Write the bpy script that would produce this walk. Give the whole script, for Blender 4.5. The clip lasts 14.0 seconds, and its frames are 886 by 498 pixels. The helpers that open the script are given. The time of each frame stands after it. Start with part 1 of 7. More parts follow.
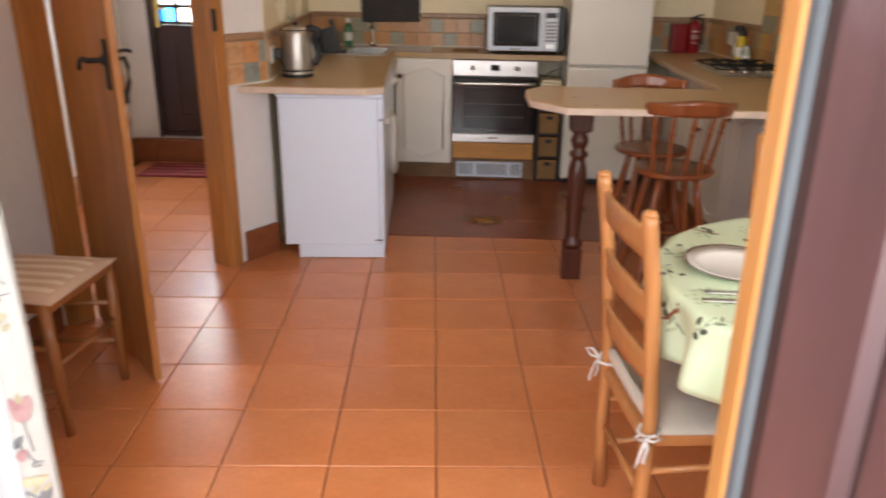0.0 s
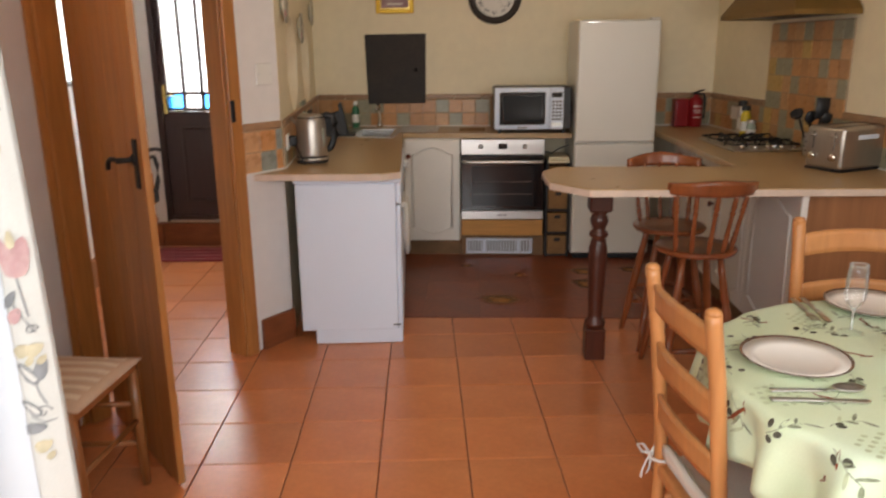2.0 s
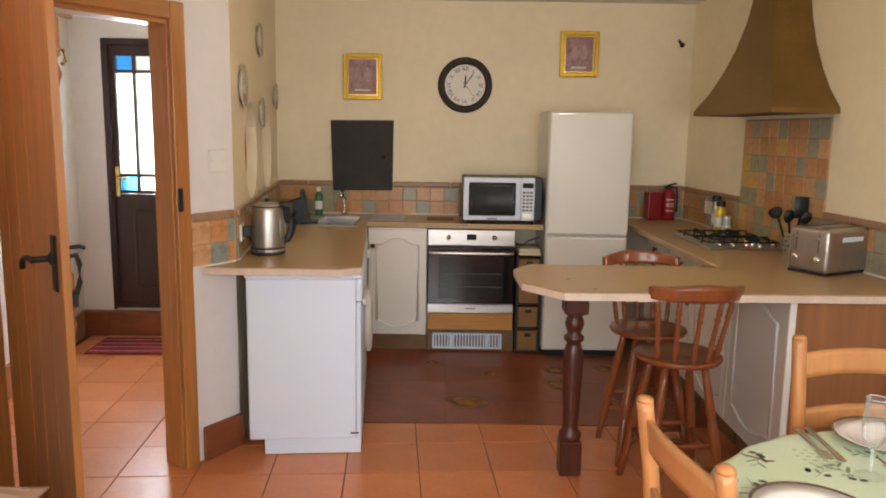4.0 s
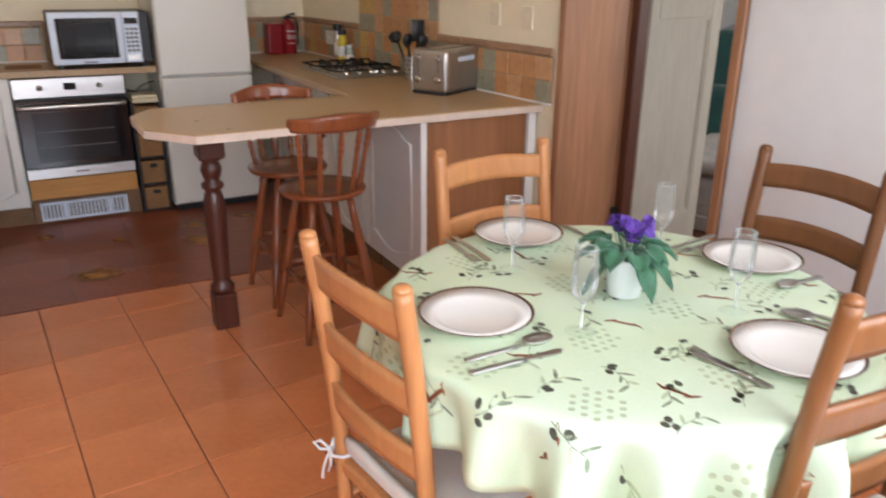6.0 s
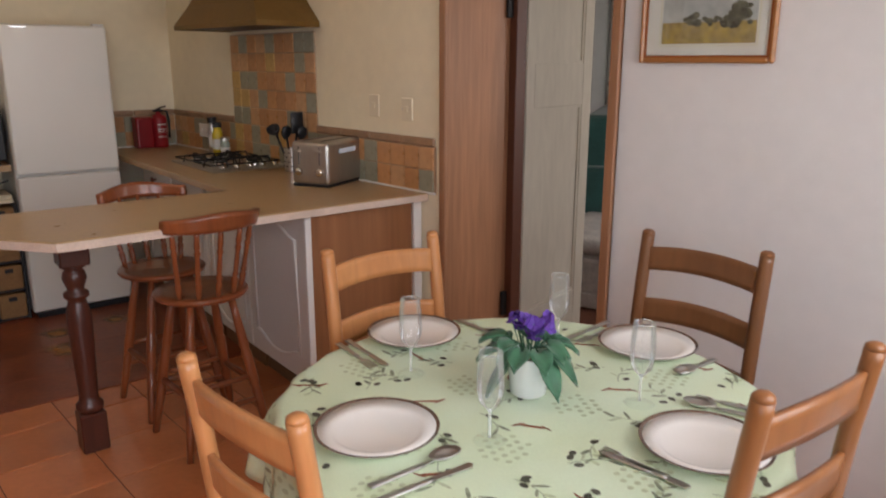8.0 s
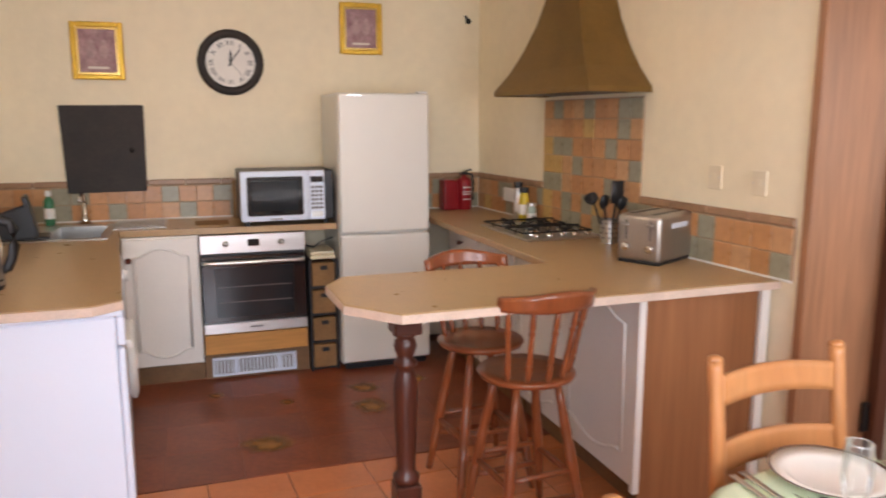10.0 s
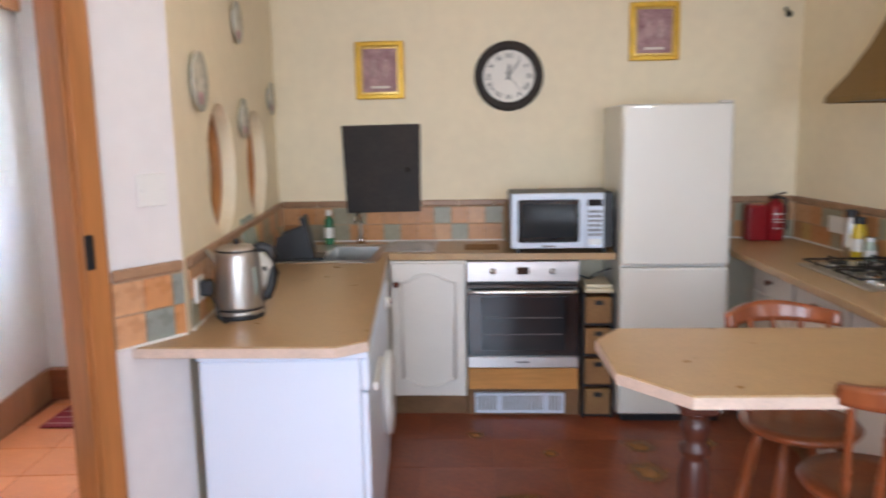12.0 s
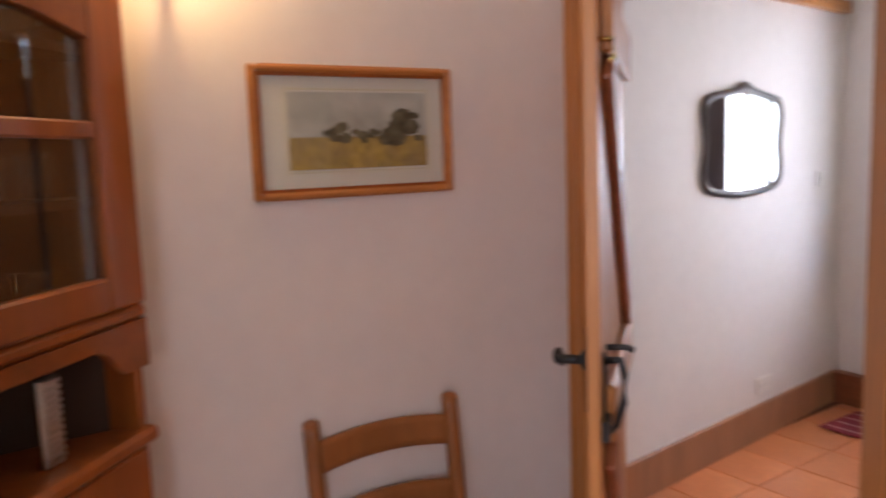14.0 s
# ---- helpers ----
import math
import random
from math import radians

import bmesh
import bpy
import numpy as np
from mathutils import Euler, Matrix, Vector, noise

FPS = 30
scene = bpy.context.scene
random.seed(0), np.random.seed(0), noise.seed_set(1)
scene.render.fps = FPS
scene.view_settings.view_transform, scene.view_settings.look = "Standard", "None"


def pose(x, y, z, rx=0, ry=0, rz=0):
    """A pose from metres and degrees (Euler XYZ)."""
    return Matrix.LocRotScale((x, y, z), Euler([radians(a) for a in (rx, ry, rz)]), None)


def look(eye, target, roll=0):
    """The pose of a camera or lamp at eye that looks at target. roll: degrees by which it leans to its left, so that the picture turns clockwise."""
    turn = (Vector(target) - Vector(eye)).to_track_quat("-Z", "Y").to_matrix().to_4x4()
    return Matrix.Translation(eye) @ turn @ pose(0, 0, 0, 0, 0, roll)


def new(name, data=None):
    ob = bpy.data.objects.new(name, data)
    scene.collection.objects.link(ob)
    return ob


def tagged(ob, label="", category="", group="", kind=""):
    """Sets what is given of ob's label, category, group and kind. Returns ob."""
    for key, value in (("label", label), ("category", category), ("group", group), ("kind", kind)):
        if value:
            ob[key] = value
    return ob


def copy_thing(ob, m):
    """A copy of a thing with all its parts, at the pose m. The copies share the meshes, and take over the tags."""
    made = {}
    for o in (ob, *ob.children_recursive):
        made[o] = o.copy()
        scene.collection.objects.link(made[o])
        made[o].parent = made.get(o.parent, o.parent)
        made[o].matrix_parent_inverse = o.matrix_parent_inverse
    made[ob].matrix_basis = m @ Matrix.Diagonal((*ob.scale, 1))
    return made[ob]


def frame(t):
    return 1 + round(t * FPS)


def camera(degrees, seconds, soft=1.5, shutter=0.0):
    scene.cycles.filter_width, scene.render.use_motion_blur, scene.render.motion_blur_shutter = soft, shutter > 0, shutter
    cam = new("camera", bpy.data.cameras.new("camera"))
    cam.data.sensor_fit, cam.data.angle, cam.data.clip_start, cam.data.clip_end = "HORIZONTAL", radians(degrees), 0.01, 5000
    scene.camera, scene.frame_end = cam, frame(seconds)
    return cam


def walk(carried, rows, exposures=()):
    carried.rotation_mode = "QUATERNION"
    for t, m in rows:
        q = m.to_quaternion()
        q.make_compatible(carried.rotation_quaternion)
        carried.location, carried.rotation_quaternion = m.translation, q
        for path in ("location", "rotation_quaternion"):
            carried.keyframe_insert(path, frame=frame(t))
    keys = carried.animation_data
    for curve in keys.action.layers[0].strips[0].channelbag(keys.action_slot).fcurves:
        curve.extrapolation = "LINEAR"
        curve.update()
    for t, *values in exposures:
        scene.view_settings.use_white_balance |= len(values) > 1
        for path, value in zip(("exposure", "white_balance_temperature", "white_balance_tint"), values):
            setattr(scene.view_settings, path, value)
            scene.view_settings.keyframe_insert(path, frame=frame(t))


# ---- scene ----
cam = camera(61.4, 14.0, soft=1.9, shutter=0.5)
PATH = [
    (0, (1.151, -0.357, 1.425), (1.05, 1.517, 0.734), 0.8),
    (0.5, (1.123, -0.362, 1.432), (0.819, 1.491, 0.746), 0.5),
    (1, (1.098, -0.369, 1.445), (0.77, 1.486, 0.772), 0.1),
    (1.5, (1.07, -0.331, 1.462), (0.85, 1.557, 0.839), -0.0),
    (2, (1.012, -0.3, 1.486), (0.928, 1.63, 0.967), -0.5),
    (2.2, (1.016, -0.282, 1.494), (0.971, 1.659, 1.016), -0.8),
    (4.3, (1.019, 0.032, 1.517), (1.022, 2.008, 1.21), 1.0),
    (4.4, (1.03, 0.045, 1.514), (1.085, 2.018, 1.188), 0.1),
    (4.5, (0.995, 0.026, 1.534), (1.131, 1.988, 1.173), 0.4),
    (5, (1.001, 0.132, 1.492), (1.499, 2.009, 1.016), -0.2),
    (5.5, (1.0, 0.158, 1.462), (1.762, 1.911, 0.874), 1.0),
    (6, (1.018, 0.147, 1.448), (1.919, 1.792, 0.754), 0.6),
    (6.5, (1.029, 0.15, 1.44), (2.056, 1.701, 0.706), 0.4),
    (7, (1.045, 0.169, 1.439), (2.191, 1.659, 0.756), 1.2),
    (7.2, (1.052, 0.183, 1.446), (2.238, 1.662, 0.81), 1.6),
    (9.3, (1.049, 0.442, 1.485), (2.052, 2.144, 1.174), 1.2),
    (9.5, (1.009, 0.5, 1.482), (1.88, 2.271, 1.16), 0.7),
    (9.8, (0.932, 0.592, 1.492), (1.632, 2.434, 1.149), -0.0),
    (10, (0.895, 0.633, 1.509), (1.523, 2.501, 1.168), 0.0),
    (10.5, (0.936, 0.754, 1.512), (1.321, 2.685, 1.16), -0.4),
    (11, (1.035, 0.867, 1.509), (1.246, 2.822, 1.147), 0.8),
    (11.5, (1.043, 0.99, 1.503), (1.146, 2.963, 1.193), 0.3),
    (11.8, (1.019, 1.077, 1.522), (1.022, 3.052, 1.209), -0.5),
    (12, (1.007, 1.118, 1.522), (0.898, 3.093, 1.223), -1.0),
    (12.5, (1.035, 1.219, 1.532), (0.405, 3.097, 1.257), -0.6),
    (13, (1.015, 1.227, 1.517), (-0.077, 2.884, 1.269), -1.5),
    (13.5, (0.981, 1.171, 1.522), (-0.463, 2.534, 1.286), -1.9),
    (14, (0.952, 1.121, 1.531), (-0.76, 2.127, 1.288), -2.1),
]
walk(cam, [(t, look(eye, target, roll)) for t, eye, target, roll in PATH],
     [(0.0, -0.28, 7200, 15), (0.5, -0.42, 7250, 15), (1.0, -0.68, 7300, 15), (2.2, -0.50, 7500, 15), (4.4, -0.08, 7200, 12), (5.5, 0.08, 6600, 13), (6.0, -0.10, 6300, 14), (6.5, -0.55, 6300, 15), (7.2, -0.88, 6500, 16), (9.3, 0.05, 6800, 20), (11.0, 0.36, 6300, 15), (12.0, 0.28, 5850, 12), (12.5, 0.06, 5800, 15), (13.0, -0.43, 5750, 21), (14.0, -0.36, 6500, 22)])

# ---- world and light ----
world = bpy.data.worlds.new("sky")
scene.world = world
world.use_nodes = True
wn = world.node_tree
sky = wn.nodes.new("ShaderNodeTexSky")
sky.sky_type = "NISHITA"
sky.sun_disc = False
sky.sun_elevation, sky.sun_rotation = radians(48), radians(200)
wn.links.new(sky.outputs[0], wn.nodes["Background"].inputs[0])
wn.nodes["Background"].inputs[1].default_value = 0.14


def lamp(name, kind, energy, colour, m, size=1.0, size_y=None, angle=None):
    d = bpy.data.lights.new(name, kind)
    d.energy, d.color = energy, colour
    if kind == "AREA":
        d.shape, d.size, d.size_y = "RECTANGLE", size, size_y or size
    elif kind == "SUN":
        d.angle = angle
    else:
        d.shadow_soft_size = size
    ob = new(name, d)
    ob.matrix_world = m
    return ob


lamp("sun", "SUN", 1.0, (1, 0.95, 0.88), look((0, -6, 8), (1.5, 0, 0)), angle=radians(14))
# daylight in the garden window, the garden door and the hall's front door
lamp("window_daylight", "AREA", 38, (0.90, 0.95, 1.0), look((2.35, -0.10, 1.55), (1.95, 1.9, 0.6)), 1.15, 1.1)
lamp("door_daylight", "AREA", 76, (0.80, 0.90, 1.0), look((0.70, -0.60, 1.40), (0.4, 3.0, 0.40)), 1.3, 1.7)
lamp("hall_daylight", "AREA", 70, (0.80, 0.88, 1.0), look((-0.985, 5.50, 1.45), (-0.90, 3.0, 1.30)), 0.70, 0.9)
# added fill that brightens the open panelled door; no such source is known
lamp("sitting_fill", "AREA", 38, (1.0, 0.97, 0.93), look((5.3, 0.86, 1.55), (5.5, 3.4, 1.0)), 1.2, 1.1)
# warm bulbs of the ceiling lamps
lamp("kitchen_bulb", "POINT", 9.5, (1.0, 0.85, 0.62), pose(1.25, 3.55, 2.22), 0.05)
lamp("dining_bulb", "POINT", 6.5, (1.0, 0.66, 0.28), pose(-0.50, 1.43, 2.02), 0.04)


# ---- materials ----
def mat(name, colour, rough=0.5, metal=0.0, vary=0.12, scale=6.0, grain=0.0, grain_scale=60.0, bump=0.0, bump_scale=120.0,
        coat=0.0, alpha=None, stretch=None, second=None, island=0.0, transmission=0.0, ior=1.45, sheen=0.0, dist=0.002):
    """Principled surface with two scales of colour variation and fine relief, in metres."""
    m = bpy.data.materials.new(name)
    m.use_nodes = True
    n, l = m.node_tree.nodes, m.node_tree.links
    b = n["Principled BSDF"]
    b.inputs["Roughness"].default_value = rough
    b.inputs["Metallic"].default_value = metal
    b.inputs["Coat Weight"].default_value = coat
    b.inputs["Coat Roughness"].default_value = 0.12
    b.inputs["IOR"].default_value = ior
    b.inputs["Transmission Weight"].default_value = transmission
    b.inputs["Sheen Weight"].default_value = sheen
    tc = n.new("ShaderNodeTexCoord")
    mp = n.new("ShaderNodeMapping")
    l.new(tc.outputs["Object"], mp.inputs["Vector"])
    if stretch:
        mp.inputs["Scale"].default_value = stretch
    big = n.new("ShaderNodeTexNoise")
    big.inputs["Scale"].default_value, big.inputs["Detail"].default_value = scale, 4
    l.new(mp.outputs[0], big.inputs["Vector"])
    ramp = n.new("ShaderNodeMix")
    ramp.data_type = "RGBA"
    c2 = second or [min(1, c * (1 + vary)) for c in colour]
    c1 = colour if second else [c * (1 - vary) for c in colour]
    ramp.inputs["A"].default_value, ramp.inputs["B"].default_value = (*c1, 1), (*c2, 1)
    st = n.new("ShaderNodeMapRange")
    st.inputs["From Min"].default_value, st.inputs["From Max"].default_value = 0.3, 0.7
    l.new(big.outputs["Fac"], st.inputs["Value"])
    l.new(st.outputs[0], ramp.inputs["Factor"])
    out = ramp.outputs["Result"]
    if grain:
        g = n.new("ShaderNodeTexNoise")
        g.inputs["Scale"].default_value, g.inputs["Detail"].default_value = grain_scale, 3
        l.new(mp.outputs[0], g.inputs["Vector"])
        mx = n.new("ShaderNodeHueSaturation")
        r = n.new("ShaderNodeMapRange")
        r.inputs["To Min"].default_value, r.inputs["To Max"].default_value = 1 - grain, 1 + grain
        r.inputs["From Min"].default_value, r.inputs["From Max"].default_value = 0.3, 0.7
        l.new(g.outputs["Fac"], r.inputs["Value"])
        l.new(r.outputs[0], mx.inputs["Value"])
        l.new(out, mx.inputs["Color"])
        out = mx.outputs[0]
    if island:
        oi = n.new("ShaderNodeObjectInfo")
        r = n.new("ShaderNodeMapRange")
        r.inputs["To Min"].default_value, r.inputs["To Max"].default_value = 1 - island, 1 + island
        l.new(oi.outputs["Random"], r.inputs["Value"])
        hs = n.new("ShaderNodeHueSaturation")
        l.new(r.outputs[0], hs.inputs["Value"])
        l.new(out, hs.inputs["Color"])
        out = hs.outputs[0]
    l.new(out, b.inputs["Base Color"])
    rn = n.new("ShaderNodeMapRange")
    rn.inputs["To Min"].default_value, rn.inputs["To Max"].default_value = max(0.02, rough * 0.8), min(1, rough * 1.2)
    l.new(big.outputs["Fac"], rn.inputs["Value"])
    l.new(rn.outputs[0], b.inputs["Roughness"])
    if bump:
        t = n.new("ShaderNodeTexNoise")
        t.inputs["Scale"].default_value, t.inputs["Detail"].default_value = bump_scale, 3
        l.new(mp.outputs[0], t.inputs["Vector"])
        bp = n.new("ShaderNodeBump")
        bp.inputs["Strength"].default_value, bp.inputs["Distance"].default_value = bump, dist
        l.new(t.outputs["Fac"], bp.inputs["Height"])
        l.new(bp.outputs[0], b.inputs["Normal"])
    return m


def palette(name, stops, rough, bump=0.25, mottle=0.12):
    """Glazed tiles, each with one of several colours drawn at random."""
    m = mat(name, (0.5, 0.5, 0.5), rough, bump=bump, bump_scale=25, dist=0.003)
    n, l = m.node_tree.nodes, m.node_tree.links
    oi = n.new("ShaderNodeObjectInfo")
    cr = n.new("ShaderNodeValToRGB")
    cr.color_ramp.interpolation = "CONSTANT"
    for i, (p, c) in enumerate(stops):
        e = cr.color_ramp.elements[i] if i < 2 else cr.color_ramp.elements.new(p)
        e.position, e.color = p, (*c, 1)
    l.new(oi.outputs["Random"], cr.inputs[0])
    tc, no = n.new("ShaderNodeTexCoord"), n.new("ShaderNodeTexNoise")
    no.inputs["Scale"].default_value, no.inputs["Detail"].default_value = 22, 4
    l.new(tc.outputs["Object"], no.inputs["Vector"])
    r = n.new("ShaderNodeMapRange")
    r.inputs["To Min"].default_value, r.inputs["To Max"].default_value = 1 - mottle * 2, 1 + mottle * 2
    hs = n.new("ShaderNodeHueSaturation")
    l.new(no.outputs["Fac"], r.inputs["Value"])
    l.new(r.outputs[0], hs.inputs["Value"])
    l.new(cr.outputs[0], hs.inputs["Color"])
    l.new(hs.outputs[0], n["Principled BSDF"].inputs["Base Color"])
    return m


def glow(name, colour, strength):
    m = bpy.data.materials.new(name)
    m.use_nodes = True
    b = m.node_tree.nodes["Principled BSDF"]
    b.inputs["Base Color"].default_value = (*colour, 1)
    b.inputs["Emission Color"].default_value = (*colour, 1)
    b.inputs["Emission Strength"].default_value = strength
    return m


M = {}
M["cream"] = mat("cream_wall_paint", (0.86, 0.755, 0.555), 0.7, vary=0.03, scale=2.2, grain=0.025, grain_scale=14, bump=0.25, bump_scale=35, dist=0.004)
M["white_wall"] = mat("white_wall_paint", (0.76, 0.725, 0.705), 0.7, vary=0.03, scale=2, grain=0.02, grain_scale=14, bump=0.25, bump_scale=30, dist=0.004)
M["ceiling"] = mat("ceiling_paint", (0.82, 0.80, 0.74), 0.8, vary=0.03, bump=0.2, bump_scale=30)
M["terracotta"] = mat("terracotta_tile", (0.54, 0.166, 0.056), 0.30, vary=0.16, scale=3.5, grain=0.05, grain_scale=45, bump=0.10, bump_scale=9, island=0.09, dist=0.004, coat=0.2, second=(0.68, 0.245, 0.095))
M["grout"] = mat("floor_grout", (0.15, 0.055, 0.030), 0.85, vary=0.2, bump=0.3)
M["dark_joint"] = mat("dark_floor_joint", (0.07, 0.02, 0.010), 0.6, vary=0.2)
M["kitchen_tile"] = mat("dark_quarry_tile", (0.190, 0.043, 0.016), 0.34, vary=0.3, scale=7, grain=0.14, grain_scale=40, bump=0.12, bump_scale=10, island=0.14, dist=0.004, second=(0.26, 0.068, 0.026))
M["worn"] = mat("worn_floor_patch", (0.36, 0.165, 0.045), 0.5, vary=0.35, scale=14, grain=0.2, grain_scale=80)


def feather(m):
    """Wears a patch away towards its edge, unevenly."""
    n, l = m.node_tree.nodes, m.node_tree.links
    tc, no, ln = n.new("ShaderNodeTexCoord"), n.new("ShaderNodeTexNoise"), n.new("ShaderNodeVectorMath")
    ln.operation = "LENGTH"
    no.inputs["Scale"].default_value, no.inputs["Detail"].default_value = 9, 3
    l.new(tc.outputs["Object"], no.inputs["Vector"])
    l.new(tc.outputs["Object"], ln.inputs[0])
    far, mx, lim = n.new("ShaderNodeMapRange"), n.new("ShaderNodeMath"), n.new("ShaderNodeMapRange")
    far.inputs["From Max"].default_value = 0.13
    mx.operation = "SUBTRACT"
    l.new(ln.outputs["Value"], far.inputs["Value"])
    l.new(no.outputs["Fac"], mx.inputs[0])
    l.new(far.outputs[0], mx.inputs[1])
    lim.inputs["From Min"].default_value, lim.inputs["From Max"].default_value, lim.inputs["To Max"].default_value = -0.42, 0.30, 0.80
    l.new(mx.outputs[0], lim.inputs["Value"])
    l.new(lim.outputs[0], n["Principled BSDF"].inputs["Alpha"])


feather(M["worn"])
M["pine"] = mat("orange_pine", (0.36, 0.135, 0.035), 0.38, vary=0.2, scale=7, grain=0.14, grain_scale=45, stretch=(1, 1, 0.08), bump=0.06, bump_scale=60, coat=0.15, second=(0.47, 0.20, 0.06))
M["pine_x"] = mat("orange_pine_across", (0.36, 0.135, 0.035), 0.38, vary=0.2, scale=7, grain=0.14, grain_scale=45, stretch=(0.08, 0.08, 1), bump=0.06, bump_scale=60, coat=0.15, second=(0.47, 0.20, 0.06))
M["reveal"] = mat("brown_pine_lining", (0.36, 0.17, 0.085), 0.45, vary=0.18, scale=6, grain=0.14, grain_scale=45, stretch=(1, 1, 0.07), bump=0.06)
M["beam"] = mat("old_brown_beam", (0.22, 0.10, 0.04), 0.55, vary=0.25, scale=8, grain=0.2, grain_scale=40, stretch=(1, 0.12, 1), bump=0.4, bump_scale=30)
M["skirting"] = mat("stained_skirting", (0.24, 0.075, 0.03), 0.42, vary=0.2, scale=6, grain=0.15, grain_scale=40, stretch=(0.2, 0.2, 1))
M["honey"] = mat("honey_beech", (0.47, 0.188, 0.066), 0.34, vary=0.15, scale=8, grain=0.09, grain_scale=55, stretch=(1, 1, 0.12), coat=0.2, second=(0.54, 0.235, 0.085))
# two darker copies of the honey beech, with shade put into the colour
M["shaded_chair"] = mat("shaded_beech", (0.195, 0.078, 0.030), 0.34, vary=0.16, scale=8, grain=0.09, grain_scale=55, stretch=(1, 1, 0.12), coat=0.2)
M["half_shaded_chair"] = mat("half_shaded_beech", (0.29, 0.112, 0.036), 0.34, vary=0.15, scale=8, grain=0.09, grain_scale=55, stretch=(1, 1, 0.12), coat=0.2)
M["stool"] = mat("reddish_brown_stained_pine", (0.20, 0.050, 0.016), 0.30, vary=0.2, scale=9, grain=0.12, grain_scale=50, stretch=(1, 1, 0.15), coat=0.3, second=(0.28, 0.08, 0.026))
M["post"] = mat("dark_mahogany", (0.075, 0.020, 0.011), 0.38, vary=0.25, scale=9, grain=0.12, grain_scale=50, stretch=(1, 1, 0.1), coat=0.15)
M["panel"] = mat("brown_wood_panel", (0.30, 0.125, 0.050), 0.45, vary=0.15, scale=5, grain=0.12, grain_scale=35, stretch=(1, 1, 0.06))
M["worktop"] = mat("beige_speckled_laminate", (0.43, 0.275, 0.135), 0.30, vary=0.08, scale=12, grain=0.16, grain_scale=160, second=(0.48, 0.315, 0.16))
M["edge"] = mat("worktop_edge", (0.66, 0.52, 0.42), 0.4, vary=0.08, scale=12, grain=0.1, grain_scale=160)
M["white_unit"] = mat("white_painted_unit", (0.80, 0.77, 0.72), 0.42, vary=0.02, grain=0.015, bump=0.05)
M["white_enamel"] = mat("white_enamel", (0.71, 0.785, 0.90), 0.30, vary=0.004, scale=1.2)
M["fridge"] = mat("fridge_white", (0.80, 0.78, 0.72), 0.30, vary=0.015, scale=3)
M["plinth"] = mat("brown_plinth", (0.20, 0.105, 0.045), 0.5, vary=0.15, grain=0.1)
M["orange_panel"] = mat("orange_wood_panel", (0.56, 0.27, 0.075), 0.4, vary=0.12, scale=6, grain=0.1, stretch=(0.1, 1, 1))
M["steel"] = mat("brushed_steel", (0.62, 0.61, 0.59), 0.30, 1.0, vary=0.06, scale=20, grain=0.05, grain_scale=200, stretch=(0.05, 1, 1))
M["satin"] = mat("satin_steel", (0.46, 0.42, 0.38), 0.36, 0.9, vary=0.05, scale=9, grain=0.06, grain_scale=220, stretch=(1, 1, 0.06))
M["chrome"] = mat("polished_steel", (0.72, 0.70, 0.67), 0.13, 1.0, vary=0.04)
M["dark_glass"] = mat("dark_oven_glass", (0.012, 0.012, 0.014), 0.08, vary=0.2, coat=0.5)
M["screen_glass"] = mat("microwave_window", (0.018, 0.022, 0.026), 0.10, vary=0.1)
M["black"] = mat("black_plastic", (0.016, 0.016, 0.018), 0.42, vary=0.2)
M["iron"] = mat("black_cast_iron", (0.014, 0.013, 0.013), 0.55, 0.2, vary=0.2, bump=0.3, bump_scale=200)
M["board"] = mat("black_metal_plate", (0.028, 0.020, 0.017), 0.62, vary=0.35, scale=7, grain=0.15)
M["copper"] = mat("aged_brass_hood", (0.215, 0.125, 0.035), 0.42, 0.55, vary=0.12, scale=5, grain=0.05, bump=0.1, bump_scale=12)
M["gold"] = mat("gilt_frame", (0.66, 0.40, 0.05), 0.35, 0.6, vary=0.15, scale=20, bump=0.3, bump_scale=90)
M["dial"] = mat("clock_face", (0.80, 0.76, 0.70), 0.5, vary=0.04)
M["paper"] = mat("cream_paper", (0.78, 0.72, 0.66), 0.7, vary=0.03)
M["mauve"] = mat("mauve_print", (0.28, 0.14, 0.17), 0.6, vary=0.5, scale=16, grain=0.2, second=(0.46, 0.30, 0.30))
M["pale_print"] = mat("pale_figures_print", (0.44, 0.30, 0.30), 0.6, vary=0.2, scale=40)
M["cloth"] = mat("green_tablecloth", (0.645, 0.74, 0.485), 0.40, vary=0.05, scale=3, grain=0.03, grain_scale=300, bump=0.08, bump_scale=400, coat=0.2, second=(0.69, 0.81, 0.615))
M["olive_print"] = mat("dark_olive_print", (0.085, 0.085, 0.06), 0.5, vary=0.4, scale=60)
M["twig_print"] = mat("red_twig_print", (0.26, 0.07, 0.03), 0.5, vary=0.3, scale=60)
M["dot_print"] = mat("grey_green_dot_print", (0.50, 0.57, 0.36), 0.5, vary=0.15, scale=60)
M["leaf_print"] = mat("soft_leaf_print", (0.27, 0.31, 0.20), 0.5, vary=0.35, scale=60)
M["china"] = mat("cream_china", (0.82, 0.78, 0.72), 0.14, vary=0.02, coat=0.4)
M["rim"] = mat("brown_plate_rim", (0.14, 0.085, 0.06), 0.2, vary=0.3, scale=40, coat=0.4)
M["white_china"] = mat("white_china", (0.80, 0.82, 0.80), 0.18, vary=0.02)


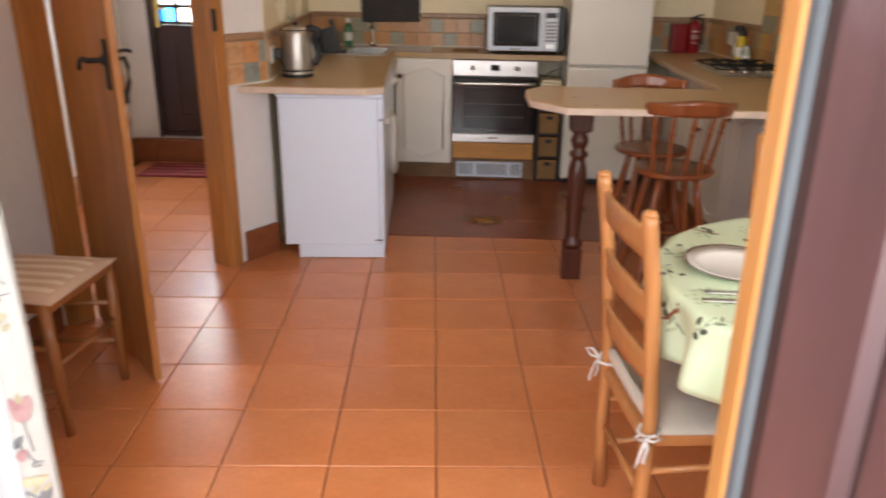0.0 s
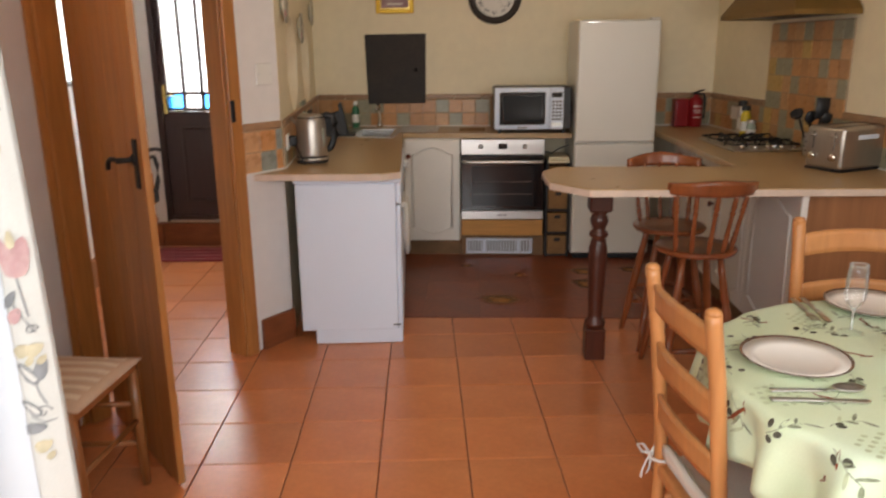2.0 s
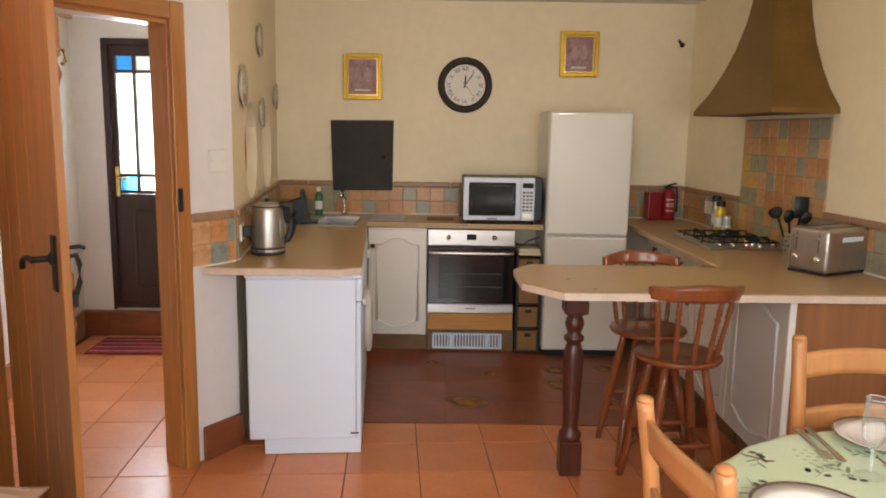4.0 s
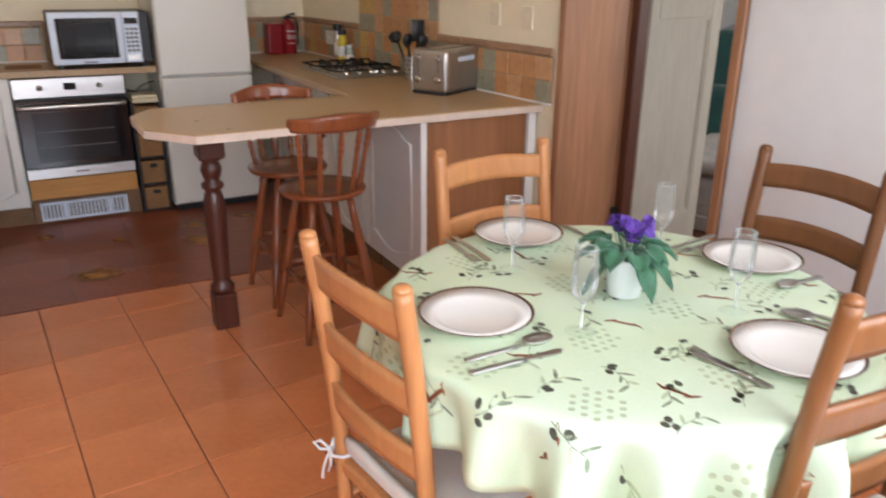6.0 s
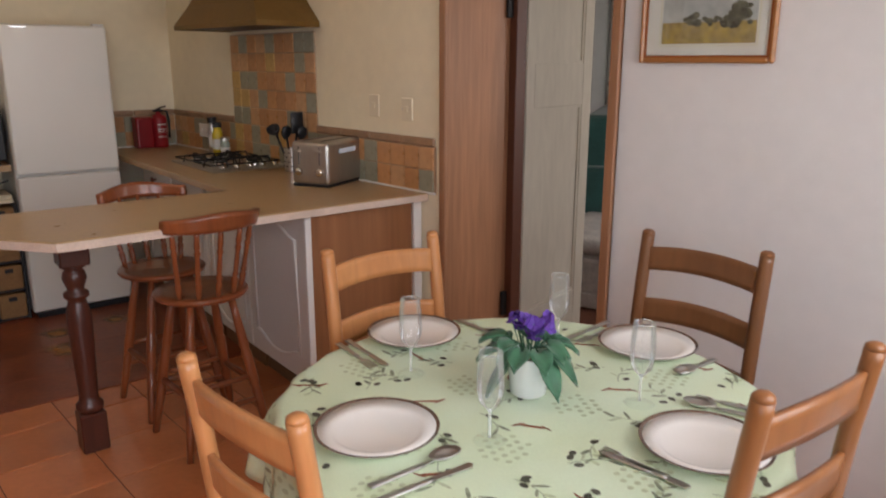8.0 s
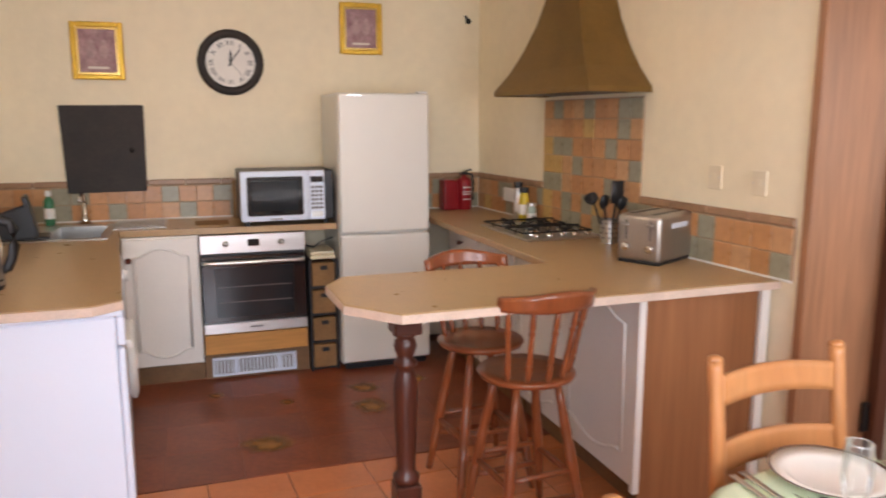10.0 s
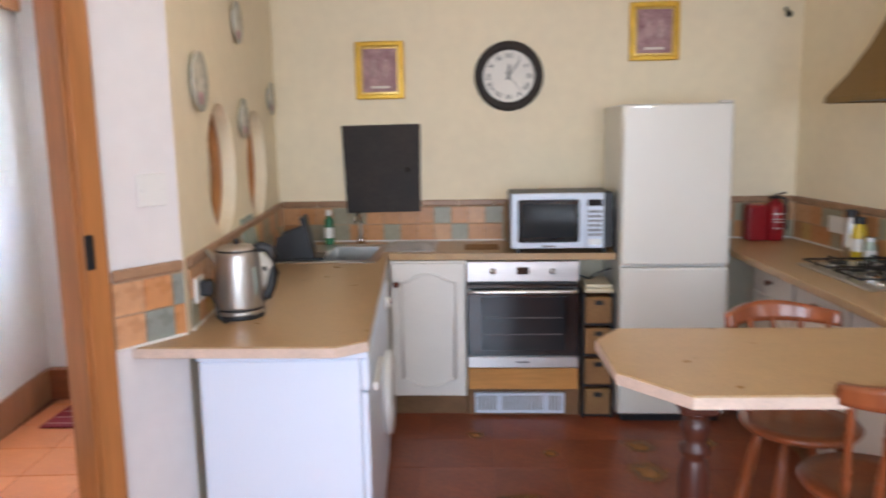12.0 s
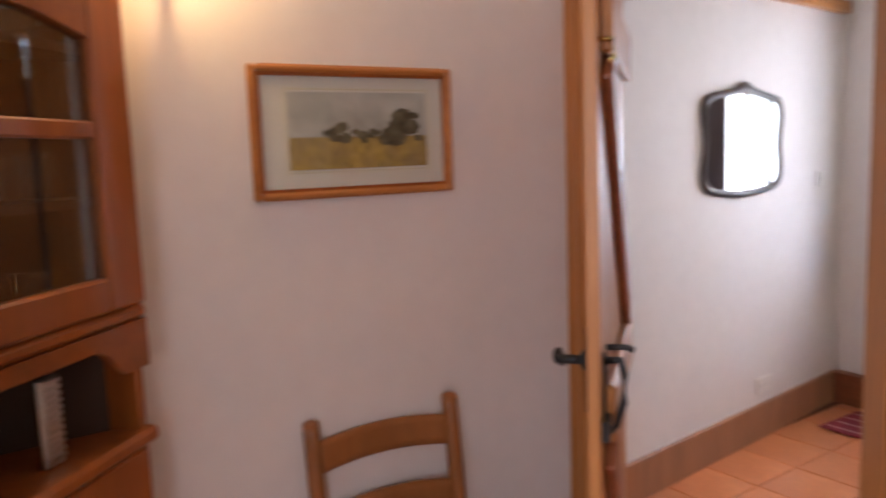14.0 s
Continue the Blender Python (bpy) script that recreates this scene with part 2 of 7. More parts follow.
def thin_glass(name, tint, gloss=1.0, glint_haze=0.0):
    """A thin clear sheet: see-through, with reflections that grow towards grazing angles."""
    m = bpy.data.materials.new(name)
    m.use_nodes = True
    n, l = m.node_tree.nodes, m.node_tree.links
    n.remove(n["Principled BSDF"])
    a, g, f, x = n.new("ShaderNodeBsdfTransparent"), n.new("ShaderNodeBsdfGlossy"), n.new("ShaderNodeFresnel"), n.new("ShaderNodeMixShader")
    a.inputs[0].default_value = (*tint, 1)
    g.inputs["Roughness"].default_value = 0.03
    f.inputs["IOR"].default_value = 1.5
    k = n.new("ShaderNodeMath")
    k.operation = "MULTIPLY"
    k.inputs[1].default_value = gloss
    l.new(f.outputs[0], k.inputs[0])
    l.new(k.outputs[0], x.inputs[0])
    l.new(a.outputs[0], x.inputs[1])
    l.new(g.outputs[0], x.inputs[2])
    out = x
    # diffuse white mixed in as a painted haze for highlights on the glass
    if glint_haze:
        d, y = n.new("ShaderNodeBsdfDiffuse"), n.new("ShaderNodeMixShader")
        d.inputs[0].default_value = (0.9, 0.92, 0.9, 1)
        y.inputs[0].default_value = glint_haze
        l.new(x.outputs[0], y.inputs[1])
        l.new(d.outputs[0], y.inputs[2])
        out = y
    l.new(out.outputs[0], n["Material Output"].inputs[0])
    return m


M["glass"] = thin_glass("clear_glass", (0.95, 0.97, 0.96), 0.55)
M["flute_glass"] = thin_glass("flute_glass", (0.98, 0.99, 0.985), 0.7, 0.05)
M["glass_rim"] = mat("bright_glass_edge", (0.86, 0.88, 0.86), 0.12, vary=0.02, transmission=0.75, ior=1.2)
M["pane"] = mat("frosted_pane", (0.85, 0.90, 0.86), 0.35, vary=0.08, scale=12, transmission=0.8, bump=0.5, bump_scale=40)
M["blue_pane"] = mat("blue_stained_pane", (0.02, 0.30, 0.75), 0.25, vary=0.1, transmission=0.8)
M["cutlery"] = mat("cutlery_steel", (0.58, 0.57, 0.54), 0.32, 1.0, vary=0.1)
M["leaf"] = mat("violet_leaf", (0.045, 0.15, 0.075), 0.55, vary=0.3, scale=25, bump=0.3, sheen=0.2)
M["flower"] = mat("purple_petal", (0.095, 0.035, 0.26), 0.6, vary=0.35, scale=40)
M["cushion"] = mat("cream_cushion", (0.62, 0.55, 0.46), 0.9, vary=0.07, scale=8, grain=0.06, grain_scale=260, bump=0.4, bump_scale=300, sheen=0.3)
M["tie"] = mat("white_cotton_tie", (0.75, 0.72, 0.70), 0.9, vary=0.04)
M["stripe_a"] = mat("beige_striped_cushion", (0.60, 0.42, 0.31), 0.9, vary=0.08, grain=0.06, grain_scale=260, bump=0.3, bump_scale=300)
M["stripe_b"] = mat("pale_cushion_stripe", (0.74, 0.62, 0.50), 0.9, vary=0.06, grain=0.06, grain_scale=260)
M["lining"] = mat("white_curtain_lining", (0.53, 0.56, 0.59), 0.9, vary=0.02, bump=0.2, bump_scale=400)
M["fabric"] = mat("cream_curtain_fabric", (0.53, 0.52, 0.48), 0.9, vary=0.04, grain=0.03, grain_scale=300, bump=0.3, bump_scale=400)
M["print_grey"] = mat("grey_leaf_print", (0.20, 0.205, 0.21), 0.9, vary=0.3, scale=30)
M["print_red"] = mat("pink_tulip_print", (0.38, 0.19, 0.20), 0.9, vary=0.3, scale=30, second=(0.50, 0.34, 0.32))
M["print_yellow"] = mat("yellow_bud_print", (0.47, 0.41, 0.28), 0.9, vary=0.25, scale=30)
M["mahogany_frame"] = mat("dark_brown_door_paint", (0.100, 0.046, 0.046), 0.30, vary=0.32, scale=8, grain=0.1, stretch=(1, 1, 0.1), coat=0.2)
M["front_door"] = mat("dark_brown_front_door", (0.040, 0.018, 0.016), 0.4, vary=0.25, scale=6, grain=0.1, stretch=(1, 1, 0.1))
M["seal"] = mat("grey_rubber_seal", (0.085, 0.092, 0.10), 0.6, vary=0.15)
M["red_can"] = mat("red_enamel", (0.27, 0.010, 0.016), 0.3, vary=0.1)
M["red_mat"] = mat("dark_red_rug", (0.22, 0.016, 0.028), 0.95, vary=0.2, grain=0.15, grain_scale=200, bump=0.5, bump_scale=300)
M["rug_pale"] = mat("pale_rug_stripe", (0.45, 0.25, 0.23), 0.95, vary=0.2, grain=0.15, grain_scale=200)
M["old_white"] = mat("old_white_paint", (0.55, 0.51, 0.42), 0.55, vary=0.06, scale=5, grain=0.05, grain_scale=30, stretch=(1, 1, 0.25), bump=0.15, bump_scale=30)
M["green_sofa"] = mat("dark_green_velvet", (0.022, 0.085, 0.078), 0.85, vary=0.2, grain=0.08, sheen=0.3)
M["pale_fabric"] = mat("pale_floral_fabric", (0.60, 0.58, 0.56), 0.9, vary=0.25, scale=14, grain=0.1, second=(0.74, 0.70, 0.66))
M["carpet"] = mat("reddish_brown_floor", (0.16, 0.06, 0.035), 0.7, vary=0.2, grain=0.1)
M["mirror"] = mat("mirror_glass", (0.88, 0.90, 0.92), 0.02, 1.0, vary=0.0)
M["mirror_frame"] = mat("carved_dark_frame", (0.055, 0.035, 0.03), 0.4, vary=0.3, bump=0.5, bump_scale=60)
M["oak"] = mat("dresser_oak", (0.27, 0.074, 0.013), 0.36, vary=0.2, scale=6, grain=0.13, grain_scale=45, stretch=(1, 1, 0.08), coat=0.25)
# cabinet wood darkened to stand for the shade in its recess
M["shaded_inside"] = mat("shaded_cabinet_inside", (0.045, 0.020, 0.010), 0.6, vary=0.2)
M["brass"] = mat("brass", (0.60, 0.42, 0.14), 0.25, 1.0, vary=0.1)
M["sky_paint"] = mat("watercolour_sky", (0.52, 0.50, 0.47), 0.8, vary=0.2, scale=9, grain=0.08)
M["field_paint"] = mat("watercolour_field", (0.52, 0.35, 0.09), 0.8, vary=0.4, scale=22, grain=0.2, second=(0.36, 0.25, 0.12))
M["tree_paint"] = mat("watercolour_trees", (0.14, 0.12, 0.08), 0.8, vary=0.6, scale=40, grain=0.2)
M["basket"] = mat("brown_card_basket", (0.26, 0.14, 0.055), 0.75, vary=0.15, grain=0.15, grain_scale=140, bump=0.4, bump_scale=160)
M["cream_plastic"] = mat("cream_plastic", (0.72, 0.64, 0.45), 0.5, vary=0.05)
M["cream_plate"] = mat("cream_switch_plate", (0.78, 0.68, 0.50), 0.4, vary=0.03)
M["white_plastic"] = mat("white_plastic", (0.78, 0.76, 0.72), 0.35, vary=0.02)
M["grille_dark"] = mat("grille_slots", (0.16, 0.15, 0.15), 0.5, vary=0.2)
M["yellow"] = mat("yellow_plastic", (0.65, 0.48, 0.03), 0.35, vary=0.06)
M["green_bottle"] = mat("green_plastic", (0.03, 0.16, 0.075), 0.3, vary=0.1)
M["knob"] = mat("dark_wood_knob", (0.14, 0.035, 0.02), 0.35, vary=0.2)
M["brown_door"] = mat("dark_stained_edge", (0.12, 0.042, 0.022), 0.45, vary=0.2, stretch=(1, 1, 0.1))
M["wood_light"] = mat("light_wood", (0.45, 0.26, 0.11), 0.5, vary=0.1)
M["plate_deco"] = mat("decorated_wall_plate", (0.52, 0.50, 0.41), 0.25, vary=0.35, scale=24, grain=0.15, second=(0.66, 0.63, 0.54))
M["pale_glass"] = mat("pale_green_glass", (0.55, 0.66, 0.56), 0.2, vary=0.1, transmission=0.3)
M["cap"] = mat("brown_tile_cap", (0.34, 0.20, 0.115), 0.35, vary=0.15, scale=20, island=0.1)
M["wall_grout"] = mat("pale_wall_grout", (0.44, 0.30, 0.19), 0.8, vary=0.1)
M["grass"] = mat("garden_grass", (0.06, 0.10, 0.03), 0.9, vary=0.3, scale=3, grain=0.3, grain_scale=60)
M["paving"] = mat("grey_paving", (0.28, 0.27, 0.25), 0.85, vary=0.2, grain=0.15, bump=0.3)
M["splash"] = palette("splashback_glaze", [(0.0, (0.53, 0.26, 0.105)), (0.26, (0.56, 0.31, 0.15)), (0.48, (0.47, 0.23, 0.095)), (0.63, (0.31, 0.29, 0.205)), (0.94, (0.55, 0.35, 0.12))], 0.28)
for key, c in (("orange", (0.58, 0.27, 0.11)), ("peach", (0.60, 0.33, 0.17)), ("grey", (0.27, 0.285, 0.25))):
    M["glaze_" + key] = mat("glaze_" + key, c, 0.28, vary=0.12, scale=22, grain=0.06, grain_scale=60, bump=0.25, bump_scale=25, dist=0.003)
M["lamp_shade"] = glow("warm_lamp_glass", (1.0, 0.82, 0.52), 2.0)


# ---- mesh helpers ----
def link_mesh(name, bm, material, smooth=False):
    me = bpy.data.meshes.new(name)
    bmesh.ops.recalc_face_normals(bm, faces=bm.faces)
    bm.to_mesh(me)
    bm.free()
    if material:
        me.materials.append(M[material])
    if smooth:
        for p in me.polygons:
            p.use_smooth = True
    return me


def part(name, bm, material, parent=None, label="", smooth=False, at=None):
    ob = new(name, link_mesh(name, bm, material, smooth))
    if parent is not None:
        ob.parent = parent
    if at is not None:
        ob.matrix_basis = at
    if label:
        tagged(ob, label)
    return ob


def thing(name, label, category, at=None, group="", kind=""):
    ob = new(name)
    ob.empty_display_size = 0.05
    if at is not None:
        ob.matrix_basis = at
    return tagged(ob, label, category, group, kind)


def box(x0, x1, y0, y1, z0, z1, bev=0.0, bm=None, seg=1):
    own = bm is None
    bm = bm or bmesh.new()
    r = bmesh.ops.create_cube(bm, size=1, matrix=Matrix.Translation(((x0 + x1) / 2, (y0 + y1) / 2, (z0 + z1) / 2)) @ Matrix.Diagonal((x1 - x0, y1 - y0, z1 - z0, 1)))
    if bev:
        edges = list({e for v in r["verts"] for e in v.link_edges})
        bmesh.ops.bevel(bm, geom=edges, offset=bev, segments=seg, profile=0.5, affect="EDGES")
    return bm


def prism(points, z0, z1, bev=0.0, bm=None, seg=1):
    """An upright solid on a plan polygon."""
    bm = bm or bmesh.new()
    lo = [bm.verts.new((x, y, z0)) for x, y in points]
    hi = [bm.verts.new((x, y, z1)) for x, y in points]
    n = len(points)
    faces = [bm.faces.new(lo[::-1]), bm.faces.new(hi)]
    faces += [bm.faces.new((lo[i], lo[(i + 1) % n], hi[(i + 1) % n], hi[i])) for i in range(n)]
    if bev:
        bmesh.ops.recalc_face_normals(bm, faces=faces)
        edges = [e for e in faces[1].edges] + [e for e in faces[0].edges]
        bmesh.ops.bevel(bm, geom=edges, offset=bev, segments=seg, profile=0.5, affect="EDGES")
    return bm


def lathe(profile, segments=20, bm=None, m=None, caps=True):
    """A turned solid from (radius, height) pairs."""
    bm = bm or bmesh.new()
    rings = []
    for r, z in profile:
        ring = []
        for i in range(segments):
            a = 2 * math.pi * i / segments
            v = Vector((r * math.cos(a), r * math.sin(a), z))
            ring.append(bm.verts.new(m @ v if m else v))
        rings.append(ring)
    for a, b in zip(rings, rings[1:]):
        for i in range(segments):
            bm.faces.new((a[i], a[(i + 1) % segments], b[(i + 1) % segments], b[i]))
    if caps and profile[0][0] > 1e-4:
        bm.faces.new(rings[0][::-1])
    if caps and profile[-1][0] > 1e-4:
        bm.faces.new(rings[-1])
    return bm


def between(p, q):
    """A pose at p whose z axis points to q."""
    p, q = Vector(p), Vector(q)
    return Matrix.Translation(p) @ (q - p).to_track_quat("Z", "Y").to_matrix().to_4x4(), (q - p).length


def rod(p, q, r0, r1=None, segments=12, bm=None, bulge=None):
    m, n = between(p, q)
    r1 = r0 if r1 is None else r1
    prof = [(r0, 0), (r1, n)] if bulge is None else [(r0, 0)] + [(r, f * n) for f, r in bulge] + [(r1, n)]
    return lathe(prof, segments, bm, m)


def tube(points, r, segments=8, bm=None, flat=1.0):
    """A round bar bent along points."""
    bm = bm or bmesh.new()
    pts = [Vector(p) for p in points]
    rings = []
    for i, p in enumerate(pts):
        d = (pts[min(i + 1, len(pts) - 1)] - pts[max(i - 1, 0)]).normalized()
        q = d.to_track_quat("Z", "Y").to_matrix()
        rings.append([bm.verts.new(p + q @ Vector((r * math.cos(2 * math.pi * k / segments), r * flat * math.sin(2 * math.pi * k / segments), 0))) for k in range(segments)])
    for a, b in zip(rings, rings[1:]):
        for k in range(segments):
            bm.faces.new((a[k], a[(k + 1) % segments], b[(k + 1) % segments], b[k]))
    bm.faces.new(rings[0][::-1])
    bm.faces.new(rings[-1])
    return bm


def grid_solid(f, nu, nv, thick, bm=None):
    """A curved board: f(u, v) gives place; thickened along its own normal."""
    bm = bm or bmesh.new()
    P = [[Vector(f(i / nu, j / nv)) for j in range(nv + 1)] for i in range(nu + 1)]
    def normal(i, j):
        a = P[min(i + 1, nu)][j] - P[max(i - 1, 0)][j]
        b = P[i][min(j + 1, nv)] - P[i][max(j - 1, 0)]
        return a.cross(b).normalized()
    top = [[bm.verts.new(P[i][j] + normal(i, j) * thick / 2) for j in range(nv + 1)] for i in range(nu + 1)]
    low = [[bm.verts.new(P[i][j] - normal(i, j) * thick / 2) for j in range(nv + 1)] for i in range(nu + 1)]
    for i in range(nu):
        for j in range(nv):
            bm.faces.new((top[i][j], top[i + 1][j], top[i + 1][j + 1], top[i][j + 1]))
            bm.faces.new((low[i][j], low[i][j + 1], low[i + 1][j + 1], low[i + 1][j]))
    rim = [(i, 0) for i in range(nu)] + [(nu, j) for j in range(nv)] + [(i, nv) for i in range(nu, 0, -1)] + [(0, j) for j in range(nv, 0, -1)]
    for (a, b), (c, d) in zip(rim, rim[1:] + rim[:1]):
        bm.faces.new((top[a][b], low[a][b], low[c][d], top[c][d]))
    return bm


def ring_frame(x0, x1, z0, z1, w, y0, y1, bm=None, bev=0.0):
    """A flat rectangular frame standing in the xz plane."""
    bm = bm or bmesh.new()
    box(x0, x0 + w, y0, y1, z0, z1, bev, bm)
    box(x1 - w, x1, y0, y1, z0, z1, bev, bm)
    box(x0 + w, x1 - w, y0, y1, z0, z0 + w, bev, bm)
    box(x0 + w, x1 - w, y0, y1, z1 - w, z1, bev, bm)
    return bm


def along(p, q):
    """A pose at p, x running to q on plan."""
    return pose(p[0], p[1], 0, 0, 0, math.degrees(math.atan2(q[1] - p[1], q[0] - p[0])))


def span(p, q):
    return math.hypot(q[0] - p[0], q[1] - p[1])


def wall(name, p, q, thick, z1, material, openings=(), label="", z0=0.0, extra=0.0):
    """A wall whose face runs from p to q and whose body lies to the left of that line; openings (s0, s1, z0, z1)."""
    n = span(p, q)
    bm = bmesh.new()
    cuts = sorted(openings)
    s = 0.0
    for a, b, lo, hi in cuts:
        if a > s:
            box(s, a, 0, thick, z0, z1, 0, bm)
        if lo > z0:
            box(a, b, 0, thick, z0, lo, 0, bm)
        if hi < z1:
            box(a, b, 0, thick, hi, z1, 0, bm)
        s = b
    if s < n + extra:
        box(s, n + extra, 0, thick, z0, z1, 0, bm)
    ob = part(name, bm, material, at=along(p, q))
    return tagged(ob, label, "wall", kind="structure")


# ---- plan ----
H = 2.45
BACK = 5.54
LB, LF = (-0.218, BACK), (0.046, 3.422)        # kitchen's left wall, back to front
J, HG = (-0.1315, 3.145), (-0.560, 2.455)        # hall doorway, latch side and hinge side
PW = -0.60                                     # wall with the watercolour
RB, RJ, RN = (2.808, BACK), (3.023, 2.775), (3.084, 1.985)   # right wall: back, doorway far and near
DN, DF = (3.205, 1.985), (3.430, 0.0)          # dining wall, set back behind the doorway's face
FY = 0.0                                       # garden wall's inner face
HX, HY = -1.627, 5.36                          # hall: far corner and front-door wall
HA, HB = (-1.119, 1.95), (HX, HY)              # hall: mirror wall

# ---- structure ----
tagged(part("ground", box(-60, 60, -60, 60, -0.30, -0.06), "grass"), "green lawn around the cottage", "ground", kind="structure")
tagged(part("pavement", box(-1.5, 4.5, -2.6, -0.32, -0.06, -0.03), "paving"), "grey paving outside the garden door", "pavement", kind="structure")

floor = tagged(part("floor", box(-1.9, 3.5, -0.30, 5.9, -0.06, -0.004), "grout"), "terracotta tiled floor with dark joints", "floor", kind="structure")
tagged(part("floor_sitting_room", box(3.5, 7.7, 0.8, 5.9, -0.06, 0.0), "carpet"), "reddish brown floor of the sitting room", "floor", kind="structure")
tagged(part("ceiling", box(-1.9, 3.6, -0.3, 5.9, H, H + 0.1), "ceiling"), "off-white painted ceiling", "ceiling", kind="structure")
tagged(part("ceiling_sitting_room", box(3.6, 7.8, 0.7, 5.9, H, H + 0.1), "ceiling"), "white ceiling of the sitting room", "ceiling", kind="structure")

wall("wall_back", (2.95, BACK), (-0.42, BACK), -0.25, H, "cream", label="cream painted kitchen back wall")


def oval_wall():
    """The kitchen's left wall with two oval openings towards the hall."""
    n = span(LF, LB)
    thick, k = 0.26, 40
    bm = bmesh.new()
    spots = [(0.655, 1.405, 0.250, 0.262), (1.440, 1.390, 0.255, 0.275)]
    edges = [0.0, 1.05, n + 0.05]
    for (s, zc, a, b), x0, x1 in zip(spots, edges, edges[1:]):
        z0, z1 = 0.0, H
        loops = {}
        for y in (0.0, thick):
            inner, outer = [], []
            for i in range(k):
                t = 2 * math.pi * i / k
                c, d = math.cos(t), math.sin(t)
                inner.append(bm.verts.new((s + a * c, y, zc + b * d)))
                f = min(((x1 - s) if c > 0 else (s - x0)) / max(abs(c), 1e-6), ((z1 - zc) if d > 0 else (zc - z0)) / max(abs(d), 1e-6))
                outer.append(bm.verts.new((s + f * c, y, zc + f * d)))
            corners = [bm.verts.new((cx, y, cz)) for cx, cz in ((x1, z1), (x0, z1), (x0, z0), (x1, z0))]
            quarter = [math.atan2(cz - zc, cx - s) % (2 * math.pi) for cx, cz in ((x1, z1), (x0, z1), (x0, z0), (x1, z0))]
            for i in range(k):
                j = (i + 1) % k
                t0, t1 = 2 * math.pi * i / k, 2 * math.pi * (i + 1) / k
                mid = [cv for cv, ang in zip(corners, quarter) if t0 < ang < t1]
                bm.faces.new([inner[i], outer[i]] + mid + [outer[j], inner[j]])
            loops[y] = inner
        for i in range(k):
            j = (i + 1) % k
            bm.faces.new((loops[0.0][i], loops[0.0][j], loops[thick][j], loops[thick][i]))
    ob = tagged(part("wall_left", bm, "cream", at=along(LF, LB)), "cream wall with two oval windows to the hall", "wall", kind="structure")
    for i, (s, zc, a, b) in enumerate(spots):
        win = tagged(new("window_%d" % (i + 1)), "oval internal window with a brown wooden rim", "window", "oval windows", "structure")
        win.matrix_basis = along(LF, LB) @ pose(s, 0, zc)
        bm = bmesh.new()
        vs = []
        for c in range(k):
            t = 2 * math.pi * c / k
            vs.append([bm.verts.new(((a + da) * math.cos(t), y, (b + da) * math.sin(t))) for da, y in ((0.004, 0.058), (0.004, 0.095), (-0.040, 0.095), (-0.040, 0.058))])
        for c in range(k):
            for e in range(4):
                bm.faces.new((vs[c][e], vs[(c + 1) % k][e], vs[(c + 1) % k][(e + 1) % 4], vs[c][(e + 1) % 4]))
        part("window_frame", bm, "pine", win)
        bm = bmesh.new()
        lo = [bm.verts.new(((a - 0.039) * math.cos(2 * math.pi * c / k), 0.076, (b - 0.039) * math.sin(2 * math.pi * c / k))) for c in range(k)]
        hi = [bm.verts.new(((a - 0.039) * math.cos(2 * math.pi * c / k), 0.080, (b - 0.039) * math.sin(2 * math.pi * c / k))) for c in range(k)]
        bm.faces.new(lo)
        bm.faces.new(hi[::-1])
        for c in range(k):
            bm.faces.new((lo[c], hi[c], hi[(c + 1) % k], lo[(c + 1) % k]))
        part("pane", bm, "glass", win).visible_shadow = False


oval_wall()
# slanting wall with the hall doorway
DW = span(HG, J)
wall("wall_slant", J, LF, 0.10, H, "white_wall", label="short slanting white wall beside the hall doorway")
wall("wall_over_hall_door", (PW, 2.391), J, 0.10, H, "white_wall", z0=1.97, label="white wall over the hall doorway")
wall("wall_painting", (PW, 0.64), (PW, 2.44), 0.14, H, "white_wall", label="white wall with a framed watercolour", extra=0.005)
# right wall with the sitting-room doorway
KW = span(RJ, RB)
wall("wall_right_kitchen", RB, RJ, 0.42, H, "cream", label="cream kitchen wall behind the hob", extra=-0.0)
wall("wall_right_dining", DN, DF, 0.30, H, "white_wall", label="white dining wall")
wall("wall_over_doorway", RJ, RN, 0.42, H, "white_wall", z0=1.99, label="wall above the sitting-room doorway")
# garden wall with door and window
wall("wall_garden_left", (-0.24, 0.92), (PW - 0.14, 0.92), 0.28, H, "white_wall", label="white garden wall")
wall("wall_garden_right", (3.66, FY), (1.29, FY), 0.30, H, "white_wall", [(0.70, 1.96, 0.95, 2.12)], label="white garden wall with a window")
wall("wall_over_garden_door", (1.29, FY), (-0.24, 0.92), 0.12, H, "white_wall", z0=2.10, label="wall above the garden door")
# hall
wall("wall_hall_mirror", HA, HB, 0.14, H, "white_wall", label="white hall wall with a mirror")
wall("wall_hall_front", (HX, HY), (-0.32, HY), 0.14, H, "white_wall", [(0.25, 1.08, 0.19, 2.13)], label="white hall wall around the front door")
wall("wall_hall_end", (PW - 0.02, 1.97), (HX - 0.1, 1.97), -0.12, H, "white_wall", label="white wall closing the hall")
tagged(part("hall_step", box(HX, -0.30, HY - 0.06, HY + 0.3, 0, 0.18, 0.004), "skirting"), "brown-red step below the front door", "step", kind="structure")
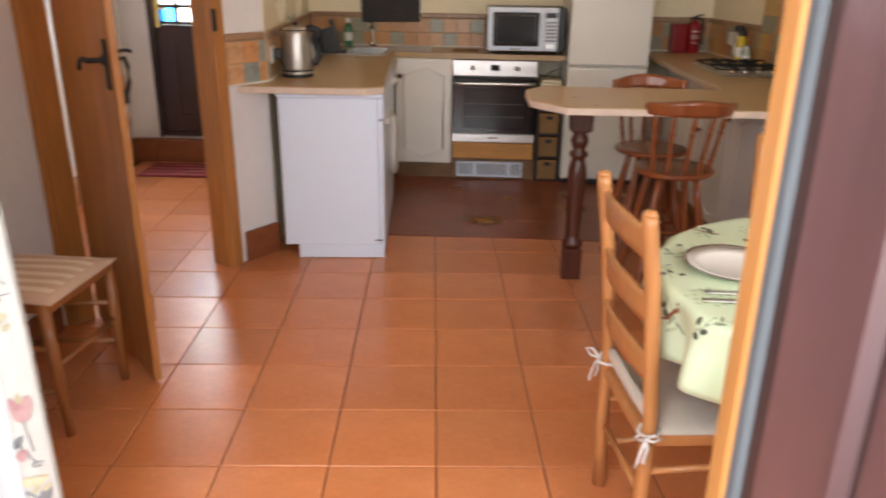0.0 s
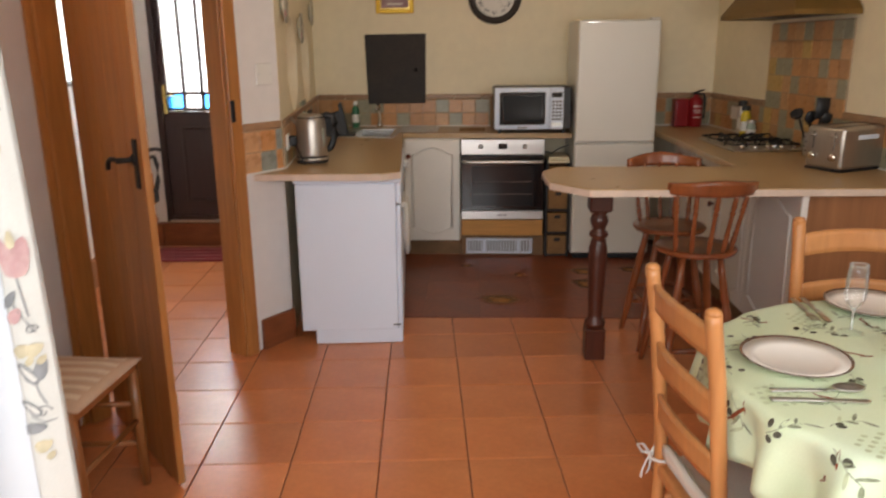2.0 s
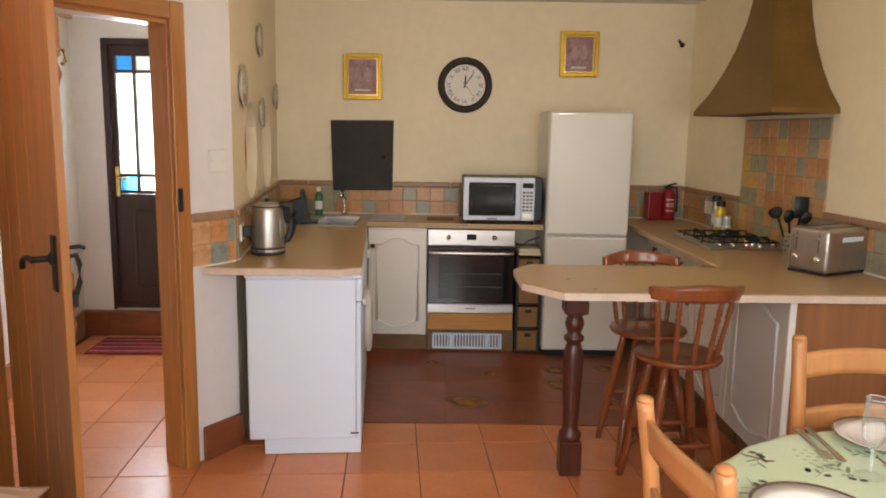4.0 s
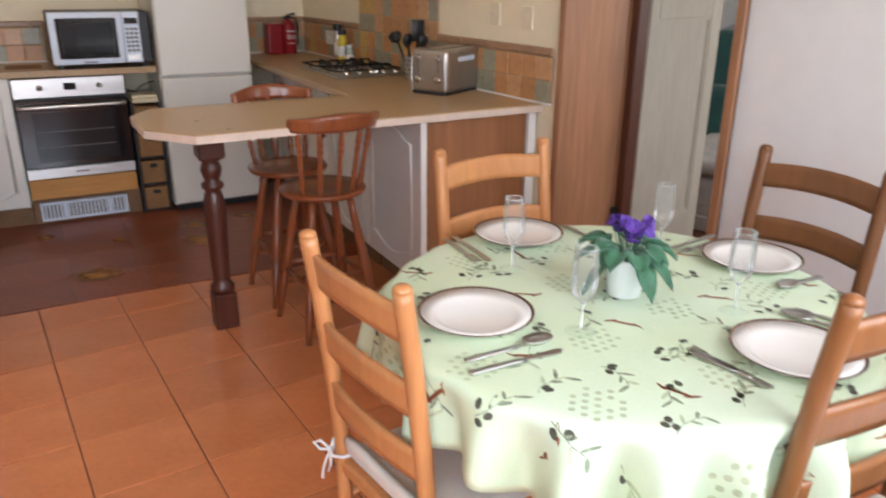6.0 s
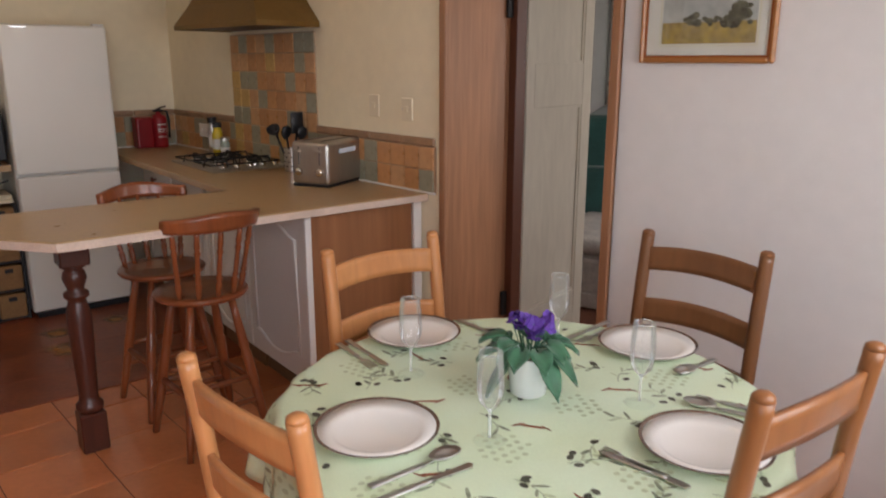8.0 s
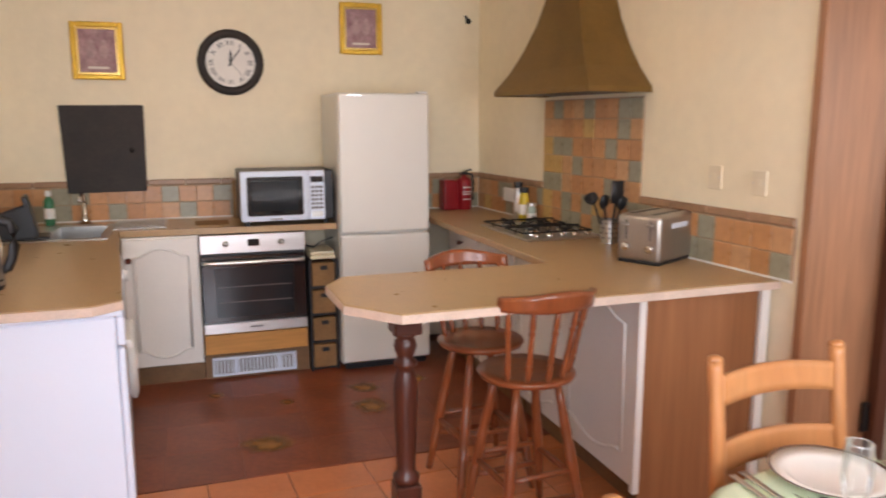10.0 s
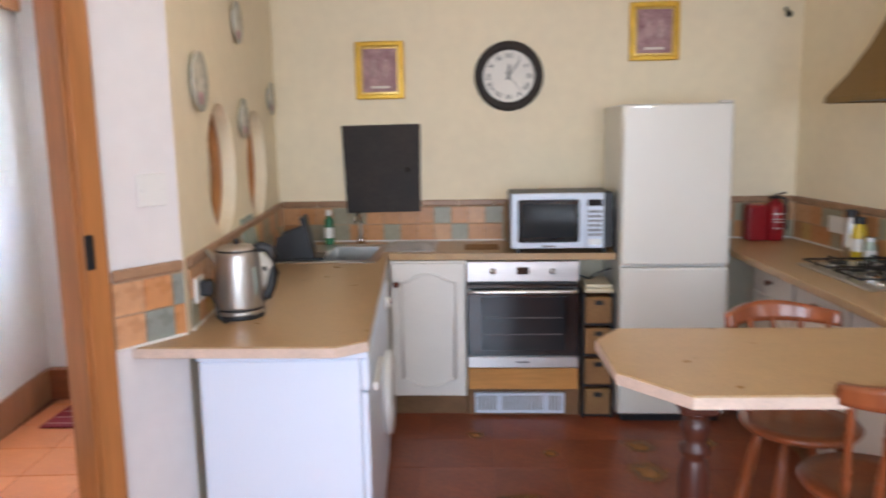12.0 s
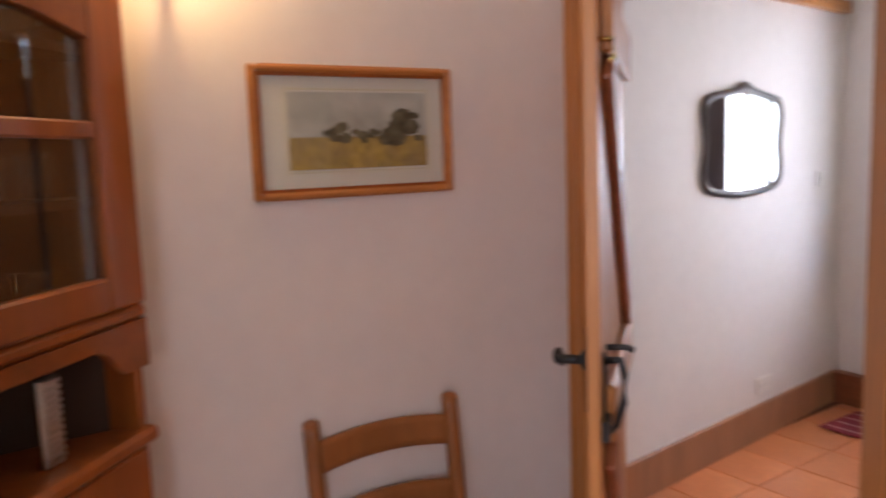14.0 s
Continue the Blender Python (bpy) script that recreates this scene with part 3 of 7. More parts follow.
# sitting room
wall("wall_sitting_far", (7.6, 5.8), (7.6, 0.8), 0.1, H, "white_wall", [(0.12, 0.75, 0.95, 2.2)], label="white far wall with a window")
wall("wall_sitting_back", (3.3, 5.75), (7.7, 5.75), 0.1, H, "white_wall", label="white sitting-room wall")
# the opening is made up, out of view, for the fill lamp
wall("wall_sitting_front", (7.7, 0.9), (3.5, 0.9), 0.1, H, "white_wall", [(1.75, 3.05, 0.95, 2.15)], label="white sitting-room wall with an unseen opening added for the fill lamp")
tagged(part("ceiling_beam", box(7.0, 7.12, 1.0, 5.7, 2.20, 2.36, 0.01), "beam"), "dark timber beam across the sitting room", "beam", kind="structure")


def skirting(name, p, q, h=0.14, t=0.018, material="skirting"):
    n = span(p, q)
    bm = box(0.0, n, -t, 0, 0, h, 0.004)
    return tagged(part(name, bm, material, at=along(p, q)), "brown stained wooden skirting board", "skirting", kind="structure")


skirting("baseboard_1", (PW, 1.24), (PW, 2.38))
skirting("baseboard_2", (DN[0] + 0.007, DN[1] - 0.06), DF, 0.16)
skirting("baseboard_3", HA, (HX + 0.008, HY - 0.06), 0.19, 0.022, "reveal")
skirting("baseboard_4", (HX + 0.02, HY - 0.06), (-1.42, HY - 0.06), 0.185, 0.02, "skirting")
skirting("baseboard_5", (J[0] + 0.058, J[1] + 0.088), LF, 0.16, 0.022)


# ---- doors and door frames ----
def hall_doorway():
    fr = tagged(new("door_frame"), "orange pine door frame of the hall doorway", "door frame", kind="structure")
    fr.matrix_basis = along(HG, J)
    n, t = DW, 0.10
    part("jamb", box(n - 0.015, n + 0.0, -0.012, t + 0.004, 0, 1.97, 0.003), "pine", fr)
    part("jamb", box(-0.05, 0.072, 0.001, t + 0.004, 0, 1.97, 0.003), "pine", fr)
    part("casing", box(-0.028, 0.062, -0.024, 0.0, 0, 1.955, 0.005), "pine", fr)
    part("head", box(0.072, n - 0.015, -0.012, t + 0.004, 1.935, 1.97, 0.003), "pine_x", fr)
    part("casing", box(n - 0.006, n + 0.066, -0.030, -0.012, 0, 2.03, 0.005), "pine", fr)
    part("casing", box(0.022, n - 0.006, -0.030, -0.012, 1.955, 2.03, 0.005), "pine_x", fr)
    part("strike_plate", box(n - 0.004, n + 0.022, -0.036, -0.030, 1.165, 1.265, 0.004), "iron", fr, "black iron strike plate")
    return fr


hall_doorway()


def lever(parent, y, side, x, z):
    """A black iron lever handle with its back plate on a door leaf."""
    h = part("handle", box(x - 0.018, x + 0.018, y - 0.004, y + 0.004, z - 0.075, z + 0.085, 0.003), "iron", parent, "black iron lever handle")
    bm = rod((x, y, z + 0.02), (x, y + side * 0.06, z + 0.02), 0.009)
    tube([(x, y + side * 0.056, z + 0.02), (x - 0.025, y + side * 0.060, z + 0.024), (x - 0.055, y + side * 0.062, z + 0.020), (x - 0.078, y + side * 0.062, z + 0.006), (x - 0.090, y + side * 0.060, z - 0.014)], 0.008, 8, bm)
    lathe([(0.020, 0), (0.020, 0.004), (0.012, 0.010), (0, 0.011)], 14, bm, pose(x, y + side * 0.004, z + 0.02, 90 if side < 0 else -90))
    part("lever", bm, "iron", h, smooth=True)
    return h


def hall_door():
    hinge, free = (-0.500, 2.492), (-0.026, 1.972)
    d = tagged(new("door_1"), "orange pine ledged door standing open", "door", kind="structure")
    d.matrix_basis = along(hinge, free)
    w = span(hinge, free)
    n = 5
    for i in range(n):
        part("plank", box(w * i / n + 0.0012, w * (i + 1) / n - 0.0012, 0.006, 0.030, 0.012, 1.93, 0.002), "pine", d)
    for z in (0.22, 1.00, 1.70):
        part("ledge", box(0.05, w - 0.05, 0.030, 0.052, z, z + 0.11, 0.006), "pine_x", d)
    # braces borrow the darker skirting colour, so their shade is painted on
    for (xa, za), (xb, zb) in (((w - 0.075, 1.69), (0.10, 1.13)), ((w - 0.075, 0.985), (0.10, 0.345))):
        m, n2 = between((xa, 0.041, za), (xb, 0.041, zb))
        part("brace", box(-0.011, 0.011, -0.045, 0.045, 0.0, n2, 0.005), "skirting", d, at=m)
    lever(d, 0.003, -1, w - 0.055, 1.135)
    pl = part("pull_plate", box(w - 0.070, w - 0.040, 0.030, 0.035, 1.00, 1.17, 0.003), "iron", d, "black iron pull handle")
    part("pull_grip", tube([(w - 0.055, 0.035, 1.155), (w - 0.055, 0.060, 1.158), (w - 0.055, 0.068, 1.13), (w - 0.055, 0.066, 1.08), (w - 0.055, 0.052, 1.035), (w - 0.055, 0.035, 1.015)], 0.0075, 10), "iron", pl, smooth=True)
    part("thumb_latch", tube([(w - 0.055, 0.035, 1.18), (w - 0.055, 0.07, 1.182), (w - 0.055, 0.085, 1.176)], 0.006, 8), "iron", pl, smooth=True)
    part("bolt", box(w - 0.05, w + 0.002, 0.03, 0.045, 1.02, 1.06, 0.003), "iron", d)
    part("hook", tube([(w - 0.03, 0.030, 1.72), (w - 0.03, 0.052, 1.72), (w - 0.03, 0.056, 1.69), (w - 0.03, 0.046, 1.68)], 0.005), "brass", d, "brass coat hook", smooth=True)
    return d


hall_door()


def front_door():
    d = tagged(new("door_2"), "dark brown front door with blue and frosted panes", "door", kind="structure")
    d.matrix_basis = pose(0, HY, 0)
    x0, x1, z0, z1 = -1.40, -0.57, 0.19, 2.13
    part("door_frame", ring_frame(x0, x1, z0, z1, 0.045, -0.02, 0.12), "front_door", d)
    part("door_leaf", box(x0 + 0.045, x1 - 0.045, 0.0, 0.045, z0 + 0.045, 1.04, 0.003), "front_door", d)
    part("leaf_panel", ring_frame(x0 + 0.17, x1 - 0.17, z0 + 0.16, 0.93, 0.022, -0.008, 0.0005, bev=0.004), "front_door", d)
    part("threshold", box(x0 + 0.03, x1 - 0.03, -0.035, 0.03, z0 - 0.006, z0 + 0.014, 0.003), "steel", d, "worn aluminium threshold")
    xs = [-1.325, -1.185, -1.045, -0.905, -0.785, -0.645]
    zs = [1.055, 1.175, 1.905, 2.025]
    part("stile", box(x0 + 0.045, xs[0] - 0.012, 0, 0.045, 1.04, z1 - 0.045), "front_door", d)
    part("stile", box(xs[-1] + 0.012, x1 - 0.045, 0, 0.045, 1.04, z1 - 0.045), "front_door", d)
    part("rail", box(xs[0] - 0.012, xs[-1] + 0.012, 0, 0.045, zs[-1] + 0.012, z1 - 0.045), "front_door", d)
    for x in xs:
        part("glazing_bar", box(x - 0.012, x + 0.012, 0.004, 0.041, 1.04, 2.04), "front_door", d)
    part("stile", box(xs[3] + 0.012, xs[4] - 0.012, 0, 0.045, 1.04, z1 - 0.060), "front_door", d)
    for i in (0, 1, 2, 4):
        for z in zs:
            part("glazing_bar", box(xs[i] + 0.012, xs[i + 1] - 0.012, 0.006, 0.039, z - 0.012, z + 0.012), "front_door", d)
        for k in range(3):
            blue = k != 1 and i in (0, 2)
            p = part("pane", box(xs[i] + 0.011, xs[i + 1] - 0.011, 0.018, 0.024, zs[k] + 0.011, zs[k + 1] - 0.011), "blue_pane" if blue else "pane", d, "blue stained glass pane" if blue else "")
            p.visible_shadow = False
    h = part("handle", box(x0 + 0.052, x0 + 0.082, -0.008, 0.0, 1.02, 1.24, 0.003), "brass", d, "brass lever handle")
    part("lever", tube([(x0 + 0.067, -0.008, 1.16), (x0 + 0.067, -0.05, 1.16), (x0 + 0.12, -0.052, 1.16), (x0 + 0.165, -0.05, 1.155)], 0.008), "brass", h, smooth=True)


front_door()
tagged(part("backdrop", box(-6, 4, 11.0, 11.05, -0.05, 6), None), "pale daylight garden beyond the front door", "backdrop", kind="structure").data.materials.append(glow("garden_daylight", (0.80, 0.92, 0.86), 1.5))


def sitting_doorway():
    fr = tagged(new("door_frame"), "brown pine lining of the sitting-room doorway", "door frame", kind="structure")
    fr.matrix_basis = along(RJ, RN)
    n = span(RJ, RN)
    part("reveal_board", box(0.0, 0.022, 0.0, 0.385, 0, 1.99, 0.003), "reveal", fr)
    part("jamb", box(0.0, 0.062, 0.385, 0.45, 0, 1.99, 0.003), "brown_door", fr, "dark stained inner jamb")
    part("reveal_board", box(n - 0.022, n, 0.105, 0.42, 0, 1.99, 0.003), "reveal", fr)
    part("soffit", box(0.022, n - 0.022, 0.0, 0.42, 1.965, 1.99, 0.003), "beam", fr)
    part("casing", box(n - 0.022, n + 0.018, 0.088, 0.105, 0, 1.99, 0.004), "reveal", fr)
    part("casing", box(-0.012, 0.028, -0.016, 0.0, 0, 2.0, 0.004), "reveal", fr)
    tagged(part("lintel_beam", box(-0.39, n + 0.25, -0.055, 0.16, 1.992, 2.17, 0.012), "beam", at=along(RJ, RN)), "old brown timber lintel over the doorway", "beam", kind="structure")
    for z in (0.28, 1.66):
        part("hinge", box(0.0225, 0.040, 0.350, 0.3845, z, z + 0.12, 0.003), "iron", fr, "black iron hinge")


sitting_doorway()


def panelled_door():
    hinge = (3.472, 2.778)
    free = (4.091, 2.938)
    d = tagged(new("door_3"), "old white panelled door standing open", "door", kind="structure")
    d.matrix_basis = along(hinge, free)
    w, t = span(hinge, free), 0.036
    part("stile", box(0, 0.07, -t, 0, 0.01, 1.95, 0.003), "old_white", d)
    part("stile", box(w - 0.095, w, -t, 0, 0.01, 1.95, 0.003), "old_white", d)
    for z0, z1 in ((0.01, 0.27), (1.26, 1.465), (1.86, 1.95)):
        part("rail", box(0.07, w - 0.095, -t, 0, z0, z1, 0.003), "old_white", d)
    for z0, z1 in ((0.27, 1.26), (1.465, 1.86)):
        pn = part("door_panel", box(0.069, w - 0.094, -t + 0.014, -0.012, z0 - 0.001, z1 + 0.001), "old_white", d)
        part("bead", ring_frame(0.07, w - 0.095, z0, z1, 0.014, -t + 0.006, -t + 0.0145), "old_white", pn)


panelled_door()


def garden_door_frame():
    fr = tagged(new("door_frame"), "dark brown outer door frame with orange inner edge", "door frame", kind="structure")
    x = 1.286
    part("inner_edge", box(x, x + 0.05, -0.013, 0.012, -0.02, 2.10, 0.003), "pine", fr, "orange varnished inner edge")
    part("seal", box(x + 0.001, x + 0.03, -0.028, -0.013, -0.02, 2.08, 0.003), "seal", fr, "grey rubber weather seal")
    part("rebate", box(x + 0.004, x + 0.03, -0.050, -0.028, -0.02, 2.08), "front_door", fr)
    part("jamb", box(x - 0.002, x + 0.03, -0.122, -0.050, -0.02, 2.08, 0.005), "mahogany_frame", fr)
    part("groove", box(x + 0.004, x + 0.03, -0.130, -0.122, -0.02, 2.08), "front_door", fr)
    part("jamb", box(x - 0.002, x + 0.03, -0.31, -0.130, -0.02, 2.08, 0.005), "mahogany_frame", fr)
    part("threshold", prism([(-0.2, 0.62), (1.29, -0.32), (1.29, -0.04), (-0.2, 0.90)], -0.05, -0.014), "mahogany_frame", fr)
    part("jamb", box(-0.24, -0.20, 0.66, 0.92, -0.02, 2.08, 0.006), "mahogany_frame", fr)


garden_door_frame()


def garden_window():
    w = tagged(new("window_3"), "white framed garden window over the radiator", "window", kind="structure")
    part("window_frame", ring_frame(1.70, 2.96, 0.95, 2.12, 0.06, -0.20, -0.14, bev=0.004), "white_plastic", w)
    part("mullion", box(2.30, 2.36, -0.20, -0.14, 1.01, 2.06), "white_plastic", w)
    part("window_sill", box(1.68, 2.98, -0.14, 0.05, 0.915, 0.945, 0.006), "white_plastic", w)
    for a, b in ((1.76, 2.30), (2.36, 2.90)):
        part("pane", box(a - 0.002, b + 0.002, -0.174, -0.168, 1.008, 2.062), "glass", w).visible_shadow = False


garden_window()


# ---- kitchen ----
WT0, WT1 = 0.868, 0.905


w = thing("worktop", "beige speckled laminate worktop turning the corner by the sink", "worktop")
bm = bmesh.new()
for outline in ([(-0.115, 3.285), (-0.075, 3.258), (0.560, 3.258), (0.648, 3.330), (0.520, 4.800), (-0.1238, 4.800), (0.040, 3.450)],
                [(-0.1238, 4.800), (0.170, 4.800), (0.170, 5.280), (-0.182, 5.280)], [(0.430, 4.800), (0.520, 4.800), (0.500, 5.035), (1.695, 5.000), (1.695, 5.280), (0.430, 5.280)],
                [(-0.182, 5.280), (1.695, 5.280), (1.695, 5.535), (-0.213, 5.535)]):
    prism(outline, WT0 + 0.002, WT1, bm=bm)
part("slab", bm, "worktop", w)
part("edge_strip", prism([(-0.112, 3.282), (-0.075, 3.255), (0.561, 3.255), (0.651, 3.329), (0.648, 3.332), (0.560, 3.261), (-0.074, 3.261), (-0.110, 3.288)], WT0 + 0.004, WT1 - 0.005), "edge", w, "pale pink-beige edge strip")
RW = [(1.345, 3.335), (1.352, 3.020), (1.500, 2.836), (3.012, 2.868), (2.960, 3.50), (2.805, 5.535), (2.300, 5.535), (2.325, 3.470), (1.430, 3.470)]
w = thing("peninsula_worktop", "beige speckled laminate worktop with chamfered breakfast-bar end", "worktop")
part("slab", prism(RW, WT0 + 0.002, WT1, 0.005, seg=2), "worktop", w)
part("edge_strip", prism([(1.342, 3.335), (1.349, 3.019), (1.498, 2.833), (3.010, 2.865), (3.010, 2.871), (1.501, 2.839), (1.355, 3.021), (1.348, 3.335)], WT0 + 0.004, WT1 - 0.005), "edge", w, "pale pink-beige edge strip")


def arch_panel(x0, x1, z0, z1, y, bm, w=0.010, t=0.007, arch=0.05):
    """A raised moulding with an arched head and foot."""
    k = 14
    pts = [(x0, z0 + arch)] + [(x0, z1 - arch)]
    for i in range(k + 1):
        f = i / k
        s = 0 if f < 0.12 or f > 0.88 else math.sin((f - 0.12) / 0.76 * math.pi) ** 0.8
        pts.append((x0 + (x1 - x0) * f, z1 - arch + arch * s * 0.9))
    pts.append((x1, z0 + arch))
    for i in range(k + 1):
        f = 1 - i / k
        s = 0 if f < 0.12 or f > 0.88 else math.sin((f - 0.12) / 0.76 * math.pi) ** 0.8
        pts.append((x0 + (x1 - x0) * f, z0 + arch - arch * s * 0.9))
    tube([(x, y, z) for x, z in pts] + [(pts[0][0], y, pts[0][1])], w, 6, bm, t / w)
    return bm


def unit(name, label, width, at, door=True, knob=None, depth=0.5, z0=0.12, drawer=False, body_top=None):
    u = thing(name, label, "kitchen cabinet", at, "kitchen units")
    part("body", box(0.002, width - 0.002, 0.02, depth, z0, body_top or WT0 - 0.002), "white_unit", u)
    part("plinth", box(0.0, width, 0.06, 0.08, 0.002, z0 - 0.002), "plinth", u, "brown plinth board")
    top = WT0 - 0.012
    if drawer:
        dr = part("drawer_front", box(0.004, width - 0.004, 0, 0.018, top - 0.15, top, 0.004), "white_unit", u)
        part("handle", lathe([(0.007, 0), (0.007, 0.012), (0.016, 0.02), (0.014, 0.03), (0, 0.033)], 12, m=pose(width / 2, 0, top - 0.075, 90)), "knob", dr, "round dark wooden knob", smooth=True)
        top -= 0.156
    if door:
        dr = part("door", box(0.004, width - 0.004, 0, 0.018, z0 + 0.006, top, 0.004), "white_unit", u)
        part("moulding", arch_panel(0.06, width - 0.06, z0 + 0.05, top - 0.05, -0.001, bmesh.new()), "white_unit", dr, smooth=True)
        if knob is not None:
            part("handle", lathe([(0.007, 0), (0.007, 0.012), (0.017, 0.02), (0.015, 0.032), (0, 0.035)], 14, m=pose(knob, 0, top - 0.11, 90)), "knob", dr, "round dark wooden knob", smooth=True)
    return u


unit("base_unit", "white base cupboard with arched door and wooden knob", 0.405, pose(0.505, 5.005, 0), knob=0.035)


def oven():
    o = thing("oven", "built-in stainless steel electric oven below the worktop", "oven", pose(0.915, 4.998, 0))
    w = 0.593
    part("body", box(0.004, w - 0.004, 0.022, 0.5, 0.29, 0.86), "black", o)
    f = part("fascia", box(0, w, 0, 0.022, 0.755, 0.865, 0.004), "steel", o, "brushed steel control fascia")
    part("display", box(w / 2 - 0.032, w / 2 + 0.032, -0.003, 0.0, 0.795, 0.835, 0.001), "dark_glass", f, "black clock display")
    for x in (0.14, w - 0.14):
        part("dial", lathe([(0.017, 0), (0.017, 0.004), (0.013, 0.006), (0.012, 0.022), (0, 0.023)], 16, m=pose(x, 0, 0.812, 90)), "steel", f, smooth=True)
    d = part("oven_door", box(0.002, w - 0.002, -0.004, 0.020, 0.352, 0.745, 0.004), "dark_glass", o, "black glass oven door")
    part("inner_window", box(0.075, w - 0.075, -0.0055, -0.0035, 0.385, 0.675), "screen_glass", d)
    for z in (0.47, 0.56):
        part("oven_shelf", box(0.09, w - 0.09, -0.0068, -0.0056, z, z + 0.004), "grille_dark", d)
    part("handle", tube([(0.015, -0.004, 0.708), (0.02, -0.038, 0.708), (0.05, -0.042, 0.708), (w - 0.05, -0.042, 0.708), (w - 0.02, -0.038, 0.708), (w - 0.015, -0.004, 0.708)], 0.011, 10), "steel", d, "steel bar handle", smooth=True)
    part("bottom_strip", box(0, w, 0, 0.022, 0.285, 0.348, 0.004), "steel", o)
    part("logo", box(w / 2 - 0.035, w / 2 + 0.035, -0.001, 0.0, 0.312, 0.322), "grille_dark", o)
    p = thing("oven_plinth_panel", "orange wooden filler panel under the oven", "panel", pose(0.915, 5.0, 0))
    part("board", box(0.002, w - 0.002, 0, 0.02, 0.165, 0.28, 0.003), "orange_panel", p)
    part("plinth", box(0, w + 0.01, 0.05, 0.07, 0.002, 0.163), "plinth", p)
    g = thing("plinth_heater", "white plinth heater grille under the oven", "heater", pose(0.952, 5.02, 0))
    part("grille_frame", ring_frame(0, 0.485, 0.022, 0.135, 0.014, 0, 0.03, bev=0.003), "white_enamel", g)
    part("backing", box(0.012, 0.473, 0.012, 0.028, 0.034, 0.123), "grille_dark", g)
    for i in range(22):
        x = 0.022 + i * 0.0208
        if i in (5, 17):
            part("pillar", box(x - 0.006, x + 0.018, 0.002, 0.012, 0.036, 0.121), "white_enamel", g)
        else:
            part("slat", box(x, x + 0.009, 0.004, 0.012, 0.036, 0.121), "white_enamel", g)


oven()


def basket_tower():
    b = thing("basket_tower", "narrow tower of brown woven storage boxes", "storage", pose(1.525, 5.0, 0))
    part("frame", box(0.0, 0.012, 0, 0.3, 0.004, 0.69), "black", b)
    part("frame", box(0.158, 0.17, 0, 0.3, 0.004, 0.69), "black", b)
    for i in range(4):
        z = 0.01 + i * 0.168
        part("shelf", box(0.012, 0.158, 0.012, 0.3, z, z + 0.012), "black", b)
        d = part("basket", box(0.016, 0.154, -0.004, 0.29, z + 0.014, z + 0.155, 0.006), "basket", b)
        part("label_holder", box(0.065, 0.108, -0.010, -0.004, z + 0.115, z + 0.140, 0.003), "black", d)
    c = thing("folded_cloth", "cream folded cloth on the basket tower", "cloth", pose(1.525, 5.0, 0.692))
    part("fold", box(0.008, 0.162, -0.006, 0.26, 0.0, 0.024, 0.010, seg=2), "cream_plastic", c)
    part("fold", box(0.012, 0.158, -0.002, 0.25, 0.0245, 0.046, 0.009, seg=2), "cream_plastic", c)
    k = part("cable", tube([(1.53, 5.30, 0.74), (1.57, 5.10, 0.75), (1.61, 5.06, 0.79), (1.68, 5.05, 0.815)], 0.004), "black", smooth=True)
    tagged(k, "black appliance cable under the worktop", "cable")


basket_tower()


def fridge():
    f = thing("fridge_freezer", "tall white fridge freezer standing on the floor", "fridge", pose(1.708, 4.935, 0))
    w = 0.548
    part("body", box(0, w, 0.05, 0.58, 0.035, 1.665, 0.006), "fridge", f)
    part("upper_door", box(0.001, w - 0.001, 0, 0.047, 0.848, 1.662, 0.014, seg=3), "fridge", f)
    part("lower_door", box(0.001, w - 0.001, 0, 0.047, 0.05, 0.836, 0.014, seg=3), "fridge", f)
    part("base", box(0.02, w - 0.02, 0.03, 0.5, 0.006, 0.035), "black", f)
    part("badge", box(0.06, 0.14, -0.001, 0.001, 1.644, 1.652), "steel", f)
    part("hinge_cap", box(w - 0.07, w - 0.01, 0.0, 0.06, 1.662, 1.675, 0.004), "white_plastic", f)
    for x in (0.04, w - 0.04):
        part("foot", lathe([(0.018, 0), (0.018, 0.03)], 12, m=pose(x, 0.06, 0)), "black", f)


fridge()


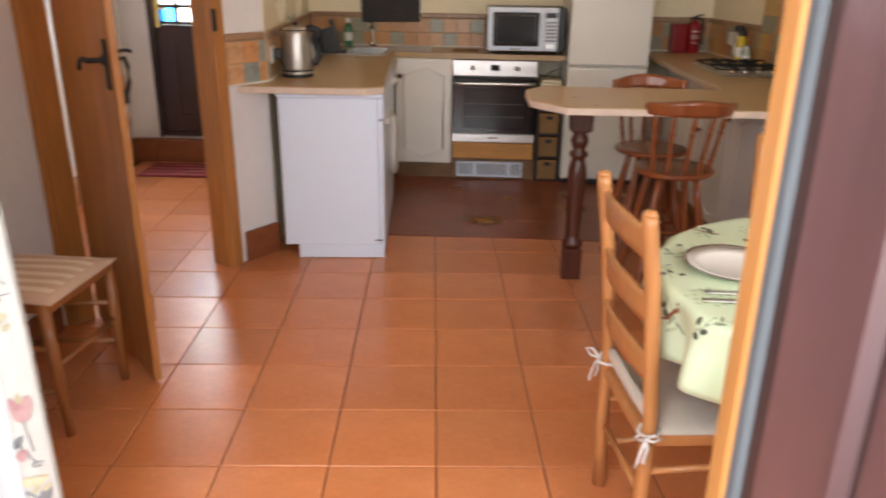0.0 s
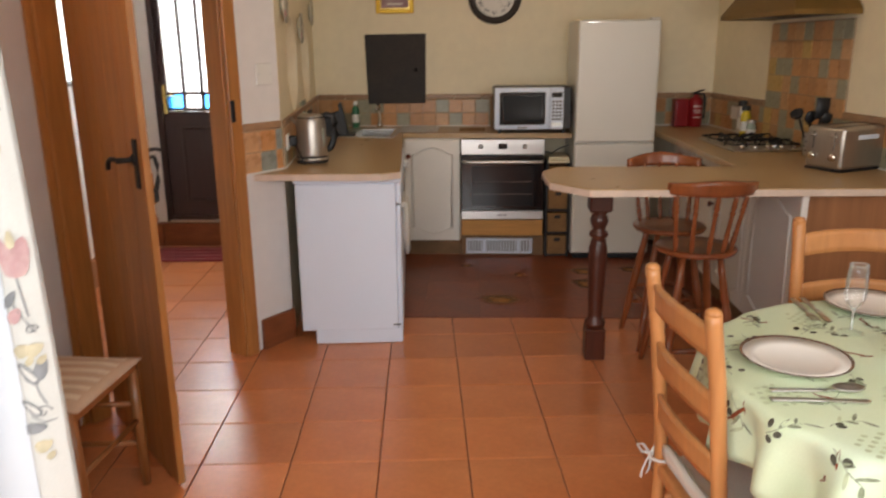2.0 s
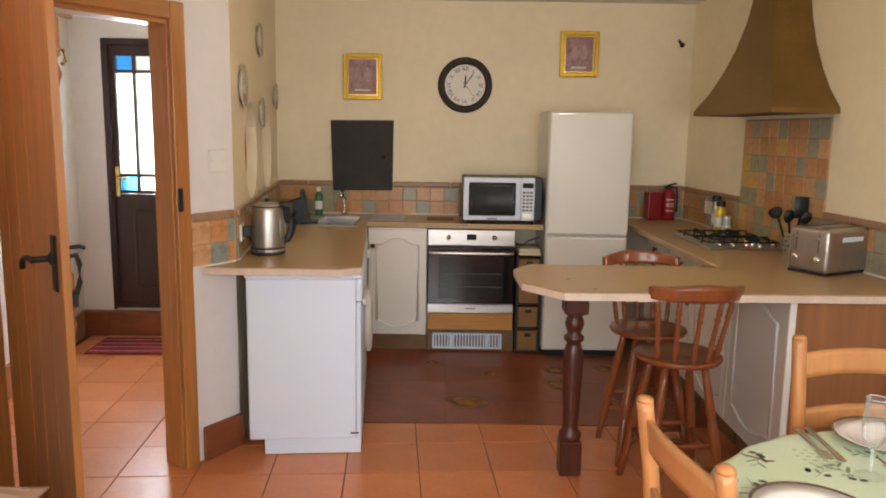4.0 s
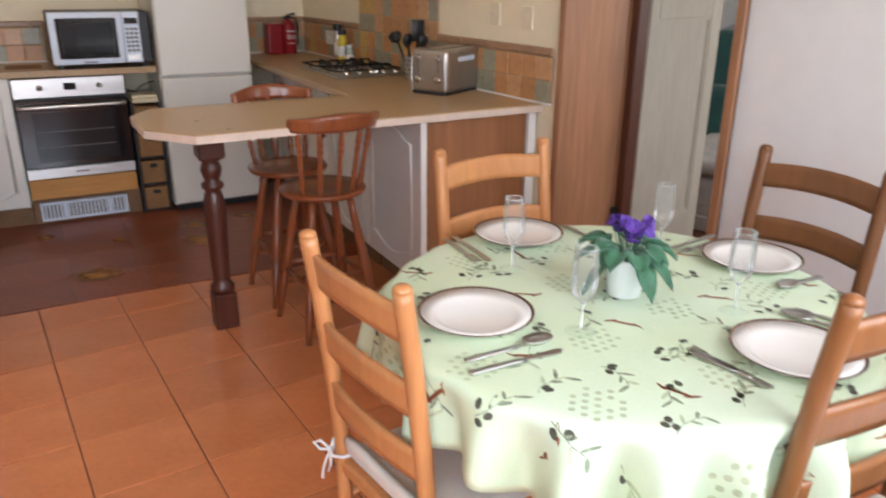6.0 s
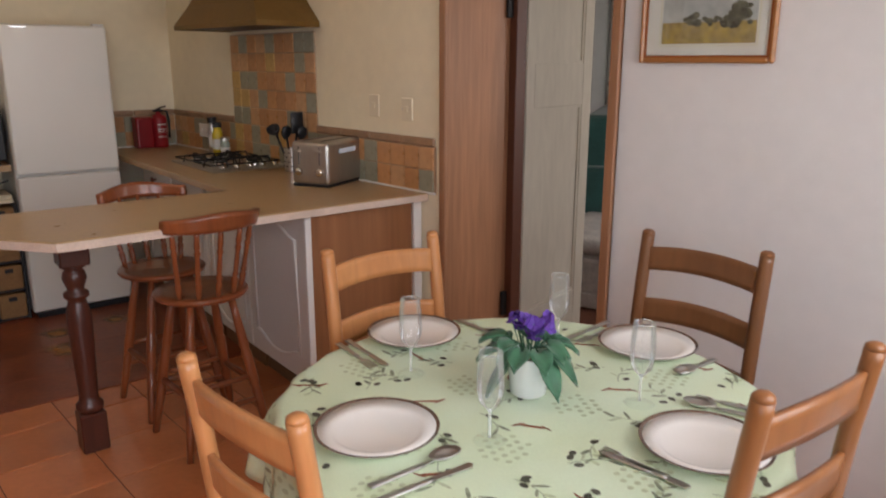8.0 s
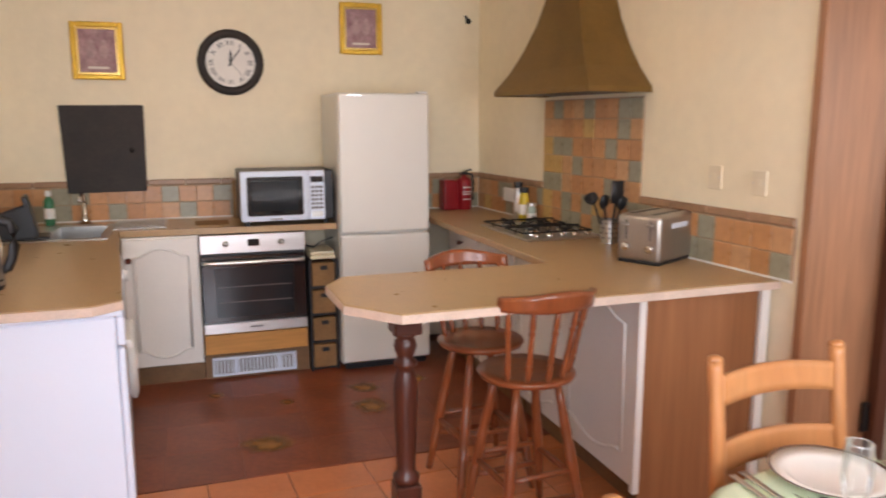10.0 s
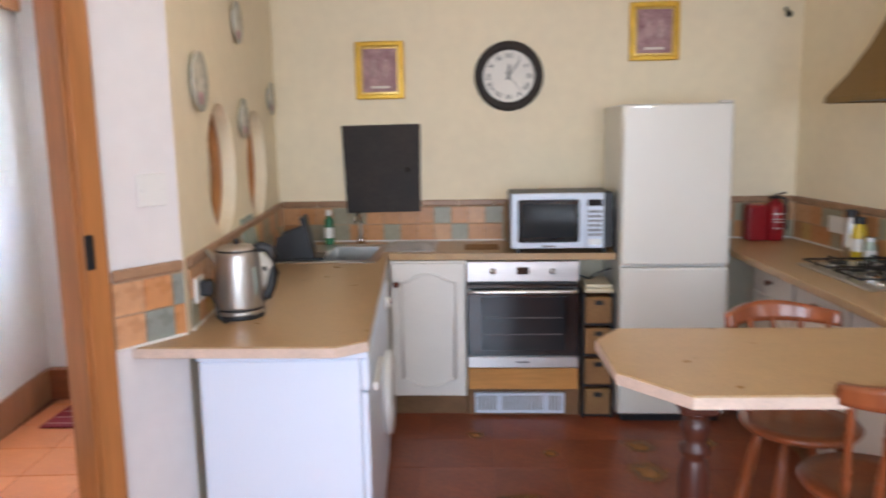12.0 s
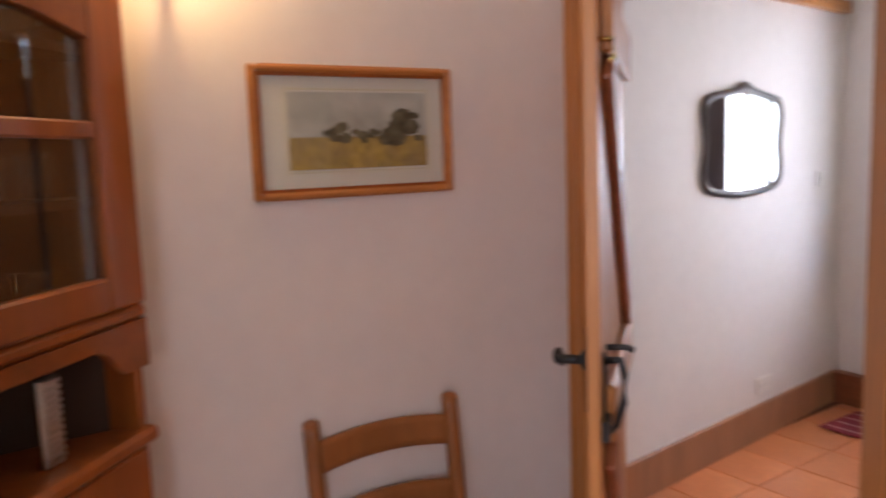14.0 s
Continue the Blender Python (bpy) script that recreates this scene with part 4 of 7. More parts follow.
def appliance(name, label, cat, y0, porthole):
    a = thing(name, label, cat, pose(0.645, y0, 0, 0, 0, 4.6))
    d = 0.522
    part("body", box(-d, -0.025, 0.0, 0.592, 0.075, 0.846, 0.006), "white_enamel", a)
    part("base", box(-d + 0.07, -0.004, 0.004, 0.588, 0.004, 0.078), "white_enamel", a)
    part("front", box(-0.024, 0, 0.002, 0.590, 0.075, 0.735, 0.008, seg=2), "white_enamel", a)
    part("control_panel", box(-0.024, 0.004, 0.002, 0.590, 0.740, 0.846, 0.008, seg=2), "white_enamel", a)
    part("lid", box(-d - 0.008, 0.002, -0.002, 0.594, 0.8465, 0.866, 0.006, seg=2), "white_enamel", a)
    if porthole:
        r = part("porthole", lathe([(0.17, 0), (0.185, 0.012), (0.18, 0.03), (0.15, 0.038), (0.13, 0.03)], 28, m=pose(0, 0.295, 0.42, 90, 0, 90), caps=False), "white_plastic", a, smooth=True)
        part("window", lathe([(0.135, 0.026), (0.09, 0.034), (0.0, 0.036)], 28, m=pose(0, 0.295, 0.42, 90, 0, 90)), "screen_glass", r, smooth=True)
        part("dial", lathe([(0.03, 0), (0.026, 0.02), (0, 0.021)], 18, m=pose(0.004, 0.40, 0.793, 90, 0, 90)), "white_plastic", a, smooth=True)
    else:
        part("handle", box(0.0, 0.022, 0.14, 0.45, 0.690, 0.722, 0.008, seg=2), "white_plastic", a)
    part("hinge_mark", box(-0.05, -0.012, -0.003, 0.001, 0.10, 0.106), "black", a)
    return a


appliance("dishwasher", "white freestanding dishwasher under the worktop end", "dishwasher", 3.335, False)
appliance("washing_machine", "white front-loading washing machine with a porthole", "washing machine", 3.945, True).location.x -= 0.05
unit("sink_unit", "white sink cupboard with arched door", 0.46, pose(0.535, 4.555, 0, 0, 0, 94.6), knob=0.04, depth=0.5, body_top=0.745)

# units below the right-hand worktop and the bar end
RX = 2.42
for i, (yy, wd, dr) in enumerate(((3.505, 0.50, False), (4.03, 0.50, True), (4.555, 0.50, True))):
    unit("hob_unit", "white cupboard with arched door under the hob worktop", wd, pose(RX, yy + wd, 0, 0, 0, -90), knob=wd - 0.05, depth=0.36, drawer=dr)
e = thing("bar_end_unit", "white end cupboard with arched panel and brown wood back", "kitchen cabinet", pose(RX, 3.50, 0, 0, 0, -90))
part("body", box(0.0, 0.56, 0.02, 0.50, 0.125, WT0 - 0.002), "white_unit", e)
sd = part("side_panel", box(0.0, 0.575, 0, 0.018, 0.125, WT0 - 0.002, 0.004), "white_unit", e)
part("moulding", arch_panel(0.07, 0.50, 0.19, 0.80, -0.001, bmesh.new()), "white_unit", sd, smooth=True)
part("plinth", box(0.0, 0.53, 0.07, 0.09, 0.002, 0.123), "plinth", e)
e2 = thing("bar_back_panel", "flat brown wooden panel closing the back of the bar", "panel")
part("board", box(2.448, 2.955, 2.915, 2.934, 0.004, WT0 - 0.002, 0.002), "panel", e2)
part("end_post", box(2.418, 2.447, 2.905, 2.934, 0.10, WT0 - 0.002, 0.003), "white_unit", e2, "white corner strip")
part("end_post", box(2.957, 3.000, 2.900, 2.934, 0.004, WT0 - 0.002, 0.003), "white_unit", e2, "white corner strip")


def turned_post():
    p = thing("table_post", "dark turned mahogany post carrying the bar", "post", pose(1.602, 3.170, 0))
    part("base_block", box(-0.048, 0.048, -0.048, 0.048, 0, 0.16, 0.006), "post", p)
    prof = [(0.042, 0.16), (0.050, 0.175), (0.050, 0.192), (0.036, 0.206), (0.034, 0.23), (0.037, 0.30), (0.042, 0.42), (0.045, 0.52), (0.043, 0.56), (0.034, 0.598), (0.030, 0.610), (0.044, 0.622), (0.044, 0.638), (0.028, 0.650),
            (0.036, 0.672), (0.043, 0.695), (0.037, 0.718), (0.029, 0.728), (0.046, 0.738), (0.046, 0.745)]
    part("shaft", lathe(prof, 24), "post", p, smooth=True)
    part("top_block", box(-0.052, 0.052, -0.052, 0.052, 0.745, WT0, 0.006), "post", p)


turned_post()


def bar_stool(at):
    s = thing("bar_stool", "reddish-brown wooden bar stool with spindle back", "bar stool", at, "bar stools")
    z = 0.62
    part("seat", lathe([(0.0, z - 0.035), (0.13, z - 0.032), (0.172, z - 0.022), (0.180, z - 0.008), (0.174, z), (0.12, z - 0.006), (0.0, z - 0.010)], 32), "stool", s, smooth=True)
    feet = []
    for a in (45, 135, 225, 315):
        c, d = math.cos(radians(a)), math.sin(radians(a))
        p, q = (0.115 * c, 0.115 * d, z - 0.03), (0.235 * c, 0.235 * d, 0)
        part("leg", rod(q, p, 0.013, 0.014, 12, bulge=[(0.12, 0.015), (0.34, 0.020), (0.36, 0.016), (0.39, 0.021), (0.6, 0.021), (0.63, 0.016), (0.66, 0.020), (0.85, 0.016)]), "stool", s, smooth=True)
        feet.append(lambda f, p=p, q=q: Vector(q).lerp(Vector(p), f))
    for i, f in ((0, 0.28), (1, 0.40), (2, 0.28), (3, 0.40)):
        part("stretcher", rod(feet[i](f), feet[(i + 1) % 4](f), 0.010, 0.010, 10, bulge=[(0.5, 0.014)]), "stool", s, smooth=True)
        if i % 2 == 0:
            part("stretcher", rod(feet[i](f + 0.16), feet[(i + 1) % 4](f + 0.16), 0.009, 0.009, 10, bulge=[(0.5, 0.012)]), "stool", s, smooth=True)
    top = []
    for i in range(5):
        a = radians(-90 + (i - 2) * 27)
        p = (0.150 * math.cos(a), 0.150 * math.sin(a), z - 0.006)
        q = (0.205 * math.cos(radians(-90 + (i - 2) * 24.5)), 0.205 * math.sin(radians(-90 + (i - 2) * 24.5)) - 0.012, 0.90)
        part("spindle", rod(p, q, 0.009, 0.008, 10, bulge=[(0.1, 0.011), (0.22, 0.013), (0.25, 0.008), (0.28, 0.013), (0.32, 0.010), (0.62, 0.009), (0.66, 0.013), (0.70, 0.008), (0.74, 0.012), (0.85, 0.010)]), "stool", s, smooth=True)
    def rail(u, v):
        a = radians(-90 + (u - 0.5) * 116)
        lift = 0.010 * math.cos((u - 0.5) * 2 * math.pi) * v
        return (0.217 * math.cos(a), 0.217 * math.sin(a) - 0.012 - 0.012 * v, 0.885 + v * 0.058 + lift)
    part("top_rail", grid_solid(rail, 18, 4, 0.024), "stool", s, "curved top rail", smooth=True)
    return s


st = bar_stool(pose(2.010, 3.000, 0, 0, 0, 4))
copy_thing(st, pose(1.995, 3.415, 0, 0, 0, 184))


# splashback tiles
def splash(name, p, q, z0, rows, parent_label, pattern="", cap=True):
    """Glazed tiles in rows on a wall face from p to q, with a brown capping strip."""
    n = span(p, q)
    T = 0.1015
    sb = thing(name, parent_label, "tiles", along(p, q), kind="structure")
    h = rows * T + 0.004
    part("bed", box(0, n, -0.006, -0.002, z0, z0 + h), "wall_grout", sb)
    cols = int(math.ceil(n / T))
    shared = {}
    for r in range(rows):
        for c in range(cols):
            x0, x1 = c * T + 0.002, min((c + 1) * T - 0.002, n - 0.001)
            if x1 - x0 < 0.012:
                continue
            glaze = {"o": "glaze_orange", "p": "glaze_peach", "g": "glaze_grey"}[pattern[r][c % 3]] if pattern else "splash"
            key = (round(x1 - x0, 4), glaze)
            if key not in shared:
                shared[key] = link_mesh("tile", box(0, key[0], -0.011, -0.005, 0, T - 0.004, 0.0022), glaze)
            ob = new("tile", shared[key])
            ob.parent = sb
            ob.matrix_basis = pose(x0, random.uniform(-0.0006, 0.0006), z0 + r * T + 0.002)
    if cap:
        k = max(1, int(n / 0.2))
        for i in range(k):
            part("cap_tile", box(i * n / k + 0.001, (i + 1) * n / k - 0.001, -0.018, -0.002, z0 + h + 0.001, z0 + h + 0.036, 0.006), "cap", sb)
    part("sealant", box(0, n, -0.016, -0.004, z0 - 0.003, z0 + 0.006, 0.002), "white_plastic", sb, "white sealant bead")
    return sb


ZT = WT1 + 0.001
splash("splashback_back", (-0.20, BACK), (1.70, BACK), ZT, 2, "orange and grey glazed tile splashback with brown cap")
splash("splashback_corner", (2.26, BACK), (2.80, BACK), ZT, 2, "orange and grey glazed tile splashback with brown cap")
splash("splashback_left", (0.043, 3.45), (-0.212, 5.52), ZT, 2, "orange and grey glazed tile splashback with brown cap").matrix_basis = along((0.043, 3.45), (-0.212, 5.52))
splash("splashback_slant", (J[0] + 0.042, J[1] + 0.066), (LF[0] - 0.004, LF[1] - 0.004), ZT, 2, "orange and grey glazed tiles beside the doorway", ("pgo", "pog"))


def on_right(y):
    f = (BACK - y) / (BACK - RJ[1])
    return (RB[0] + (RJ[0] - RB[0]) * f, y)


splash("splashback_right", on_right(5.52), on_right(4.64), ZT, 2, "orange and grey glazed tile splashback with brown cap")
splash("splashback_hob", on_right(4.64), on_right(3.735), ZT, 7, "tall glazed tile panel behind the hob", cap=False)
splash("splashback_bar", on_right(3.735), on_right(2.815), ZT, 2, "orange and grey glazed tiles above the bar")


def cooker_hood():
    h = thing("cooker_hood", "aged brass pyramid cooker hood on the wall", "cooker hood", along(on_right(4.615), on_right(3.685)))
    w, d = 0.93, 0.350
    levels = [(0.0, 1.640), (0.0, 1.665), (0.22, 1.76), (0.41, 1.87), (0.58, 2.00), (0.71, 2.14), (0.80, 2.30), (0.85, H)]
    bm = bmesh.new()
    rings = []
    for f, z in levels:
        x0, x1 = f * (w / 2 - 0.02), w - f * (w / 2 - 0.02)
        dd = d * (1 - 0.55 * f)
        rings.append([bm.verts.new(p) for p in ((x0, -0.004, z), (x0, -dd, z), (x1, -dd, z), (x1, -0.004, z))])
    for a, b in zip(rings, rings[1:]):
        for i in range(4):
            bm.faces.new((a[i], a[(i + 1) % 4], b[(i + 1) % 4], b[i]))
    bm.faces.new(rings[-1])
    part("canopy", bm, "copper", h)
    part("underside", box(0.015, w - 0.015, -d + 0.015, -0.006, 1.642, 1.652), "black", h, "dark filter underside")
    for x0, x1, y0, y1 in ((0, w, -d - 0.004, -d + 0.004), (-0.004, 0.004, -d, -0.004), (w - 0.004, w + 0.004, -d, -0.004)):
        part("rim", box(x0, x1, y0, y1, 1.636, 1.664, 0.002), "copper", h)


cooker_hood()


def hob():
    h = thing("gas_hob", "stainless steel gas hob with black pan supports", "hob", pose(2.455, 4.610, WT1, 0, 0, -88.5))
    part("plate", box(0, 0.62, 0, 0.44, 0, 0.012, 0.005), "steel", h)
    for i, (x, y, r) in enumerate(((0.13, 0.12, 0.045), (0.13, 0.32, 0.035), (0.42, 0.12, 0.035), (0.42, 0.32, 0.05), (0.275, 0.22, 0.03))):
        b = part("burner", lathe([(r, 0.012), (r, 0.022), (r * 0.85, 0.028), (0.0, 0.028)], 20, m=pose(x, y, 0)), "chrome", h, smooth=False)
        part("burner_cap", lathe([(r * 0.72, 0.028), (r * 0.7, 0.036), (0, 0.037)], 20, m=pose(x, y, 0)), "iron", b)
        for a in range(4):
            c, d = math.cos(a * math.pi / 2), math.sin(a * math.pi / 2)
            part("pan_support", tube([(x + c * 0.022, y + d * 0.022, 0.046), (x + c * 0.085, y + d * 0.085, 0.046), (x + c * 0.095, y + d * 0.095, 0.012)], 0.005, 6), "iron", h)
    for x0, x1 in ((0.025, 0.245), (0.305, 0.525)):
        part("pan_frame", tube([(x0, 0.02, 0.03), (x1, 0.02, 0.03), (x1, 0.42, 0.03), (x0, 0.42, 0.03), (x0, 0.02, 0.03)], 0.005, 6), "iron", h)
    for i in range(5):
        part("control_knob", lathe([(0.018, 0.012), (0.016, 0.032), (0, 0.033)], 14, m=pose(0.575, 0.07 + i * 0.075, 0)), "chrome", h, smooth=True)


hob()


def toaster():
    t = thing("toaster", "brushed steel four-slice toaster on the worktop", "toaster", pose(2.810, 3.400, WT1, 0, 0, 28) @ Matrix.Diagonal((1.2, 1.12, 1.08, 1)))
    part("base", box(-0.128, 0.128, -0.088, 0.088, 0.0, 0.014, 0.005, seg=2), "black", t)
    bm = box(-0.132, 0.132, -0.092, 0.092, 0.009, 0.195, 0.020, seg=4)
    part("body", bm, "satin", t, smooth=True)
    for y in (-0.045, 0.045):
        for k in (-1, 1):
            part("slot", box(k * 0.056 - 0.048, k * 0.056 + 0.048, y - 0.011, y + 0.011, 0.1935, 0.1962), "black", t)
    for y in (-0.05, 0.05):
        part("knob", lathe([(0.017, 0), (0.017, 0.01), (0.012, 0.014), (0, 0.015)], 16, m=pose(-0.132, y, 0.065, 90, 0, -90)), "chrome", t, smooth=True)
        part("lever", box(-0.150, -0.132, y - 0.014, y + 0.014, 0.150, 0.162, 0.004), "satin", t)
        part("lever_slot", box(-0.1335, -0.131, y - 0.003, y + 0.003, 0.095, 0.172), "grille_dark", t)
    part("brand_bar", box(-0.05, 0.07, -0.0935, -0.091, 0.140, 0.160), "white_enamel", t)


toaster()


def utensils():
    u = thing("utensil_pot", "perforated steel utensil pot with black tools", "utensil pot", pose(2.845, 3.845, WT1))
    part("pot", lathe([(0.042, 0.002), (0.043, 0.12), (0.040, 0.12), (0.039, 0.006), (0.0, 0.006)], 20), "steel", u, smooth=False)
    for r in range(4):
        for a in range(9):
            t = radians(a * 40 + r * 20)
            part("hole", box(-0.0015, 0.0015, -0.006, 0.006, -0.004, 0.004), "grille_dark", u, at=pose(0.0425 * math.cos(t), 0.0425 * math.sin(t), 0.03 + r * 0.024, 0, 0, math.degrees(t)))
    for k, (dx, dy, h, kind) in enumerate(((-0.075, 0.045, 0.23, "ladle"), (0.02, -0.03, 0.25, "spatula"), (0.045, 0.01, 0.26, "spoon"), (-0.01, 0.04, 0.2, "handle"), (0.035, -0.05, 0.20, "spoon"))):
        bm = rod((dx * 0.15, dy * 0.15, 0.01), (dx * 0.96, dy * 0.96, h * 0.93), 0.005, 0.006, 8)
        if kind == "ladle":
            lathe([(0.0, -0.02), (0.022, -0.012), (0.034, 0.008), (0.036, 0.022), (0.031, 0.022), (0.0, -0.01)], 14, bm, pose(dx, dy, h * 0.92, 20, -35, 0))
        elif kind == "spatula":
            box(dx - 0.035, dx + 0.035, dy - 0.003, dy + 0.003, h - 0.05, h + 0.06, 0.002, bm)
        else:
            lathe([(0.0, -0.04), (0.022, -0.02), (0.030, 0.0), (0.024, 0.03), (0.0, 0.04)], 12, bm, pose(dx, dy, h, 8, 12, 0) @ Matrix.Diagonal((1, 0.3, 1, 1)))
        part("tool", bm, "black", u, smooth=True)


utensils()


def bottle(name, label, x, y, z, r, h, body, cap, neck=0.4):
    b = thing(name, label, "bottle", pose(x, y, z))
    part("body", lathe([(r * 0.9, 0), (r, 0.006), (r, h * 0.66), (r * 0.85, h * 0.74), (r * neck, h * 0.80), (r * neck, h * 0.84)], 18), body, b, smooth=True)
    part("cap", lathe([(r * neck * 1.25, h * 0.84), (r * neck * 1.25, h * 0.985), (r * neck * 0.9, h), (0, h)], 14), cap, b)
    part("label_band", lathe([(r * 1.006, h * 0.2), (r * 1.006, h * 0.5)], 18, caps=False), "white_plastic" if body != "white_plastic" else "yellow", b)


bottle("spray_bottle", "yellow cleaner bottle with a black top", 2.790, 4.735, WT1, 0.032, 0.205, "yellow", "black", 0.7)
bottle("spray_can", "dark bottle with a silver body", 2.800, 4.84, WT1, 0.028, 0.23, "steel", "black", 0.8)
bottle("small_bottle", "small clear grey bottle", 2.800, 4.645, WT1, 0.028, 0.12, "pale_glass", "steel", 0.8)


def extinguisher():
    e = thing("fire_blanket_box", "red fire extinguisher and blanket box in the corner", "fire extinguisher", pose(2.600, 5.430, WT1, 0, 0, 2))
    part("case", box(-0.105, 0.004, -0.05, 0.05, 0, 0.205, 0.014, seg=3), "red_can", e, "red blanket box")
    part("cylinder", lathe([(0.048, 0), (0.052, 0.006), (0.052, 0.19), (0.042, 0.21), (0.018, 0.222), (0.018, 0.235)], 22, m=pose(0.058, -0.005, 0)), "red_can", e, smooth=True)
    part("valve", box(0.03, 0.085, -0.02, 0.02, 0.235, 0.250, 0.004), "black", e)
    part("lever", tube([(0.05, 0, 0.25), (0.085, 0, 0.262), (0.115, 0, 0.268)], 0.006), "black", e)
    part("hose", tube([(0.07, 0, 0.245), (0.115, -0.01, 0.235), (0.125, -0.012, 0.17), (0.12, -0.012, 0.06)], 0.008), "black", e, smooth=True)
    for z0, z1 in ((0.15, 0.157), (0.12, 0.125), (0.105, 0.110), (0.07, 0.075)):
        part("text_bar", box(0.03, 0.085, -0.0585, -0.056, z0, z1), "white_plastic", e)


extinguisher()


def microwave():
    m = thing("microwave", "silver microwave oven on the worktop", "microwave", pose(1.150, 4.985, WT1 + 0.016, 0, 0, 1))
    part("body", box(0.002, 0.535, 0.022, 0.36, 0.012, 0.30, 0.006), "black", m)
    d = part("door", box(0, 0.385, 0, 0.022, 0.012, 0.30, 0.006), "white_enamel", m, "silver door")
    part("window_surround", box(0.036, 0.352, -0.003, 0.001, 0.045, 0.268, 0.010, seg=3), "dark_glass", d)
    part("window", box(0.060, 0.328, -0.0045, -0.0025, 0.070, 0.244), "screen_glass", d)
    c = part("control_panel", box(0.387, 0.480, 0, 0.022, 0.012, 0.30, 0.005), "white_enamel", m, "silver control panel")
    part("display", box(0.397, 0.470, -0.002, 0.001, 0.232, 0.266), "dark_glass", c)
    for r in range(6):
        for k in range(3):
            part("button", box(0.400 + k * 0.024, 0.418 + k * 0.024, -0.002, 0.001, 0.075 + r * 0.024, 0.090 + r * 0.024, 0.001), "grille_dark", c)
    part("open_button", box(0.400, 0.468, -0.003, 0.001, 0.030, 0.060, 0.003), "steel", c)
    part("name_bar", box(0.16, 0.23, -0.001, 0.001, 0.020, 0.028), "grille_dark", d)
    bm = grid_solid(lambda u, v: (0.50 + 0.034 * math.sin(v * math.pi), 0.03 + 0.3 * u, 0.012 + 0.288 * v), 4, 10, 0.02)
    part("side_bulge", bm, "black", m, smooth=True)
    for x in (0.04, 0.49):
        for y in (0.05, 0.32):
            part("foot", lathe([(0.014, -0.016), (0.014, 0.012)], 10, m=pose(x, y, 0)), "black", m)
    b = part("chopping_board", box(1.13, 1.62, 5.44, 5.475, 1.0, 1.235, 0.004), "basket")
    b.matrix_basis = pose(0, 0, -0.094)
    tagged(b, "brown board leaning behind the microwave", "board")


microwave()


def sink():
    s = thing("sink", "stainless steel sink and drainer in the corner", "sink", pose(0, 0, WT1))
    bm = bmesh.new()
    for x0, x1, y0, y1 in ((-0.09, 0.47, 4.755, 4.802), (-0.09, 0.47, 5.278, 5.36), (-0.09, 0.172, 4.802, 5.278), (0.428, 0.47, 4.802, 5.278)):
        box(x0, x1, y0, y1, 0.0005, 0.007, 0.002, bm)
    part("rim", bm, "steel", s)
    bm = bmesh.new()
    for x0, x1, y0, y1, z0, z1 in ((0.172, 0.428, 4.802, 5.278, -0.150, -0.147), (0.172, 0.175, 4.802, 5.278, -0.147, 0.0045), (0.425, 0.428, 4.802, 5.278, -0.147, 0.0045), (0.175, 0.425, 4.802, 4.805, -0.147, 0.0045), (0.175, 0.425, 5.275, 5.278, -0.147, 0.0045)):
        box(x0, x1, y0, y1, z0, z1, 0, bm)
    part("bowl", bm, "cutlery", s, "dull steel sink bowl")
    part("waste", lathe([(0.035, 0.0), (0.035, 0.003), (0.028, 0.004), (0.0, 0.002)], 20, m=pose(0.30, 5.04, -0.147)), "chrome", s, "chrome waste ring")
    part("drainer", box(0.45, 0.745, 5.10, 5.46, 0.0005, 0.008, 0.003), "steel", s)
    for i in range(7):
        part("groove", box(0.47, 0.73, 5.135 + i * 0.045, 5.147 + i * 0.045, 0.008, 0.012, 0.002), "steel", s)
    t = part("tap", lathe([(0.026, 0.005), (0.022, 0.03), (0.014, 0.05), (0.013, 0.13)], 16, m=pose(0.29, 5.42, 0)), "chrome", s, "chrome mixer tap", smooth=True)
    part("spout", tube([(0.29, 5.42, 0.12), (0.29, 5.40, 0.17), (0.29, 5.34, 0.185), (0.29, 5.26, 0.17), (0.29, 5.24, 0.15)], 0.010), "chrome", t, smooth=True)
    v = thing("cutting_mat", "thin dark grey mat on the worktop", "mat", pose(0.90, 5.14, WT1 + 0.001))
    part("sheet", box(0, 0.19, 0, 0.2, 0, 0.003, 0.001), "basket", v)
    r = thing("dish_rack", "black plastic dish rack beside the sink", "dish rack", pose(0.045, 4.86, WT1 + 0.0075, 0, 0, 8))
    part("tray", box(-0.115, 0.145, -0.07, 0.12, 0, 0.012, 0.004), "black", r)
    part("side", prism([(-0.115, 0), (-0.085, 0.11), (0.045, 0.155), (0.075, 0.0)], -0.006, 0.006), "black", r, at=pose(0, -0.06, 0.012, 90))
    part("side", prism([(-0.115, 0), (-0.085, 0.11), (0.045, 0.155), (0.075, 0.0)], -0.006, 0.006), "black", r, at=pose(0, 0.11, 0.012, 90))
    part("panel", box(-0.012, 0.012, -0.066, 0.116, 0.0, 0.21, 0.004), "black", r, at=pose(0.085, 0, 0.012, 0, -12, 0))
    part("panel", box(-0.006, 0.006, -0.055, 0.105, 0.0, 0.11, 0.003), "black", r, at=pose(-0.10, 0, 0.012, 0, 14, 0))
    part("floor_slope", box(-0.09, 0.06, -0.055, 0.105, 0.07, 0.078), "black", r, at=pose(0, 0, 0.012, 0, -16, 0))
